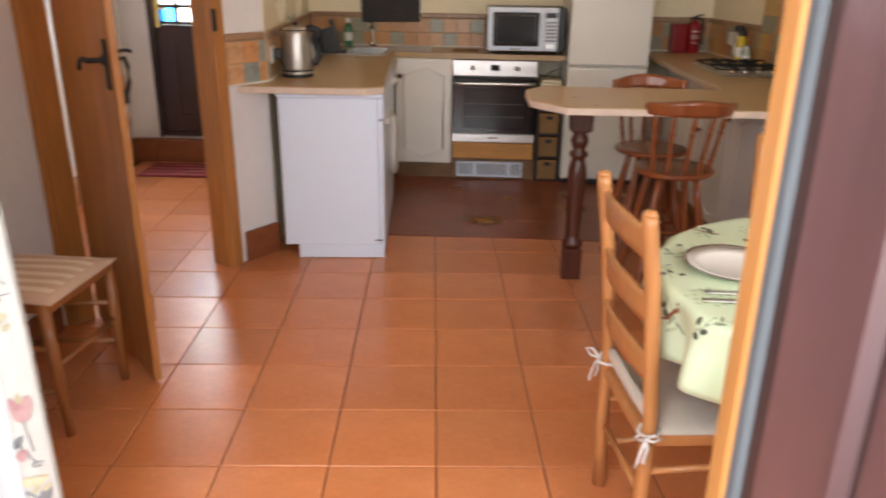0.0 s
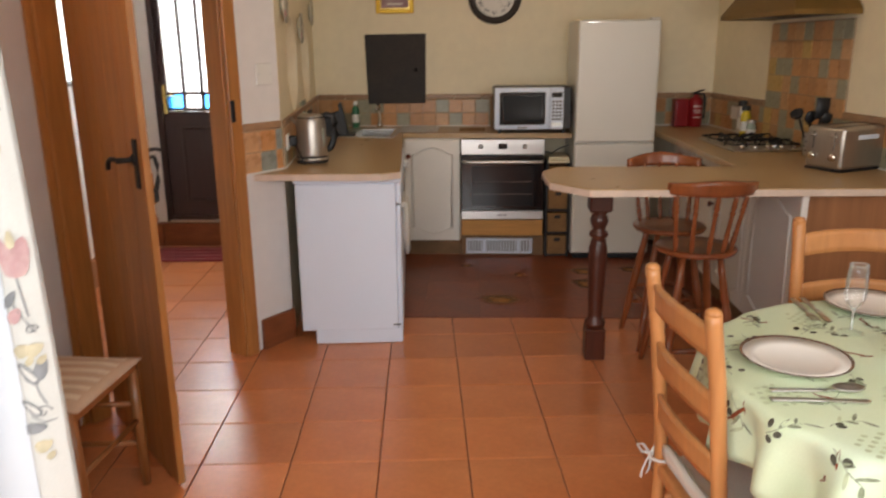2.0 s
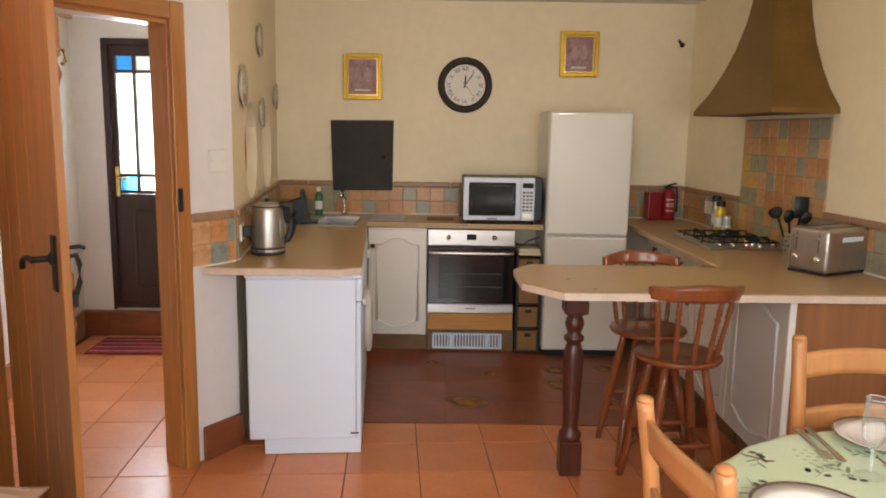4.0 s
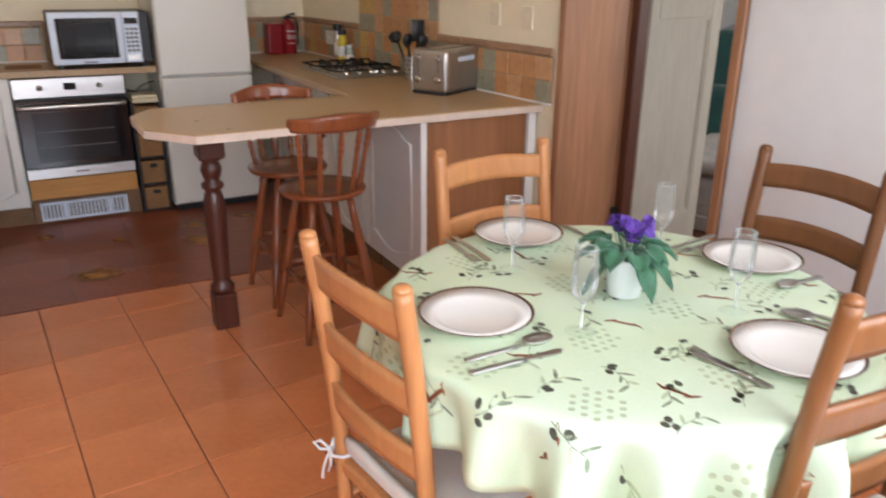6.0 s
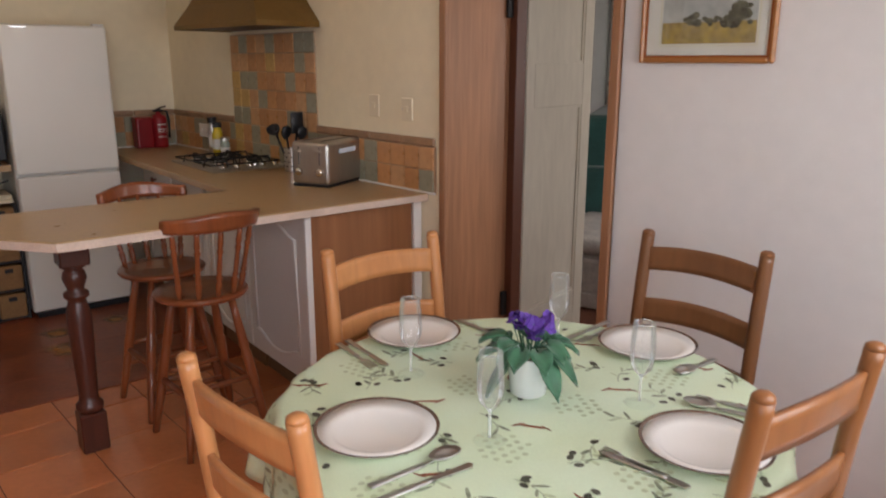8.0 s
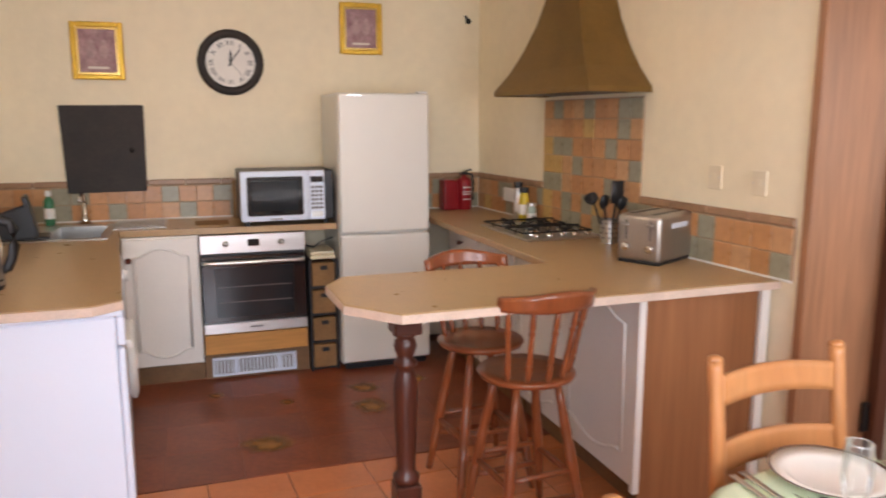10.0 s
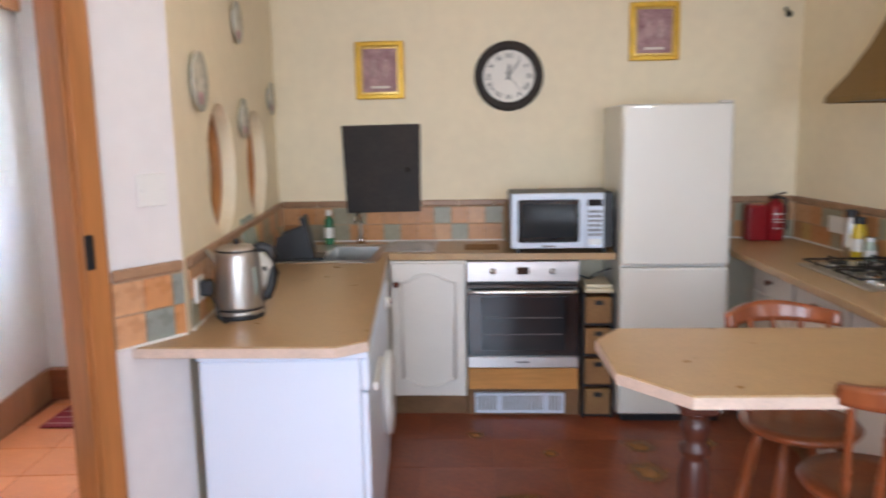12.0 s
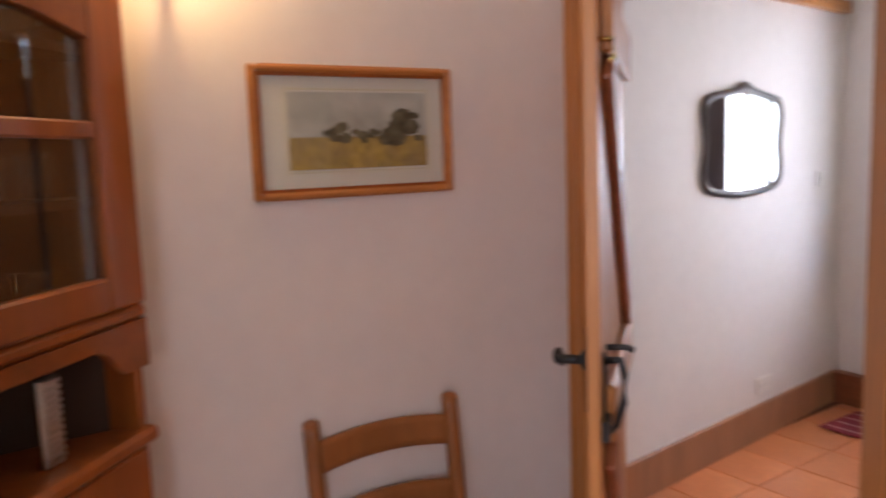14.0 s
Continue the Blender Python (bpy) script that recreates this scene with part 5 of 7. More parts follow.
    bottle("washing_up_bottle", "green washing-up bottle with a pale cap", 0.115, 5.36, WT1 + 0.008, 0.028, 0.20, "green_bottle", "white_plastic", 0.45)


sink()


def kettle():
    k = thing("kettle", "polished steel cordless kettle with black handle", "kettle", pose(0.145, 3.655, WT1, 0, 0, 10) @ Matrix.Diagonal((1.08, 1.08, 1.1, 1)))
    part("base", lathe([(0.076, 0), (0.078, 0.006), (0.078, 0.014), (0.0, 0.014)], 32), "black", k)
    part("foot_ring", lathe([(0.079, 0.0145), (0.080, 0.017), (0.080, 0.026), (0.077, 0.027)], 32, caps=False), "satin", k, smooth=True)
    part("band", lathe([(0.0765, 0.0265), (0.0765, 0.034)], 32, caps=False), "black", k)
    part("body", lathe([(0.0775, 0.034), (0.078, 0.040), (0.075, 0.12), (0.069, 0.200), (0.066, 0.212), (0.0655, 0.2125)], 36), "satin", k, smooth=True)
    part("rim", lathe([(0.0662, 0.2125), (0.0665, 0.218), (0.064, 0.219)], 36, caps=False), "black", k)
    part("lid", lathe([(0.064, 0.2135), (0.063, 0.222), (0.050, 0.230), (0.020, 0.235), (0.0, 0.2355)], 32), "satin", k, smooth=True)
    part("lid_knob", lathe([(0.009, 0.234), (0.012, 0.243), (0.007, 0.251), (0, 0.252)], 14), "black", k, smooth=True)
    part("spout", grid_solid(lambda u, v: (-0.058 - 0.038 * v, (u - 0.5) * 0.062 * (1 - 0.75 * v), 0.165 + 0.046 * v + 0.010 * (2 * u - 1) ** 2), 6, 4, 0.008), "satin", k, smooth=True)
    part("gauge", box(-0.006, 0.006, -0.0775, -0.070, 0.075, 0.165, 0.003), "pale_glass", k, "clear water gauge", at=pose(0, 0, 0, 0, 0, 52))
    part("handle", tube([(0.050, 0, 0.214), (0.078, 0, 0.224), (0.104, 0, 0.216), (0.118, 0, 0.188), (0.116, 0, 0.140), (0.104, 0, 0.095), (0.090, 0, 0.066), (0.072, 0, 0.060)], 0.0125, 10, flat=1.35), "black", k, "black plastic handle", smooth=True)
    p = thing("kettle_plug", "black plug and lead at a white wall socket", "socket", along(LF, LB) @ pose(0.115, -0.012, 0))
    part("socket_plate", box(-0.05, 0.05, -0.010, 0.0, 0.985, 1.07, 0.003), "white_plastic", p)
    part("plug", box(-0.022, 0.022, -0.05, -0.010, 1.005, 1.058, 0.008, seg=2), "black", p)
    part("lead", tube([(0.0, -0.04, 1.006), (-0.005, -0.06, 0.97), (-0.03, -0.075, 0.93), (-0.02, -0.085, 0.913), (0.03, -0.10, 0.911), (0.10, -0.13, 0.911), (0.16, -0.16, 0.911)], 0.0045), "black", p, smooth=True)


kettle()


def sill_things():
    p = thing("garlic_pot", "white ceramic pot with holes behind the kettle", "pot", pose(0.050, 4.16, WT1) @ Matrix.Diagonal((1.05, 1.05, 1.2, 1)))
    part("bowl", lathe([(0.045, 0), (0.068, 0.03), (0.072, 0.065), (0.06, 0.10), (0.03, 0.125), (0.012, 0.135), (0.0, 0.137)], 22), "white_china", p, smooth=True)
    for a in range(8):
        part("hole", lathe([(0.009, 0), (0.009, 0.002), (0, 0.002)], 10, m=pose(0.0715 * math.cos(a * 0.785), 0.0715 * math.sin(a * 0.785), 0.075, 0, 84, math.degrees(a * 0.785))), "black", p)
    m = thing("pepper_mill", "light wooden pepper mill by the wall", "pepper mill", pose(0.022, 4.02, WT1) @ Matrix.Diagonal((1, 1, 1.25, 1)))
    part("mill", lathe([(0.026, 0), (0.026, 0.02), (0.017, 0.06), (0.022, 0.10), (0.015, 0.125), (0.024, 0.15), (0.018, 0.175), (0.0, 0.18)], 18), "wood_light", m, smooth=True)
    g = thing("glass_board", "pale green glass board leaning on the wall", "board", along(LF, LB) @ pose(1.05, -0.045, WT1 + 0.002, -8))
    part("sheet", box(-0.14, 0.14, -0.004, 0.004, 0, 0.27, 0.003), "pale_glass", g)
    c = thing("steel_cup", "small steel lidded cup behind the kettle", "cup", pose(0.055, 3.86, WT1))
    part("cup", lathe([(0.035, 0), (0.038, 0.09), (0.03, 0.11), (0.0, 0.115)], 18), "steel", c, smooth=True)


sill_things()


# ---- on the walls ----
def wall_clock():
    c = thing("wall_clock", "round black-rimmed wall clock with Roman numerals", "clock", pose(1.160, BACK, 1.857, 90))
    part("rim", lathe([(0.198, 0.0), (0.198, 0.02), (0.188, 0.034), (0.172, 0.038), (0.150, 0.028), (0.146, 0.002), (0.198, 0.0)], 48, caps=False), "board", c, smooth=True)
    part("dial", lathe([(0.152, 0.0), (0.152, 0.012), (0.0, 0.0122)], 48), "dial", c)
    for i, s in enumerate(("XII", "I", "II", "III", "IIII", "V", "VI", "VII", "VIII", "IX", "X", "XI")):
        cu = bpy.data.curves.new("numeral", "FONT")
        cu.body, cu.size, cu.align_x, cu.align_y, cu.extrude = s, 0.042, "CENTER", "CENTER", 0.0004
        ob = new("numeral", cu)
        cu.materials.append(M["black"])
        ob.parent = c
        a = radians(90 - 30 * i)
        ob.matrix_basis = pose(0.115 * math.cos(a), 0.115 * math.sin(a), 0.0135, 0, 0, -30 * i)
    for i in range(60):
        part("minute_mark", box(-0.0008, 0.0008, 0.141, 0.147, 0.0122, 0.0132), "black", c, at=pose(0, 0, 0, 0, 0, i * 6))
    part("hour_hand", prism([(-0.004, -0.02), (0.004, -0.02), (0.007, 0.05), (0, 0.078), (-0.007, 0.05)], 0.0145, 0.016), "black", c, at=pose(0, 0, 0, 0, 0, -3))
    part("minute_hand", prism([(-0.003, -0.025), (0.003, -0.025), (0.004, 0.08), (0, 0.125), (-0.004, 0.08)], 0.0165, 0.018), "black", c, at=pose(0, 0, 0, 0, 0, -36))
    part("second_hand", prism([(-0.002, -0.03), (0.002, -0.03), (0.0008, 0.13), (-0.0008, 0.13)], 0.0185, 0.0195), "black", c, at=pose(0, 0, 0, 0, 0, -140))


wall_clock()


def gilt_picture(x0, x1, z0, z1):
    p = thing("gilt_picture", "small mauve picture in a bright gilt frame", "picture", pose(0, BACK, 0), "gilt pictures")
    part("frame", ring_frame(x0, x1, z0, z1, 0.030, -0.024, -0.002, bev=0.006), "gold", p)
    part("inner_frame", ring_frame(x0 + 0.030, x1 - 0.030, z0 + 0.030, z1 - 0.030, 0.012, -0.016, -0.002), "brass", p)
    part("print", box(x0 + 0.041, x1 - 0.041, -0.010, -0.004, z0 + 0.041, z1 - 0.041), "mauve", p)
    w, h = x1 - x0, z1 - z0
    for f in (0.38, 0.62):
        part("figure", lathe([(0.0, -0.05), (0.024, -0.03), (0.028, 0.0), (0.014, 0.03), (0.018, 0.045), (0.0, 0.062)], 12, m=pose(x0 + w * f, -0.0102, z0 + h * 0.52) @ Matrix.Diagonal((1, 0.04, 1, 1))), "pale_print", p)
    part("title_bar", box(x0 + w * 0.3, x1 - w * 0.3, -0.0108, -0.0098, z0 + h * 0.19, z0 + h * 0.23), "paper", p)


gilt_picture(0.272, 0.556, 1.741, 2.070)
gilt_picture(1.842, 2.122, 1.926, 2.25)

b = thing("flue_door", "square black metal flue door on the wall", "flue door", pose(0, BACK, 0))
part("plate", prism([(0.180, 1.592), (0.642, 1.596), (0.634, 1.083), (0.196, 1.078)], 0.002, 0.026, 0.003), "board", b, at=pose(0, 0, 0, 90))
part("knob", lathe([(0.010, 0), (0.010, 0.012), (0.014, 0.018), (0, 0.022)], 12, m=pose(0.565, -0.026, 1.33, 90)), "board", b, smooth=True)

k = thing("wall_hook", "small dark hook on the wall", "hook", pose(2.725, BACK, 2.165))
part("plate", lathe([(0.018, 0), (0.018, 0.006), (0, 0.007)], 14, m=pose(0, 0, 0, 90)), "iron", k)
part("hook", tube([(0, -0.006, 0), (-0.01, -0.04, -0.004), (-0.03, -0.055, 0.008), (-0.04, -0.05, 0.03)], 0.008), "iron", k, smooth=True)


def wall_plate(s, z, r):
    p = thing("wall_plate", "decorated pottery plate hung on the wall", "plate", along(LF, LB) @ pose(s, -0.002, z, 90), "wall plates")
    part("plate", lathe([(r * 0.6, 0.0), (r * 0.62, 0.004), (r, 0.018), (r * 0.99, 0.023), (r * 0.62, 0.010), (0.0, 0.008)], 30), "plate_deco", p, smooth=True)
    part("rim", lathe([(r * 0.985, 0.0235), (r * 1.004, 0.021), (r * 1.0, 0.017), (r * 0.985, 0.0235)], 30, caps=False), "plate_deco", p, smooth=True)
    part("motif", lathe([(r * 0.25, 0.0), (r * 0.2, 0.006), (0.0, 0.008)], 10, m=pose(r * 0.2, -r * 0.55, 0.014)), "print_red", p, smooth=True)


wall_plate(0.290, 1.725, 0.105)
wall_plate(1.065, 1.615, 0.090)
wall_plate(1.890, 1.745, 0.090)
wall_plate(1.03, 2.03, 0.09)


def plate_switch(at, w=0.086, h=0.086, rockers=0, label="white plastic switch plate on the wall", kind="switch", face="white_plastic"):
    s = thing("wall_" + kind, label, kind, at)
    part("plate", box(-w / 2, w / 2, -0.009, 0.0, -h / 2, h / 2, 0.003), face, s)
    for k in range(rockers):
        x = (k - (rockers - 1) / 2) * w * 0.42
        part("rocker", box(x - 0.010, x + 0.010, -0.013, -0.009, -0.014, 0.014, 0.002), face, s)
    for x in (-w * 0.36, w * 0.36):
        part("screw", lathe([(0.003, 0), (0.003, 0.0012), (0, 0.0012)], 8, m=pose(x, -0.009, 0, 90)), "steel", s)


plate_switch(along(J, LF) @ pose(0.235, 0, 1.375), 0.10, 0.10)
plate_switch(along(RB, RJ) @ pose(BACK - 5.05, -0.012, 1.035), 0.146, 0.086, 2, "white double socket on the splashback", "socket")
plate_switch(along(RB, RJ) @ pose(BACK - 3.24, 0, 1.272), 0.075, 0.10, 1, "cream plastic light switch on the wall", face="cream_plate")
plate_switch(along(RB, RJ) @ pose(BACK - 3.00, 0, 1.265), 0.075, 0.10, 1, "cream plastic light switch on the wall", face="cream_plate")


def watercolour(at, w, h, depth=0.022):
    p = thing("landscape_picture", "framed watercolour landscape with trees in a wooden frame", "picture", at)
    f = 0.017
    part("frame", ring_frame(0, w, 0, h, f, -depth, -0.002, bev=0.006), "pine_x", p)
    part("frame_step", ring_frame(f - 0.001, w - f + 0.001, f - 0.001, h - f + 0.001, 0.008, -0.016, -0.002), "oak", p)
    part("mount", box(f - 0.002, w - f + 0.002, -0.010, -0.004, f - 0.002, h - f + 0.002), "paper", p)
    x0, x1, z0, z1 = w * 0.17, w * 0.86, h * 0.22, h * 0.80
    part("mount_line", ring_frame(x0 - 0.008, x1 + 0.008, z0 - 0.008, z1 + 0.008, 0.003, -0.0112, -0.0098), "cream_plastic", p)
    part("sky", box(x0, x1, -0.0114, -0.0098, z0 + (z1 - z0) * 0.38, z1), "sky_paint", p)
    part("field", box(x0, x1, -0.0116, -0.0098, z0, z0 + (z1 - z0) * 0.42), "field_paint", p)
    rr = random.Random(5)
    bm = bmesh.new()
    for k in range(46):
        u = rr.choice((rr.uniform(0.25, 0.40), rr.uniform(0.45, 0.98), rr.uniform(0.76, 0.95)))
        big = 1.0 if 0.76 < u < 0.95 else (0.6 if u < 0.36 else 0.42)
        r = rr.uniform(0.008, 0.020) * (h / 0.28) * (1.25 if big == 1 else 0.7)
        zc = z0 + (z1 - z0) * (0.36 + rr.uniform(0, 0.34) * big)
        lathe([(r, 0), (0, 0.0003)], 7, bm, pose(x0 + (x1 - x0) * (0.04 + 0.92 * u), -0.0117 - k * 0.00001, zc, 90, 0, 0) @ Matrix.Diagonal((1.2, rr.uniform(0.6, 1.0), 1, 1)))
    part("trees", bm, "tree_paint", p)
    g = part("glazing", box(f, w - f, -0.0150, -0.0142, f, h - f), "glass", p)
    g.visible_shadow = False


watercolour(pose(PW, 1.575, 1.452, 0, 0, 90), 0.485, 0.286)
watercolour(along(DN, DF) @ pose(0.075, 0, 1.470, 0, 0, 0), 0.46, 0.275)


# ---- dining table ----
TC, TR, TZ, DROP = Vector((2.128, 1.328)), 0.545, 0.752, 0.180
POSTS = [radians(a) for a in (-99, -82, -64, -50, 163, 179, 195, 100, 83, 66, 20, 6, -8)]      # where chair backs stand close to the cloth


def cloth_point(x, y, lift=0.0):
    """Place on the cloth for a point of its flat pattern, from the table's middle."""
    s, a = math.hypot(x, y), math.atan2(y, x)
    if s <= TR - 0.02:
        return Vector((TC.x + x, TC.y + y, TZ + lift))
    wave = math.sin(20 * a + 0.6 + 1.3 * math.sin(3 * a)) + 0.35 * math.sin(13 * a + 2.0) + 0.2 * math.sin(5 * a + 1.1)
    e = s - (TR - 0.02)
    bend = min(e / 0.025, math.pi / 2)
    out = 0.025 * math.sin(bend)
    down = 0.025 * (1 - math.cos(bend)) + max(0.0, e - 0.0393)
    f = min(1.0, down / DROP)
    g = min(1.0, down / 0.10) ** 0.8
    swell = (0.022 + 0.020 * f) * (wave + 0.25 * wave * abs(wave))
    near = max(math.exp(-(math.remainder(a - p, 2 * math.pi) / 0.10) ** 2) for p in POSTS)
    if swell > 0:
        swell *= 1 - 0.92 * near
    r = TR - 0.02 + out + f * 0.012 * (1 - near) + g * swell + lift * math.sin(bend)
    return Vector((TC.x + r * math.cos(a), TC.y + r * math.sin(a), TZ - down + lift * math.cos(bend) + 0.014 * f * math.sin(4 * a + 0.5) + 0.010 * f * wave))


def tablecloth():
    c = thing("tablecloth", "pale green oilcloth tablecloth printed with olive sprigs", "tablecloth")
    bm = bmesh.new()
    na = 300
    radii = [0.0, 0.2, 0.4, 0.5, TR - 0.02] + [TR - 0.02 + 0.0098 * (i + 1) for i in range(4)] + [TR + 0.0193 + 0.0195 * (i + 1) for i in range(8)]
    rings = []
    for s in radii:
        if s == 0:
            rings.append([bm.verts.new(cloth_point(0, 0))])
            continue
        rings.append([bm.verts.new(cloth_point(s * math.cos(2 * math.pi * i / na), s * math.sin(2 * math.pi * i / na))) for i in range(na)])
    for i in range(na):
        bm.faces.new((rings[0][0], rings[1][i], rings[1][(i + 1) % na]))
    for a, b in zip(rings[1:], rings[2:]):
        for i in range(na):
            bm.faces.new((a[i], b[i], b[(i + 1) % na], a[(i + 1) % na]))
    ob = part("cloth", bm, "cloth", c, smooth=True)
    sol = ob.modifiers.new("thickness", "SOLIDIFY")
    sol.thickness, sol.offset = 0.0015, -1
    rr = random.Random(11)
    sets = {"olive_print": bmesh.new(), "twig_print": bmesh.new(), "dot_print": bmesh.new(), "leaf_print": bmesh.new()}
    def blob(key, x, y, ang, ln, wd, k=8):
        vs = []
        for i in range(k):
            t = 2 * math.pi * i / k
            u, v = ln / 2 * math.cos(t), wd / 2 * math.sin(t)
            px, py = x + u * math.cos(ang) - v * math.sin(ang), y + u * math.sin(ang) + v * math.cos(ang)
            vs.append(sets[key].verts.new(cloth_point(px, py, 0.0011)))
        sets[key].faces.new(vs)
    def sprig(x, y, a):
        """A short olive sprig: a bent stalk, narrow leaves fanning from it and one to three olives."""
        bend = rr.uniform(-0.5, 0.5)
        px, py, b = x, y, a
        for k in range(5):
            qx, qy = px + 0.016 * math.cos(b), py + 0.016 * math.sin(b)
            blob("leaf_print", (px + qx) / 2, (py + qy) / 2, b, 0.019, 0.0022, 6)
            px, py, b = qx, qy, b + bend * 0.4
            if k:
                sgn = 1 if k % 2 else -1
                t = b + sgn * rr.uniform(0.45, 1.1)
                ln = rr.uniform(0.022, 0.040)
                blob(rr.choice(("leaf_print", "leaf_print", "dot_print")), px + ln / 2 * math.cos(t), py + ln / 2 * math.sin(t), t, ln, rr.uniform(0.006, 0.010), 8)
        for k in range(rr.randint(1, 3)):
            t = a + rr.uniform(-1.2, 1.2)
            blob("olive_print", x + rr.uniform(0.012, 0.045) * math.cos(t), y + rr.uniform(0.012, 0.045) * math.sin(t), t, 0.020, 0.014, 10)
    def twig(x, y, a):
        blob("twig_print", x, y, a, 0.070, 0.009, 6)
        blob("twig_print", x - 0.03 * math.cos(a), y - 0.03 * math.sin(a), a + 0.7, 0.036, 0.008, 6)
        blob("twig_print", x + 0.028 * math.cos(a), y + 0.028 * math.sin(a), a - 0.6, 0.032, 0.005, 6)
    def dots(x, y, a):
        for r in range(5):
            for q in range(5):
                if abs(r - 2) + abs(q - 2) < 4 and rr.random() < 0.93:
                    u, v = (r - 2) * 0.0215, (q - 2) * 0.0215 + (0.01 if r % 2 else 0)
                    blob("dot_print", x + u * math.cos(a) - v * math.sin(a), y + u * math.sin(a) + v * math.cos(a), 0, 0.014, 0.0125, 7)
    pitch = 0.132
    for i in range(-8, 9):
        for j in range(-8, 9):
            x, y = (i + (0.5 if j % 2 else 0)) * pitch + rr.uniform(-0.02, 0.02), j * pitch * 0.9 + rr.uniform(-0.02, 0.02)
            if math.hypot(x, y) > TR + 0.10:
                continue
            a = rr.uniform(0, 6.28)
            kind = (i * 2 + j * 3) % 4
            if kind in (0, 2):
                sprig(x, y, a)
            elif kind == 1:
                dots(x, y, a)
            else:
                twig(x, y, a)
                if rr.random() < 0.6:
                    sprig(x + 0.03, y + 0.03, a + 1.5)
    for key, bm in sets.items():
        tagged(part("printed_pattern", bm, key, c), kind="stuff")


tablecloth()
t = thing("dining_table", "round pedestal dining table under the cloth", "table", pose(TC.x, TC.y, 0))
part("tabletop", lathe([(0.0, 0.718), (TR - 0.05, 0.718), (TR - 0.035, 0.728), (TR - 0.035, 0.742), (TR - 0.045, 0.748), (0.0, 0.748)], 48), "honey", t, smooth=False)
part("pedestal", lathe([(0.06, 0.06), (0.075, 0.10), (0.05, 0.2), (0.045, 0.5), (0.07, 0.66), (0.12, 0.717)], 20), "honey", t, smooth=True)
for a in range(4):
    part("foot", box(0.04, 0.36, -0.03, 0.03, 0, 0.065, 0.012), "honey", t, at=pose(0, 0, 0, 0, 0, a * 90 + 45))


def ladder_chair(name, label, at, wood, cushion, ties, mat_b=None, lift=0.0):
    """A ladder-back chair facing +y, with its origin below the back posts' middle."""
    c = thing(name, label, "dining chair", at, "ladder-back chairs")
    hw = 0.172
    def back(z):
        return -0.0 if z < 0.45 else -0.045 * ((z - 0.45) / 0.5) ** 1.4
    for s in (-1, 1):
        pts = [(s * (hw - 0.012), 0.02, 0), (s * (hw - 0.006), 0.012, 0.22), (s * hw, 0.012, 0.45), (s * hw, back(0.62) + 0.006, 0.62), (s * hw, back(0.8) + 0.004, 0.80), (s * hw, back(0.93), 0.93), (s * hw, back(0.948), 0.950)]
        part("back_post", tube(pts, 0.0185, 12), wood, c, smooth=True)
        part("finial", lathe([(0.0185, 0), (0.017, 0.008), (0.010, 0.013), (0, 0.014)], 12, m=pose(s * hw, back(0.95), 0.9495)), wood, c, smooth=True)
        part("front_leg", rod((s * (hw + 0.005), 0.385, 0), (s * (hw + 0.012), 0.375, 0.395 + lift), 0.014, 0.019, 12, bulge=[(0.5, 0.019)]), wood, c, smooth=True)
        for z in (0.14, 0.29):
            part("side_stretcher", rod((s * (hw - 0.004), 0.02, z), (s * (hw + 0.006), 0.382, z + 0.02), 0.009, 0.009, 10), wood, c, smooth=True)
    part("front_stretcher", rod((-hw, 0.382, 0.25), (hw, 0.382, 0.25), 0.009, 0.009, 10), wood, c, smooth=True)
    part("back_stretcher", rod((-hw, 0.018, 0.21), (hw, 0.018, 0.21), 0.009, 0.009, 10), wood, c, smooth=True)
    for z0, h in ((0.841, 0.070), (0.684, 0.070), (0.538, 0.068)):
        def slat(u, v, z0=z0, h=h):
            x = (u - 0.5) * 2 * (hw - 0.004)
            bow = -0.026 * (1 - (2 * u - 1) ** 2)
            lift = 0.012 * (1 - (2 * u - 1) ** 2)
            z = z0 + h * v
            return (x, back(z) + bow * 0.9 + 0.004, z + lift)
        part("slat", grid_solid(slat, 14, 4, 0.013), wood, c, smooth=True)
    fr = part("seat_frame", prism([(-hw, 0.0), (hw, 0.0), (hw + 0.018, 0.395), (-hw - 0.018, 0.395)], 0.362 + lift, 0.397 + lift, 0.008, seg=2), wood, c)
    def pad_top(u, v):
        """A soft pad: thin at its seams, fuller in the middle."""
        k = (1 - (2 * u - 1) ** 6) * (1 - (2 * v - 1) ** 6)
        x = (2 * u - 1) * (hw + 0.004 + 0.020 * v)
        return (x, 0.024 + 0.388 * v, lift + 0.4045 + 0.021 * k + 0.002 * math.sin(9 * u + 2) * math.sin(7 * v))
    bm = bmesh.new()
    nu, nv = 14, 14
    hi = [[bm.verts.new(pad_top(i / nu, j / nv)) for j in range(nv + 1)] for i in range(nu + 1)]
    lo = [[bm.verts.new((v.co.x, v.co.y, 0.3985 + lift)) for v in row] for row in hi]
    for i in range(nu):
        for j in range(nv):
            bm.faces.new((hi[i][j], hi[i + 1][j], hi[i + 1][j + 1], hi[i][j + 1]))
            bm.faces.new((lo[i][j], lo[i][j + 1], lo[i + 1][j + 1], lo[i + 1][j]))
    ring = [(i, 0) for i in range(nu)] + [(nu, j) for j in range(nv)] + [(i, nv) for i in range(nu, 0, -1)] + [(0, j) for j in range(nv, 0, -1)]
    for (i, j), (k, l) in zip(ring, ring[1:] + ring[:1]):
        bm.faces.new((hi[i][j], lo[i][j], lo[k][l], hi[k][l]))
    pad = part("cushion", bm, cushion, c, "thin tie-on seat cushion", smooth=True)
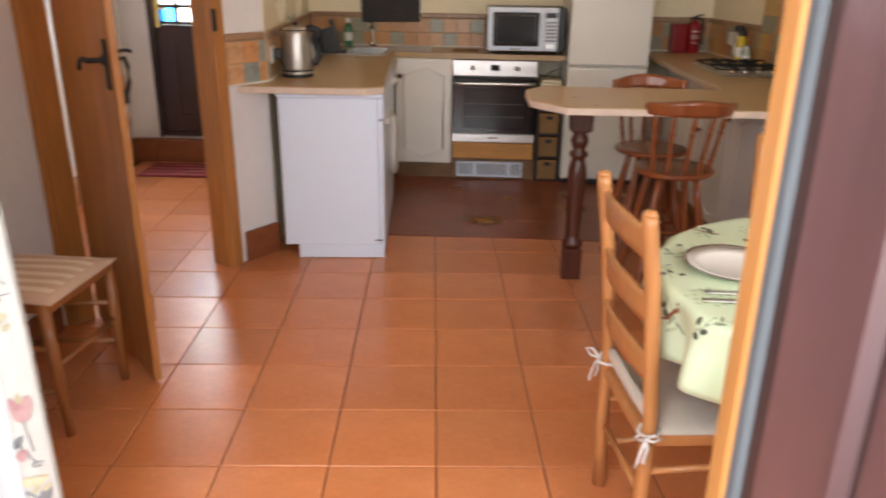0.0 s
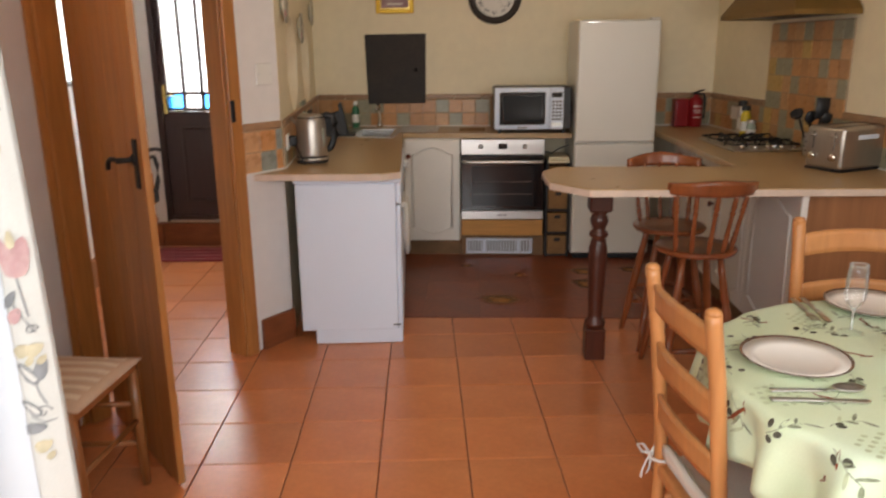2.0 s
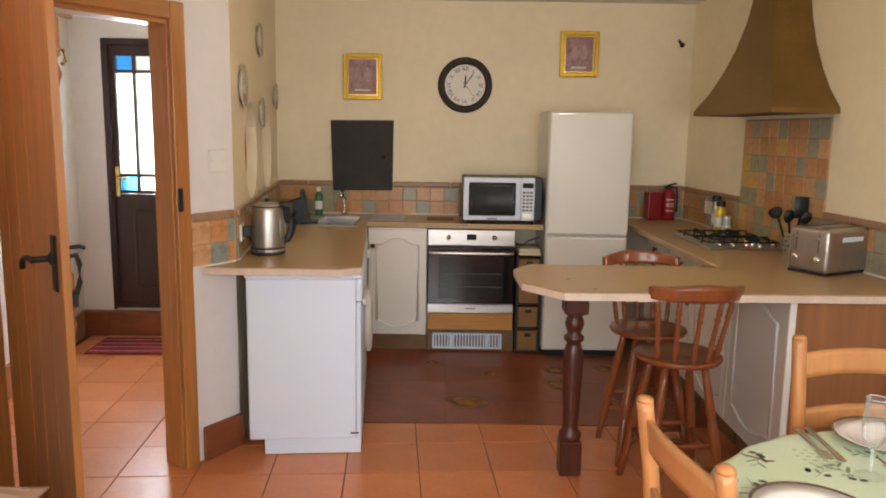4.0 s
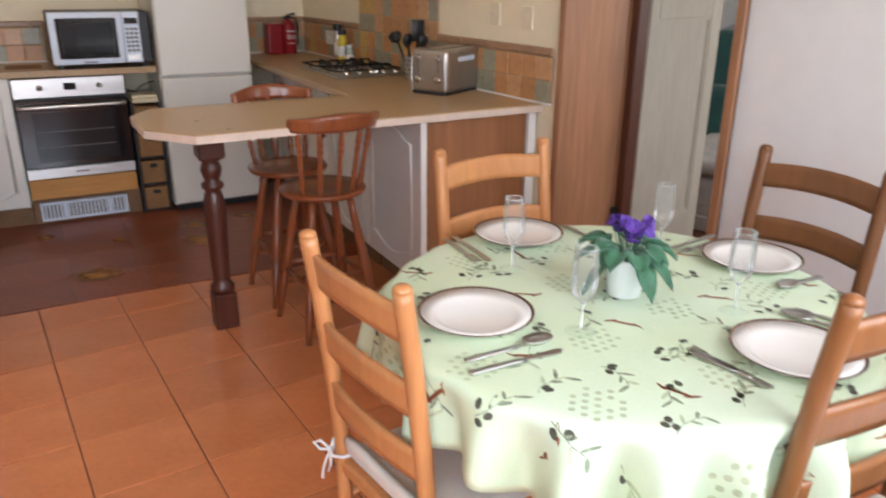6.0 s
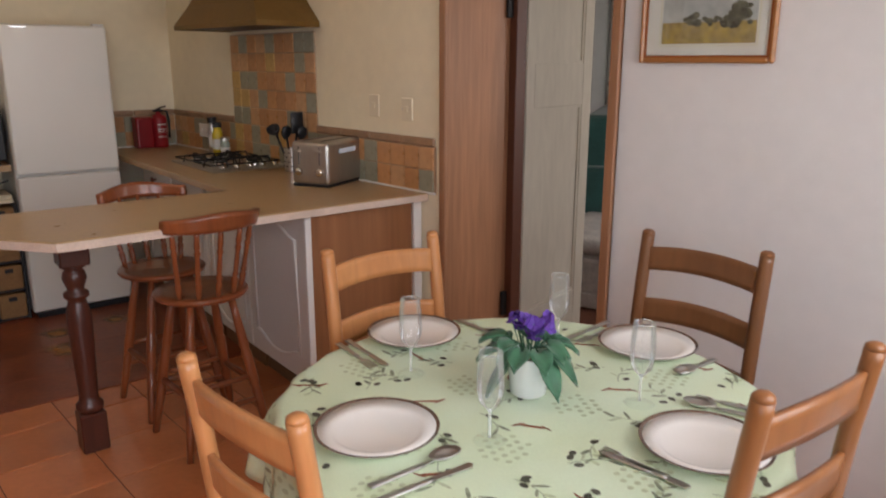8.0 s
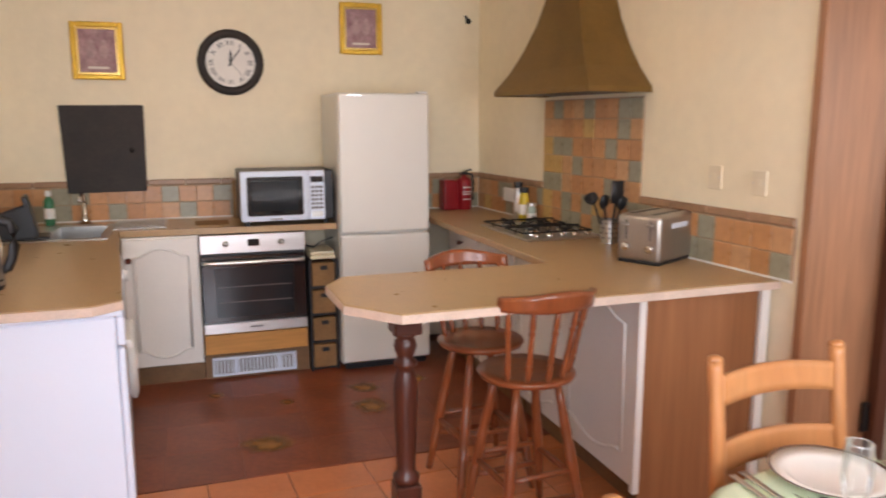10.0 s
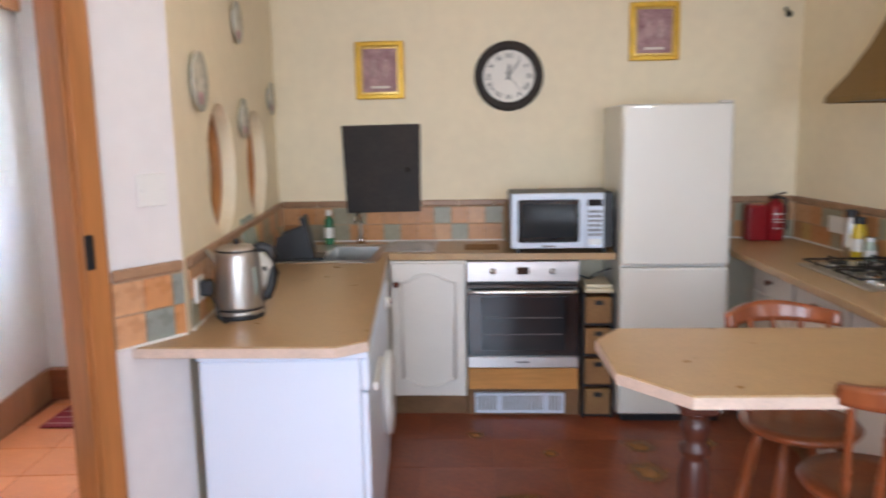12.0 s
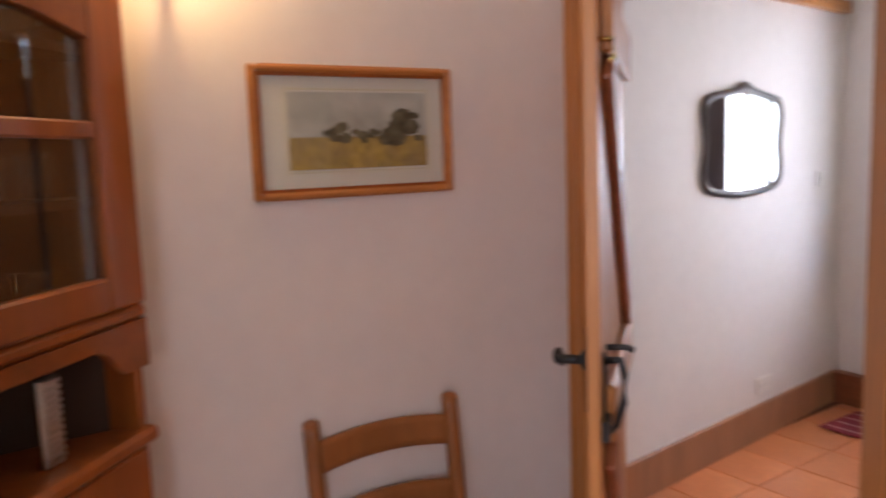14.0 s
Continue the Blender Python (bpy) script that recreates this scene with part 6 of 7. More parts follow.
    if mat_b:
        for i in range(6):
            x = -0.160 + i * 0.056
            part("stripe", grid_solid(lambda u, v, x=x: (x + 0.024 * u, 0.06 + 0.32 * v, pad_top((x + 0.024 * u) / (2 * hw + 0.02) + 0.5, 0.1 + 0.82 * v)[2] + 0.0015), 2, 10, 0.001), mat_b, pad)
    if ties:
        def roll(u, v):
            """The pad's back edge, curling up against the lowest slat."""
            return ((u - 0.5) * 2 * (hw - 0.022), 0.030 - 0.016 * math.sin(v * 2.2), 0.409 + 0.052 * v + 0.004 * math.sin(u * 8))
        part("cushion_roll", grid_solid(roll, 8, 5, 0.018), cushion, pad, smooth=True)
        z = 0.412
        for s in (-1, 1):
            bm = tube([(s * (hw - 0.03), 0.030, z), (s * (hw - 0.024), 0.0, z), (s * hw, -0.014, z - 0.004), (s * (hw + 0.022), -0.006, z - 0.004), (s * (hw + 0.026), 0.020, z), (s * hw, 0.040, z)], 0.004, 6)
            q = Vector((s * (hw + 0.028), -0.004, z - 0.006))
            for pts in ([(0, 0, 0), (0.016, -0.022, 0.030), (0.022, -0.040, 0.026), (0.012, -0.026, 0.004), (0, 0, 0)], [(0, 0, 0), (0.014, 0.020, 0.022), (0.020, 0.034, 0.012), (0.010, 0.018, -0.004), (0, 0, 0)],
                        [(0, 0, 0), (0.006, -0.012, -0.030), (0.010, -0.022, -0.066), (0.008, -0.026, -0.092)], [(0, 0, 0), (0.008, 0.004, -0.028), (0.006, 0.000, -0.058), (0.010, -0.006, -0.078)]):
                tube([q + Vector((s * a, b, e)) * 0.82 for a, b, e in pts], 0.005, 6, bm, 0.55)
            lathe([(0.0, -0.008), (0.008, -0.004), (0.008, 0.004), (0.0, 0.008)], 8, bm, Matrix.Translation(q))
            part("tie", bm, "tie", pad, "white cotton tie bow", smooth=True)
    return c


CH = "honey-coloured wooden ladder-back chair with cream tie-on cushion at the table"
ca = ladder_chair("dining_chair", CH, pose(1.530, 1.361, 0, 0, 0, -82) @ Matrix.Diagonal((1, 1, 0.997, 1)), "honey", "cushion", True)
copy_thing(ca, pose(2.207, 1.965, 0, 0, 0, 181) @ Matrix.Diagonal((1.07, 1, 1.012, 1)))
# these three chairs wear the honey wood with shade painted in
ladder_chair("dining_chair", "wooden ladder-back chair at the table by the wall, coloured darker for shade", pose(2.890, 1.425, 0, 0, 0, 95) @ Matrix.Diagonal((1.07, 1, 1.015, 1)), "shaded_chair", "cushion", True)
ladder_chair("dining_chair", "wooden ladder-back chair with cream cushion at the table, coloured half shaded", pose(2.222, 0.788, 0, 0, 0, -2) @ Matrix.Diagonal((1, 1, 1.042, 1)), "half_shaded_chair", "cushion", True)
ladder_chair("dining_chair", "ladder-back chair with striped cushion against the wall, coloured half shaded", pose(PW + 0.070, 1.838, 0, 0, 0, -92) @ Matrix.Diagonal((1.02, 0.97, 1.0, 1)), "half_shaded_chair", "stripe_a", False, "stripe_b", 0.070)


def dinner_plate(x, y):
    p = thing("dinner_plate", "cream dinner plate with a brown rim on the tablecloth", "plate", pose(x, y, TZ + 0.002), "dinner plates")
    part("plate", lathe([(0.075, 0.0), (0.080, 0.003), (0.118, 0.017), (0.118, 0.020), (0.088, 0.011), (0.078, 0.006), (0.0, 0.006)], 40), "china", p, smooth=True)
    part("rim", lathe([(0.110, 0.0172), (0.1235, 0.0215), (0.1250, 0.0225), (0.1245, 0.0195), (0.112, 0.0150), (0.110, 0.0172)], 40, caps=False), "rim", p, "brown glazed rim", smooth=True)
    return p


PL = [(1.776, 1.382), (2.150, 1.776), (2.580, 1.344), (2.241, 0.950)]
d0 = dinner_plate(*PL[0])
for x, y in PL[1:]:
    copy_thing(d0, pose(x, y, TZ + 0.002))


def flute(x, y):
    g = thing("champagne_flute", "clear stemmed champagne flute on the tablecloth", "glass", pose(x, y, TZ + 0.002), "champagne flutes")
    part("bowl", lathe([(0.004, 0.066), (0.010, 0.070), (0.022, 0.085), (0.027, 0.11), (0.026, 0.15), (0.023, 0.185)], 28, caps=False), "flute_glass", g, smooth=True).visible_shadow = False
    part("rim", lathe([(0.0233, 0.1845), (0.0237, 0.1855), (0.0229, 0.1865), (0.0225, 0.1855), (0.0233, 0.1845)], 28, caps=False), "glass_rim", g, smooth=True).visible_shadow = False
    part("stem", lathe([(0.0035, 0.008), (0.003, 0.02), (0.003, 0.060), (0.006, 0.067)], 10), "glass_rim", g, smooth=True).visible_shadow = False
    part("foot", lathe([(0.033, 0.0005), (0.030, 0.002), (0.012, 0.005), (0.0035, 0.010)], 28, caps=False), "flute_glass", g, smooth=True).visible_shadow = False
    return g


g0 = flute(1.937, 1.228)
for x, y in ((2.003, 1.585), (2.428, 1.515), (2.302, 1.152)):
    copy_thing(g0, pose(x, y, TZ + 0.002))


def cutlery(kind, p, q):
    c = thing(kind, "steel table %s lying on the tablecloth" % kind, kind, along(p, q) @ pose(0, 0, TZ + 0.0055))
    n = span(p, q)
    bm = grid_solid(lambda u, v: (n * 0.58 * u, (v - 0.5) * (0.011 + 0.005 * (1 - u)), 0.0), 8, 2, 0.003)
    part("handle", bm, "cutlery", c, smooth=True)
    if kind == "knife":
        part("blade", prism([(n * 0.58, -0.005), (n * 0.95, -0.010), (n, 0.0), (n * 0.97, 0.008), (n * 0.58, 0.007)], -0.001, 0.001), "cutlery", c)
    elif kind == "spoon":
        part("bowl", lathe([(0.0, -0.006), (0.014, -0.003), (0.021, 0.004), (0.020, 0.006), (0.012, 0.0), (0.0, -0.003)], 16, m=pose(n * 0.82, 0, 0.003) @ Matrix.Diagonal((1.7, 1, 1, 1))), "cutlery", c, smooth=True)
        part("neck", box(n * 0.56, n * 0.68, -0.003, 0.003, -0.0015, 0.0015), "cutlery", c)
    else:
        part("root", prism([(n * 0.56, -0.004), (n * 0.68, -0.004), (n * 0.76, -0.012), (n * 0.76, 0.012), (n * 0.68, 0.004), (n * 0.56, 0.004)], -0.001, 0.001), "cutlery", c)
        for k in range(4):
            y = -0.0105 + k * 0.007
            part("tine", box(n * 0.755, n, y - 0.0014, y + 0.0014, -0.001, 0.001), "cutlery", c)



for kind, p, q in (("spoon", (1.662, 1.228), (1.866, 1.231)), ("knife", (1.645, 1.183), (1.853, 1.177)),
                   ("fork", (2.096, 0.930), (2.084, 1.071)), ("knife", (2.074, 1.060), (2.100, 0.885)),
                   ("spoon", (2.440, 0.955), (2.387, 1.090)), ("fork", (2.470, 0.975), (2.425, 1.095)),
                   ("knife", (1.991, 1.859), (1.981, 1.652)), ("fork", (1.960, 1.852), (1.950, 1.665)), ("spoon", (2.325, 1.80), (2.330, 1.62)),
                   ("knife", (2.655, 1.535), (2.450, 1.510)), ("fork", (2.660, 1.500), (2.465, 1.478)), ("spoon", (2.650, 1.191), (2.498, 1.190))):
    cutlery(kind, p, q)


def violet():
    p = thing("african_violet", "purple African violet in a white pot on the table", "plant", pose(2.150, 1.340, TZ + 0.002) @ Matrix.Diagonal((0.84, 0.84, 1.20, 1)))
    part("pot", lathe([(0.042, 0), (0.048, 0.004), (0.058, 0.075), (0.060, 0.080), (0.056, 0.080), (0.052, 0.066), (0.0, 0.066)], 26), "white_china", p, "white ceramic pot", smooth=True)
    rr = random.Random(3)
    for k in range(20):
        a = k * 2.4
        ln = rr.uniform(0.055, 0.085)
        tilt = rr.uniform(-0.55, 0.25) if k > 6 else rr.uniform(0.1, 0.5)
        base = Vector((0.02 * math.cos(a), 0.02 * math.sin(a), 0.075 + rr.uniform(0, 0.02)))
        st = rr.uniform(0.025, 0.05)
        d = Vector((math.cos(a) * math.cos(tilt), math.sin(a) * math.cos(tilt), math.sin(tilt)))
        side = Vector((-math.sin(a), math.cos(a), 0))
        up = d.cross(side) * -1
        def leaf(u, v, base=base, d=d, side=side, up=up, ln=ln, st=st):
            w = 0.030 * math.sin(math.pi * min(1, u * 0.96 + 0.04)) ** 0.7
            droop = -0.035 * u * u
            return base + d * (st + ln * u) + side * (v - 0.5) * 2 * w + Vector((0, 0, droop + 0.010 * (2 * v - 1) ** 2))
        part("leaf", grid_solid(leaf, 7, 4, 0.0025), "leaf", p, smooth=True)
        part("leaf_stalk", rod(base, base + d * st, 0.0022, 0.0022, 6), "leaf", p)
    for k in range(26):
        a, r = rr.uniform(0, 6.28), 0.052 * math.sqrt(rr.random())
        c = Vector((r * math.cos(a), r * math.sin(a), 0.140 + rr.uniform(-0.018, 0.022) - r * 0.25))
        m = pose(c.x, c.y, c.z, rr.uniform(-40, 40), rr.uniform(-40, 40), rr.uniform(0, 90))
        bm = bmesh.new()
        for q in range(5):
            t = q * 2 * math.pi / 5
            lathe([(0.0085, -0.0008), (0.0092, 0.0), (0.0, 0.002)], 8, bm, m @ pose(0.0095 * math.cos(t), 0.0095 * math.sin(t), 0.0015 * (q % 2), 0, -18, math.degrees(t)))
        part("flower", bm, "flower", p)
        part("flower_stalk", rod((c.x * 0.3, c.y * 0.3, 0.07), c, 0.0012, 0.0012, 5), "leaf", p)


violet()


def radiator():
    r = thing("radiator", "white ribbed panel radiator with top grille", "radiator", pose(1.85, 0.505, 0))
    w = 1.0
    part("panel", box(0, w, 0.125, 0.140, 0.10, 0.592, 0.004), "white_enamel", r)
    part("panel", box(0, w, 0.0, 0.015, 0.10, 0.592, 0.004), "white_enamel", r)
    for i in range(24):
        part("rib", box(0.012 + i * 0.041, 0.040 + i * 0.041, 0.140, 0.150, 0.13, 0.57, 0.004), "white_enamel", r)
    part("end_cover", box(-0.01, 0.0, -0.004, 0.148, 0.10, 0.604, 0.003), "white_enamel", r)
    part("end_cover", box(w, w + 0.01, -0.004, 0.148, 0.10, 0.604, 0.003), "white_enamel", r)
    for i in range(60):
        part("grille_slat", box(0.002 + i * 0.0166, 0.0156 + i * 0.0166, 0.004, 0.142, 0.590, 0.604), "white_enamel", r)
    for x in (0.12, w - 0.12):
        part("foot", box(x - 0.02, x + 0.02, 0.0, 0.15, 0, 0.10, 0.004), "white_enamel", r)


radiator()


# ---- curtain at the garden door ----
def curtain():
    c = thing("curtain", "white-lined curtain with pink tulip and grey leaf print", "curtain")
    x0, x1, z0, z1 = -0.19, 0.276, 0.03, 2.12
    def place(u, z):
        return Vector((x0 + (x1 - 0.022 * z - x0) * u, 0.905 + 0.016 * math.sin(u * 13 + 0.4) + 0.006 * math.sin(z * 3 + u * 5), z))
    part("lining", grid_solid(lambda u, v: place(u * 0.895, z0 + (z1 - z0) * v) - Vector((0, 0.006, 0)), 48, 10, 0.003), "lining", c, "plain white lining", smooth=True)
    def lead(u, z):
        """The leading edge: a turned hem that shows the printed side."""
        return place(0.885 + 0.125 * u, z) + Vector((0, -0.010 - 0.010 * math.sin(math.pi * u), 0))
    part("fabric", grid_solid(lambda u, v: place(u, z0 + (z1 - z0) * v) + Vector((0, 0.006, 0)), 48, 10, 0.003), "fabric", c, smooth=True)
    part("hem", grid_solid(lambda u, v: lead(u, z0 + (z1 - z0) * v), 14, 20, 0.002), "fabric", c, "rolled printed edge", smooth=True)
    def shape(key, pts):
        bms[key].faces.new([bms[key].verts.new(q) for q in pts])
    bms = {"fabric": bmesh.new(), "print_grey": bmesh.new(), "print_red": bmesh.new(), "print_yellow": bmesh.new()}
    def on_edge(s, z):
        u = min(1.0, max(0.0, s / 0.060))
        return lead(u, z) + Vector((0, -0.0050, 0))
    def petal(key, s, z, ang, ln, wd, k=10):
        pts = []
        for i in range(k):
            t = 2 * math.pi * i / k
            a, b = ln / 2 * math.cos(t), wd / 2 * math.sin(t) * (1 - 0.35 * math.cos(t))
            pts.append(Vector((0, -0.0012 if key == "fabric" else (-0.0006 if key != "print_grey" else 0), 0)) + on_edge(s + a * math.cos(ang) - b * math.sin(ang), z + a * math.sin(ang) + b * math.cos(ang)))
        shape(key, pts)
    def stroke(pts, w=0.0013):
        """A drawn line of the print, through points (s, z)."""
        for (sa, za), (sb, zb) in zip(pts, pts[1:]):
            d = math.hypot(sb - sa, zb - za)
            nx, nz = -(zb - za) / d * w, (sb - sa) / d * w
            shape("print_grey", [on_edge(sa + nx, za + nz), on_edge(sb + nx, zb + nz), on_edge(sb - nx, zb - nz), on_edge(sa - nx, za - nz)])
    def leaf(s, z, ang, ln, wd, filled):
        petal("print_grey", s, z, ang, ln, wd)
        if not filled:
            petal("fabric", s + 0.002, z, ang, ln * 0.74, wd * 0.52)
    def tulip(s, z, k=1.0):
        petal("print_red", s - 0.010 * k, z - 0.004 * k, 1.85, 0.070 * k, 0.030 * k)
        petal("print_red", s + 0.010 * k, z - 0.004 * k, 1.30, 0.070 * k, 0.030 * k)
        petal("print_red", s, z - 0.018 * k, 1.57, 0.050 * k, 0.040 * k)
        petal("print_yellow", s + 0.001, z + 0.026 * k, 1.57, 0.034 * k, 0.014 * k)
        stroke([(s + 0.002 * q, z - 0.042 * k - 0.018 * q) for q in range(5)])
    def curl(s, z, r, side):
        stroke([(s + side * r * (1 - q / 16) * math.cos(q * 0.55), z + r * (1 - q / 16) * math.sin(q * 0.55)) for q in range(13)])
    for base in (-0.555, 0.0, 0.555, 1.11):
        for kind, z, s in (("pink", 1.60, 0.016), ("bud", 1.535, 0.018), ("pair", 1.475, 0.030), ("curl", 1.415, 0.034), ("bud", 1.35, 0.026), ("tulip", 1.155, 0.030), ("leaf", 1.075, 0.012), ("bud", 0.980, 0.036)):
            zz = z + base - 0.555
            if not 0.09 < zz < 2.03:
                continue
            if kind == "tulip":
                tulip(s, zz, 1.0 if base == 0.555 else 0.8)
            elif kind == "pink":
                petal("print_red", s, zz, 0.9, 0.034, 0.022)
                curl(s + 0.022, zz - 0.028, 0.010, 1)
            elif kind == "bud":
                petal("print_yellow", s, zz, 0.5, 0.034, 0.024)
                petal("print_yellow", s + 0.010, zz - 0.020, 0.9, 0.020, 0.012)
            elif kind == "leaf":
                leaf(s, zz, 0.9, 0.040, 0.016, True)
                stroke([(s + 0.008 * q, zz - 0.016 * q) for q in range(5)])
            elif kind == "pair":
                leaf(s - 0.010, zz + 0.016, 2.2, 0.052, 0.020, False)
                leaf(s + 0.012, zz + 0.024, 1.3, 0.050, 0.020, True)
                stroke([(s, zz), (s + 0.004, zz - 0.024), (s + 0.012, zz - 0.046)])
            else:
                curl(s, zz, 0.014, 1)
                leaf(s - 0.018, zz + 0.010, 2.4, 0.044, 0.018, False)
                leaf(s - 0.018, zz - 0.030, 0.1, 0.044, 0.022, True)
                stroke([(s - 0.020, zz - 0.006), (s, zz - 0.020), (s + 0.018, zz - 0.018)])
    for key, bm in bms.items():
        tagged(part("printed_pattern", bm, key, c), kind="stuff")
    r = tagged(part("curtain_pole", rod((-0.58, 0.945, 2.16), (0.62, 0.945, 2.16), 0.014), "honey", smooth=True), "wooden curtain pole over the garden door", "curtain pole")
    for x in (-0.45, 0.58):
        part("bracket", rod((x, 0.945, 2.16), (x, 0.945, H), 0.008), "iron", r)
    for i in range(7):
        u = 0.03 + i * 0.155
        m = pose(x0 + (x1 - 0.046 - x0) * u, 0.945, 2.145, 90, 0, 90)
        bm = bmesh.new()
        tube([m @ Vector((0.022 * math.cos(t * math.pi / 8), 0.022 * math.sin(t * math.pi / 8), 0)) for t in range(17)], 0.003, 6, bm)
        part("curtain_ring", bm, "brass", c)


curtain()


# ---- corner dresser ----
def dresser():
    p, q = (-0.090, 0.945), (-0.498, 1.318)
    d = thing("corner_cabinet", "orange oak corner cabinet with glazed doors and open shelf", "cabinet", along(p, q))
    w = span(p, q)
    # local x runs along the front towards the long wall, y points back into the corner
    T = 1.98
    part("side", box(0, 0.022, 0.0, 0.07, 0.0, T, 0.003), "oak", d)
    part("side", box(w - 0.022, w, 0.0, 0.07, 0.0, T, 0.003), "oak", d)
    # back and inner shelves have the recess's shade painted into their colour
    back = [(0.022, 0.07), (w / 2 - 0.06, 0.255), (w / 2 + 0.06, 0.255), (w - 0.022, 0.07)]
    for a, b in zip(back, back[1:]):
        part("back_panel", box(-0.004, span(a, b) + 0.004, -0.012, 0.0, 0.0, T), "shaded_inside", d, at=along(a, b))
    plan = [(0.022, 0.004), (w - 0.022, 0.004), (w - 0.022, 0.055), (w / 2 + 0.05, 0.238), (w / 2 - 0.05, 0.238), (0.022, 0.055)]
    for i, z in enumerate((0.08, 1.036, 1.262, 1.47, 1.72, T - 0.02)):
        part("shelf", prism(plan[::-1], z, z + 0.016), "oak" if i in (1, 5) else "shaded_inside", d)
    part("cornice", box(-0.02, w + 0.02, -0.035, 0.02, T, T + 0.07, 0.01), "oak", d)
    part("front_ledge", box(-0.006, w + 0.004, -0.024, 0.006, 1.028, 1.058, 0.008), "oak", d)
    part("moulding", box(-0.004, w + 0.003, -0.018, 0.0, 1.262, 1.288, 0.008), "oak", d)
    n, top = 24, 1.261
    pts = [(0.0, top), (w, top)]
    for i in range(n + 1):
        f = 1 - i / n
        e = min(f, 1 - f)
        pts.append((w * f, top - 0.088 + (0.0 if e < 0.14 else 0.045 * min(1, (e - 0.14) / 0.06) + (0.012 if e > 0.24 else 0))))
    part("shaped_apron", prism(pts[::-1], 0.0, 0.016), "oak", d, at=pose(0, 0, 0, 90))
    for x0, x1 in ((0.022, w / 2 - 0.002), (w / 2 + 0.002, w - 0.022)):
        part("lower_door", box(x0, x1, -0.016, 0.004, 0.10, 1.024, 0.004), "oak", d)
    part("plinth", box(0, w, -0.02, 0.02, 0, 0.078, 0.004), "oak", d)
    g = part("glazed_door", bmesh.new(), "oak", d, "glazed oak door with arched head")
    part("stile", box(0.0, 0.075, -0.020, 0.002, 1.290, T - 0.004, 0.005), "oak", g)
    part("stile", box(w - 0.098, w, -0.020, 0.002, 1.290, T - 0.004, 0.005), "oak", g)
    part("rail", box(0.075, w - 0.098, -0.020, 0.002, 1.290, 1.350, 0.005), "oak", g)
    part("glazing_bar", box(0.075, w - 0.098, -0.017, 0.0, 1.582, 1.612, 0.004), "oak", g)
    arch = [(0.075, T - 0.004), (w - 0.098, T - 0.004)] + [(0.075 + (w - 0.173) * (1 - i / 12), 1.745 + 0.03 * math.sin(math.pi * i / 12)) for i in range(13)]
    part("arched_rail", prism(arch[::-1], -0.002, 0.020), "oak", g, at=pose(0, 0, 0, 90))
    part("pane", box(0.073, w - 0.096, -0.008, -0.005, 1.348, 1.78), "glass", g).visible_shadow = False
    for k, (x, y, z, h) in enumerate(((0.15, 0.06, 1.487, 0.075), (0.22, 0.09, 1.487, 0.07), (0.29, 0.12, 1.279, 0.10), (0.17, 0.07, 1.279, 0.09), (0.33, 0.10, 1.487, 0.075))):
        gl = thing("drinking_glass", "clear drinking glass on the cabinet shelf", "glass", along(p, q) @ pose(w - x, y, z + 0.001), "cabinet glasses")
        part("glass", lathe([(0.024, 0), (0.026, 0.004), (0.03, h)], 18, caps=False), "flute_glass", gl, smooth=True)
    s = thing("grater", "small ribbed steel grater on the open shelf", "grater", along(p, q) @ pose(w - 0.19, 0.045, 1.0535))
    part("plate", box(-0.022, 0.022, -0.006, 0.006, 0, 0.15, 0.004), "steel", s)
    for i in range(12):
        part("ridge", box(-0.018, 0.018, -0.0095, -0.006, 0.012 + i * 0.0115, 0.018 + i * 0.0115), "cutlery", s)


dresser()
l = thing("ceiling_lamp", "small warm glass ceiling lamp", "lamp", pose(1.25, 3.55, 0))
part("rose", lathe([(0.05, H - 0.03), (0.055, H - 0.004)], 20), "white_plastic", l)
part("shade", lathe([(0.03, H - 0.03), (0.075, H - 0.06), (0.08, H - 0.075)], 24), "lamp_shade", l, smooth=True).visible_shadow = False
l = thing("wall_lamp", "small wall lamp with a warm glass shade", "lamp", pose(PW, 1.43, 0))
part("back_plate", lathe([(0.035, 0.0), (0.035, 0.006), (0.022, 0.014), (0.0, 0.015)], 18, m=pose(0.001, 0, 1.90, 0, 90, 0)), "iron", l, smooth=True)
part("arm", tube([(0.012, 0, 1.90), (0.05, 0, 1.875), (0.085, 0, 1.885), (0.10, 0, 1.915), (0.10, 0, 1.94)], 0.007, 10), "iron", l, "black iron arm", smooth=True)
part("shade", lathe([(0.012, 1.942), (0.034, 1.95), (0.055, 2.00), (0.068, 2.06), (0.066, 2.06), (0.052, 2.00), (0.030, 1.955)], 24, m=pose(0.10, 0, 0), caps=False), "lamp_shade", l, smooth=True).visible_shadow = False


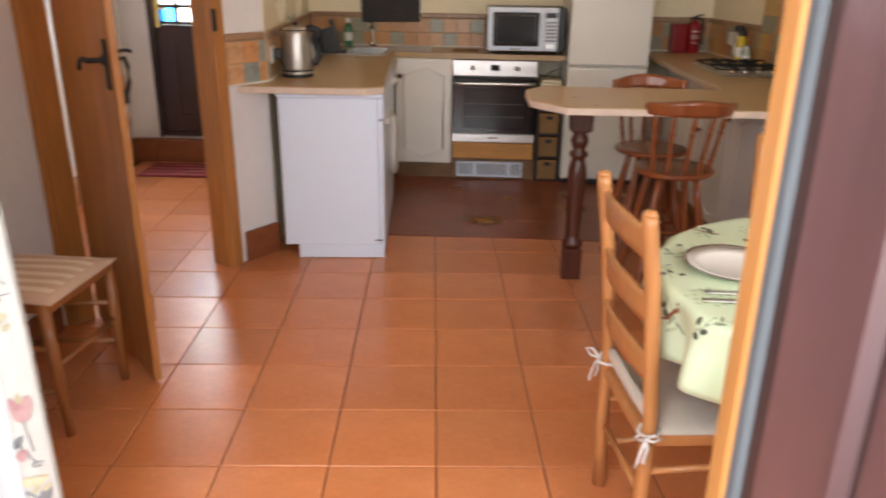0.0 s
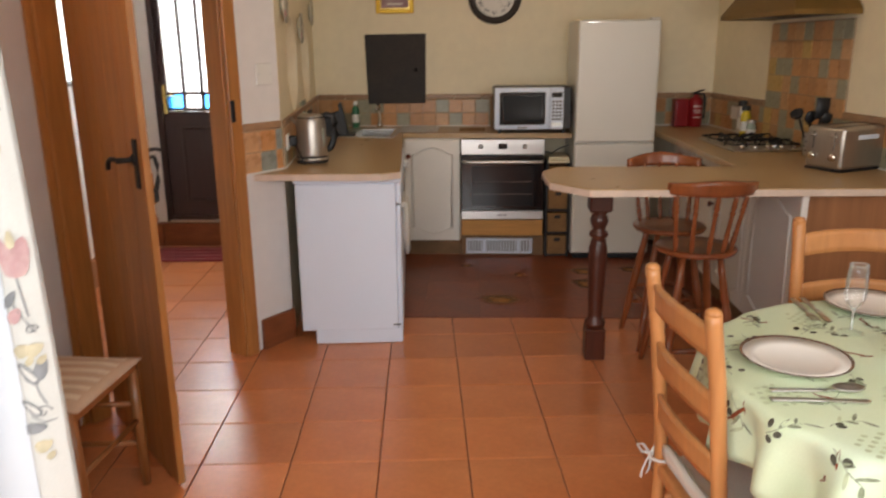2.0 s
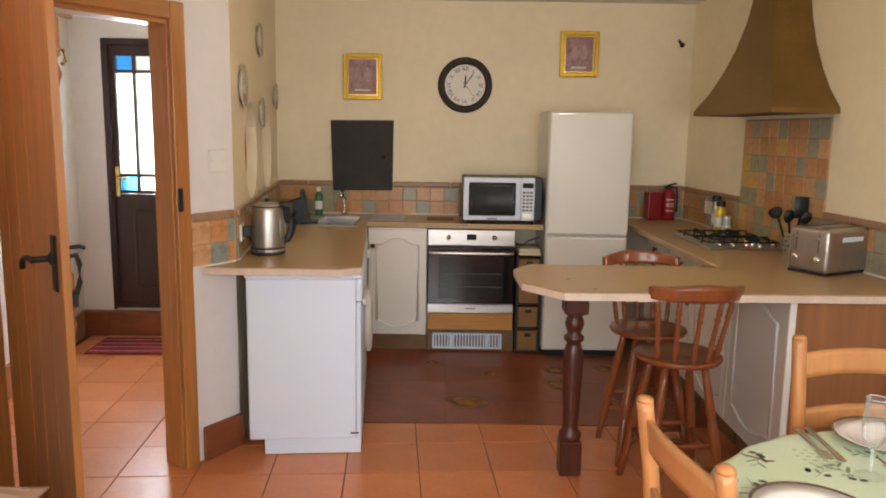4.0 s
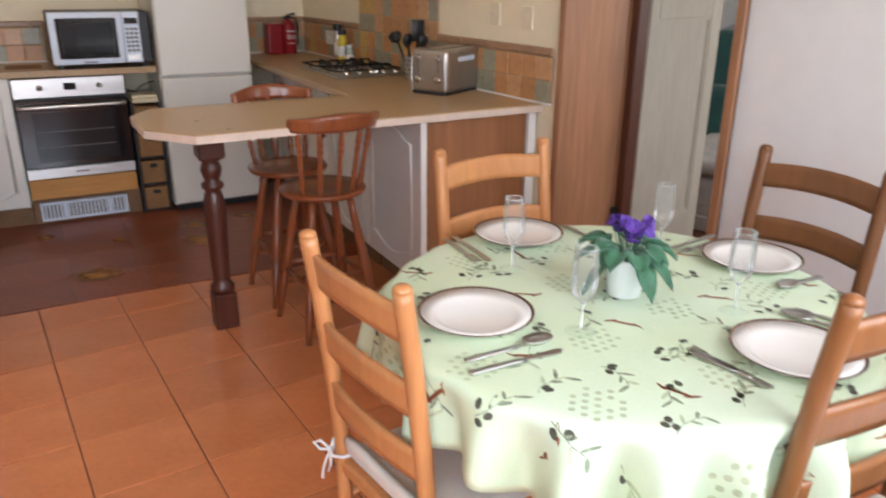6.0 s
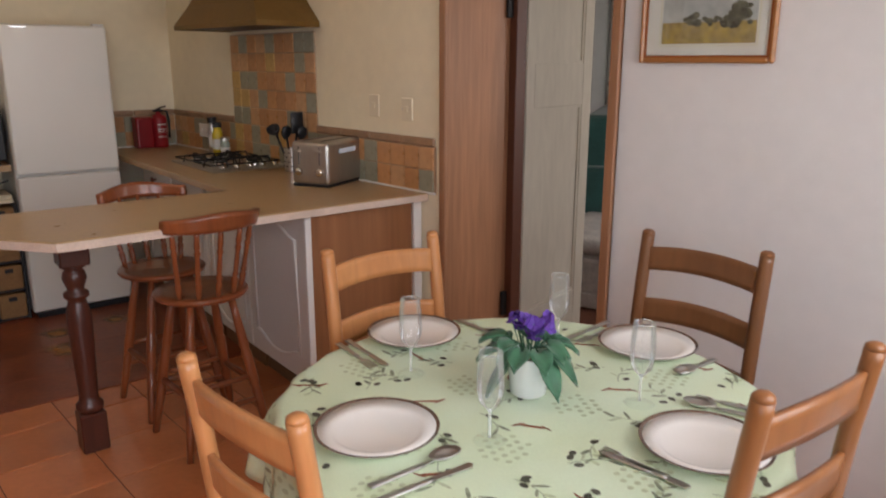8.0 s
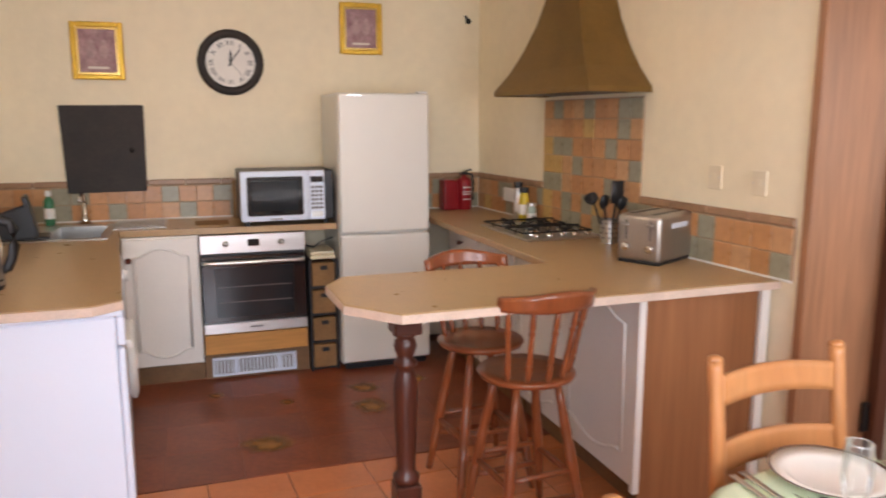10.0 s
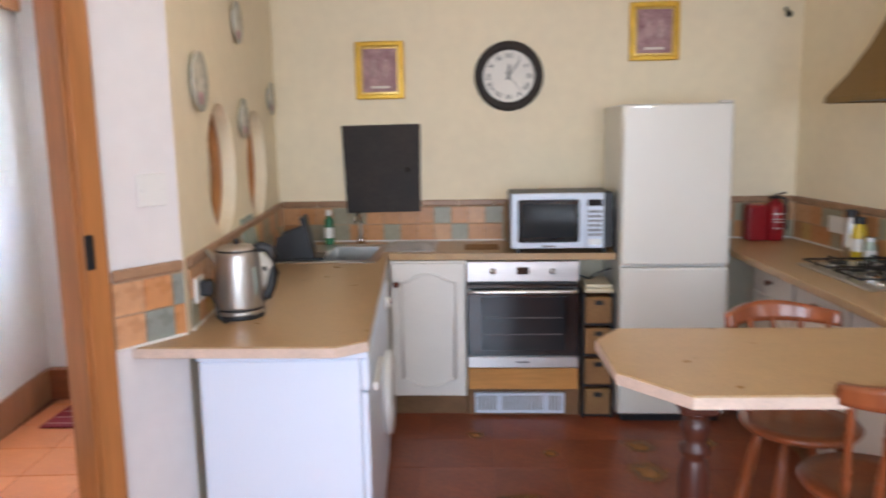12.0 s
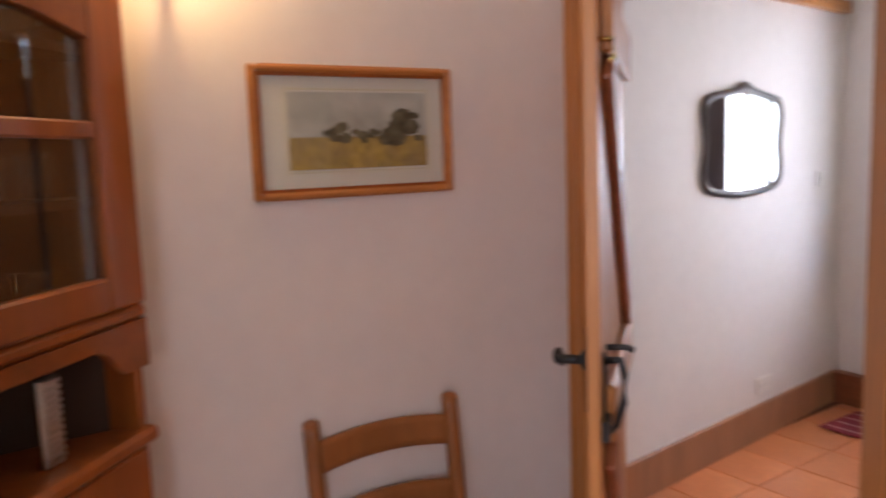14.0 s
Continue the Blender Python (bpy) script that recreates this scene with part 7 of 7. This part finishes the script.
# ---- hall ----
def hall_mirror():
    y0, y1, z0, z1 = 1.966, 2.694, 1.305, 1.790
    m = thing("wall_mirror", "shaped wall mirror in a carved dark frame", "mirror", along(HA, HB) @ pose((y0 + y1) / 2, 0, (z0 + z1) / 2))
    w, h = (y1 - y0) / 2, (z1 - z0) / 2
    k = 72
    def outline(t, grow):
        c, s = math.cos(t), math.sin(t)
        r = 1 / (abs(c) ** 5 + abs(s) ** 5) ** 0.2
        x, z = r * c, r * s
        pinch = 1 - 0.085 * math.exp(-(z / 0.45) ** 2) * (1 if abs(x) > 0.5 else 0) * min(1, abs(x))
        bump = 0.045 * math.cos(3 * math.pi * x / 2) if abs(s) > abs(c) else 0
        top = 0.10 * math.exp(-(x / 0.16) ** 2) if s > 0.7 and grow > 0.01 else 0
        return ((w + grow) * x * pinch, (h + grow) * (z * (1 - 0.02) + (bump + top) * (1 if s > 0 else -0.6)))
    a = [outline(2 * math.pi * i / k, -0.012) for i in range(k)]
    b = [outline(2 * math.pi * i / k, 0.020) for i in range(k)]
    part("glass", prism([(x, z) for x, z in a], 0.006, 0.010), "mirror", m, at=pose(0, 0, 0, 90))
    bm = bmesh.new()
    rows = [[bm.verts.new((p[0], y, p[1])) for p in ring] for ring, y in ((a, -0.008), (a, -0.016), ([((p[0] + q[0]) / 2, (p[1] + q[1]) / 2) for p, q in zip(a, b)], -0.026), (b, -0.016), (b, -0.002))]
    for r0, r1 in zip(rows, rows[1:]):
        for i in range(k):
            bm.faces.new((r0[i], r0[(i + 1) % k], r1[(i + 1) % k], r1[i]))
    part("frame", bm, "mirror_frame", m, smooth=True)


hall_mirror()
r = thing("hall_rug", "dark red woven rug with pale stripes on the floor", "rug", pose(-0.98, 5.03, 0.004, 0, 0, 2))
part("rug_body", box(-0.42, 0.42, -0.19, 0.19, 0, 0.010, 0.004), "red_mat", r)
for i in range(4):
    part("stripe", box(-0.40, 0.40, -0.150 + i * 0.09, -0.138 + i * 0.09, 0.0095, 0.0112), "rug_pale", r)
plate_switch(along(HA, HB) @ pose(2.568, 0, 0.284), 0.146, 0.086, 2, "white double socket low on the hall wall", "socket")
plate_switch(along(HA, HB) @ pose(3.170, 0, 1.337), 0.086, 0.086, 1)
tagged(part("trim_hall_rail", box(1.95, span(HA, HB) - 0.05, -0.05, 0.0, 2.25, 2.315, 0.005), "pine_x", at=along(HA, HB)), "orange pine rail high on the hall wall", "rail", kind="structure")


# ---- sitting room ----
def sofa():
    s = thing("sofa", "dark green velvet sofa in the sitting room", "sofa", pose(6.15, 4.05, 0, 0, 0, 35) @ Matrix.Diagonal((1, 1, 1.2, 1)))
    part("base", box(-0.9, 0.9, -0.42, 0.42, 0.10, 0.36, 0.04, seg=3), "green_sofa", s)
    part("backrest", box(-0.9, 0.9, 0.22, 0.46, 0.362, 0.92, 0.07, seg=4), "green_sofa", s)
    for k in (-1, 1):
        part("arm", box(k * 0.9 - 0.10, k * 0.9 + 0.10, -0.42, 0.46, 0.10, 0.62, 0.06, seg=3), "green_sofa", s)
        part("seat_cushion", box(k * 0.40 - 0.395, k * 0.40 + 0.395, -0.44, 0.215, 0.362, 0.52, 0.05, seg=3), "green_sofa", s)
        for y in (-0.35, 0.38):
            part("foot", lathe([(0.03, 0), (0.035, 0.10)], 12, m=pose(k * 0.82, y, 0)), "black", s)
    c = thing("sofa_cushion", "pale square cushion on the green sofa", "cushion", pose(5.90, 3.98, 0.626, -14, 0, 35))
    part("pad", box(-0.22, 0.22, -0.07, 0.07, 0.0, 0.42, 0.06, seg=4), "pale_fabric", c, smooth=True)
    c = thing("sofa_cushion", "white square cushion on the green sofa", "cushion", pose(5.55, 3.72, 0.626, -14, 0, 35))
    part("pad", box(-0.22, 0.22, -0.07, 0.07, 0.0, 0.42, 0.06, seg=4), "lining", c, smooth=True)
    f = thing("footstool", "pale floral covered footstool on the floor", "footstool", pose(4.80, 3.24, 0, 0, 0, 20) @ Matrix.Diagonal((1.1, 1.1, 0.84, 1)))
    part("body", box(-0.36, 0.36, -0.32, 0.32, 0.10, 0.40, 0.05, seg=3), "pale_fabric", f)
    part("cushion", box(-0.38, 0.38, -0.34, 0.34, 0.402, 0.54, 0.06, seg=4), "pale_fabric", f, smooth=True)
    part("skirt", box(-0.365, 0.365, -0.325, 0.325, 0.012, 0.12, 0.005), "pale_fabric", f)
    w = tagged(new("window_4"), "white framed sitting-room window", "window", kind="structure")
    part("window_frame", ring_frame(5.05, 5.68, 0.95, 2.2, 0.05, 0.03, 0.08), "white_plastic", w, at=pose(7.6, 0, 0, 0, 0, 0) @ Matrix(((0, 1, 0, 0), (1, 0, 0, 0), (0, 0, 1, 0), (0, 0, 0, 1))))
    part("pane", box(7.645, 7.651, 5.09, 5.64, 1.0, 2.15), "glass", w).visible_shadow = False
    k = thing("sitting_curtain", "floral printed curtain beside the window", "curtain")
    part("fabric", grid_solid(lambda u, v: (7.50 + 0.03 * math.sin(u * 20), 5.02 + 0.58 * u, 0.95 + 1.35 * v), 30, 6, 0.01), "fabric", k, smooth=True)
    rr = random.Random(8)
    bm = bmesh.new()
    for q in range(60):
        u, v = rr.random(), rr.random()
        lathe([(rr.uniform(0.015, 0.04), 0), (0, 0.001)], 8, bm, pose(7.463, 5.02 + 0.58 * u, 0.97 + 1.3 * v, 0, -90, 0) @ Matrix.Diagonal((1, 0.7, 1, 1)))
    tagged(part("printed_pattern", bm, "print_grey", k), kind="stuff")
    part("pole", rod((7.5, 4.8, 2.31), (7.5, 5.7, 2.31), 0.014), "honey", k)
    for y in (4.85, 5.65):
        part("bracket", rod((7.5, y, 2.31), (7.6, y, 2.31), 0.009), "iron", k)
    tagged(part("backdrop_garden", box(12, 12.05, -2, 12, -0.05, 6), None), "pale daylight garden beyond the window", "backdrop", kind="structure").data.materials.append(bpy.data.materials["garden_daylight"])


sofa()


# ---- floor tiles, last ----
def lay_tiles():
    su, sv, rot = 0.332, 0.3165, radians(4.0)
    c, s = math.cos(rot), math.sin(rot)
    u0, v0 = 1.143, 1.807
    kitchen = tagged(part("floor_kitchen", prism([(0.10, 3.708), (2.62, 3.722), (2.62, 5.25), (0.05, 5.25)], -0.003, 0.0035), "dark_joint"), "dark red-brown tiled kitchen floor with worn patches", "floor", kind="structure")
    full = link_mesh("tile", box(0.0020, su - 0.0020, 0.0020, sv - 0.0020, -0.012, 0.0, 0.0025), "terracotta")
    dark = link_mesh("tile", box(0.0006, su - 0.0006, 0.0006, su - 0.0006, 0.0, 0.0048, 0.0008), "kitchen_tile")
    def in_room(x, y):
        if x < -1.66 or x > 3.4 or y < -0.30 or y > 5.5:
            return False
        if x < PW - 0.1 and y < 1.9:
            return False
        return not (y > 3.95 and x > 0.15)
    for i in range(-10, 9):
        for j in range(-7, 14):
            u, v = u0 + i * su, v0 + j * sv
            cu, cv = u + su / 2, v + sv / 2
            x, y = cu * c - cv * s, cu * s + cv * c
            if not in_room(x, y):
                continue
            ob = new("tile", full)
            ob.parent = floor
            ob.matrix_basis = pose(u * c - v * s, u * s + v * c, 0.0 + random.uniform(-0.0006, 0.0006), 0, 0, 4.0)
    for i in range(8):
        for j in range(5):
            x, y = 0.05 + i * su, 3.712 + j * su
            if x + su > 2.62 + 0.1 or y + su > 5.45:
                continue
            ob = new("tile", dark)
            ob.parent = kitchen
            ob.matrix_basis = pose(x, y, random.uniform(-0.0002, 0.0002), 0, 0, 0.4)
    for x, y, w, h in ((1.17, 4.03, 1.15, 0.85), (1.76, 4.63, 0.75, 0.75), (1.74, 4.35, 0.80, 1.0), (2.08, 4.68, 0.6, 0.6), (1.32, 4.54, 0.35, 0.4), (0.96, 4.76, 0.4, 0.4)):
        bm = lathe([(0.15, 0.0), (0.0, 0.0002)], 24)
        part("worn_patch", bm, "worn", kitchen, "worn yellowish patch", at=pose(x, y, 0.0056) @ Matrix.Diagonal((w, h, 1, 1)))


lay_tiles()
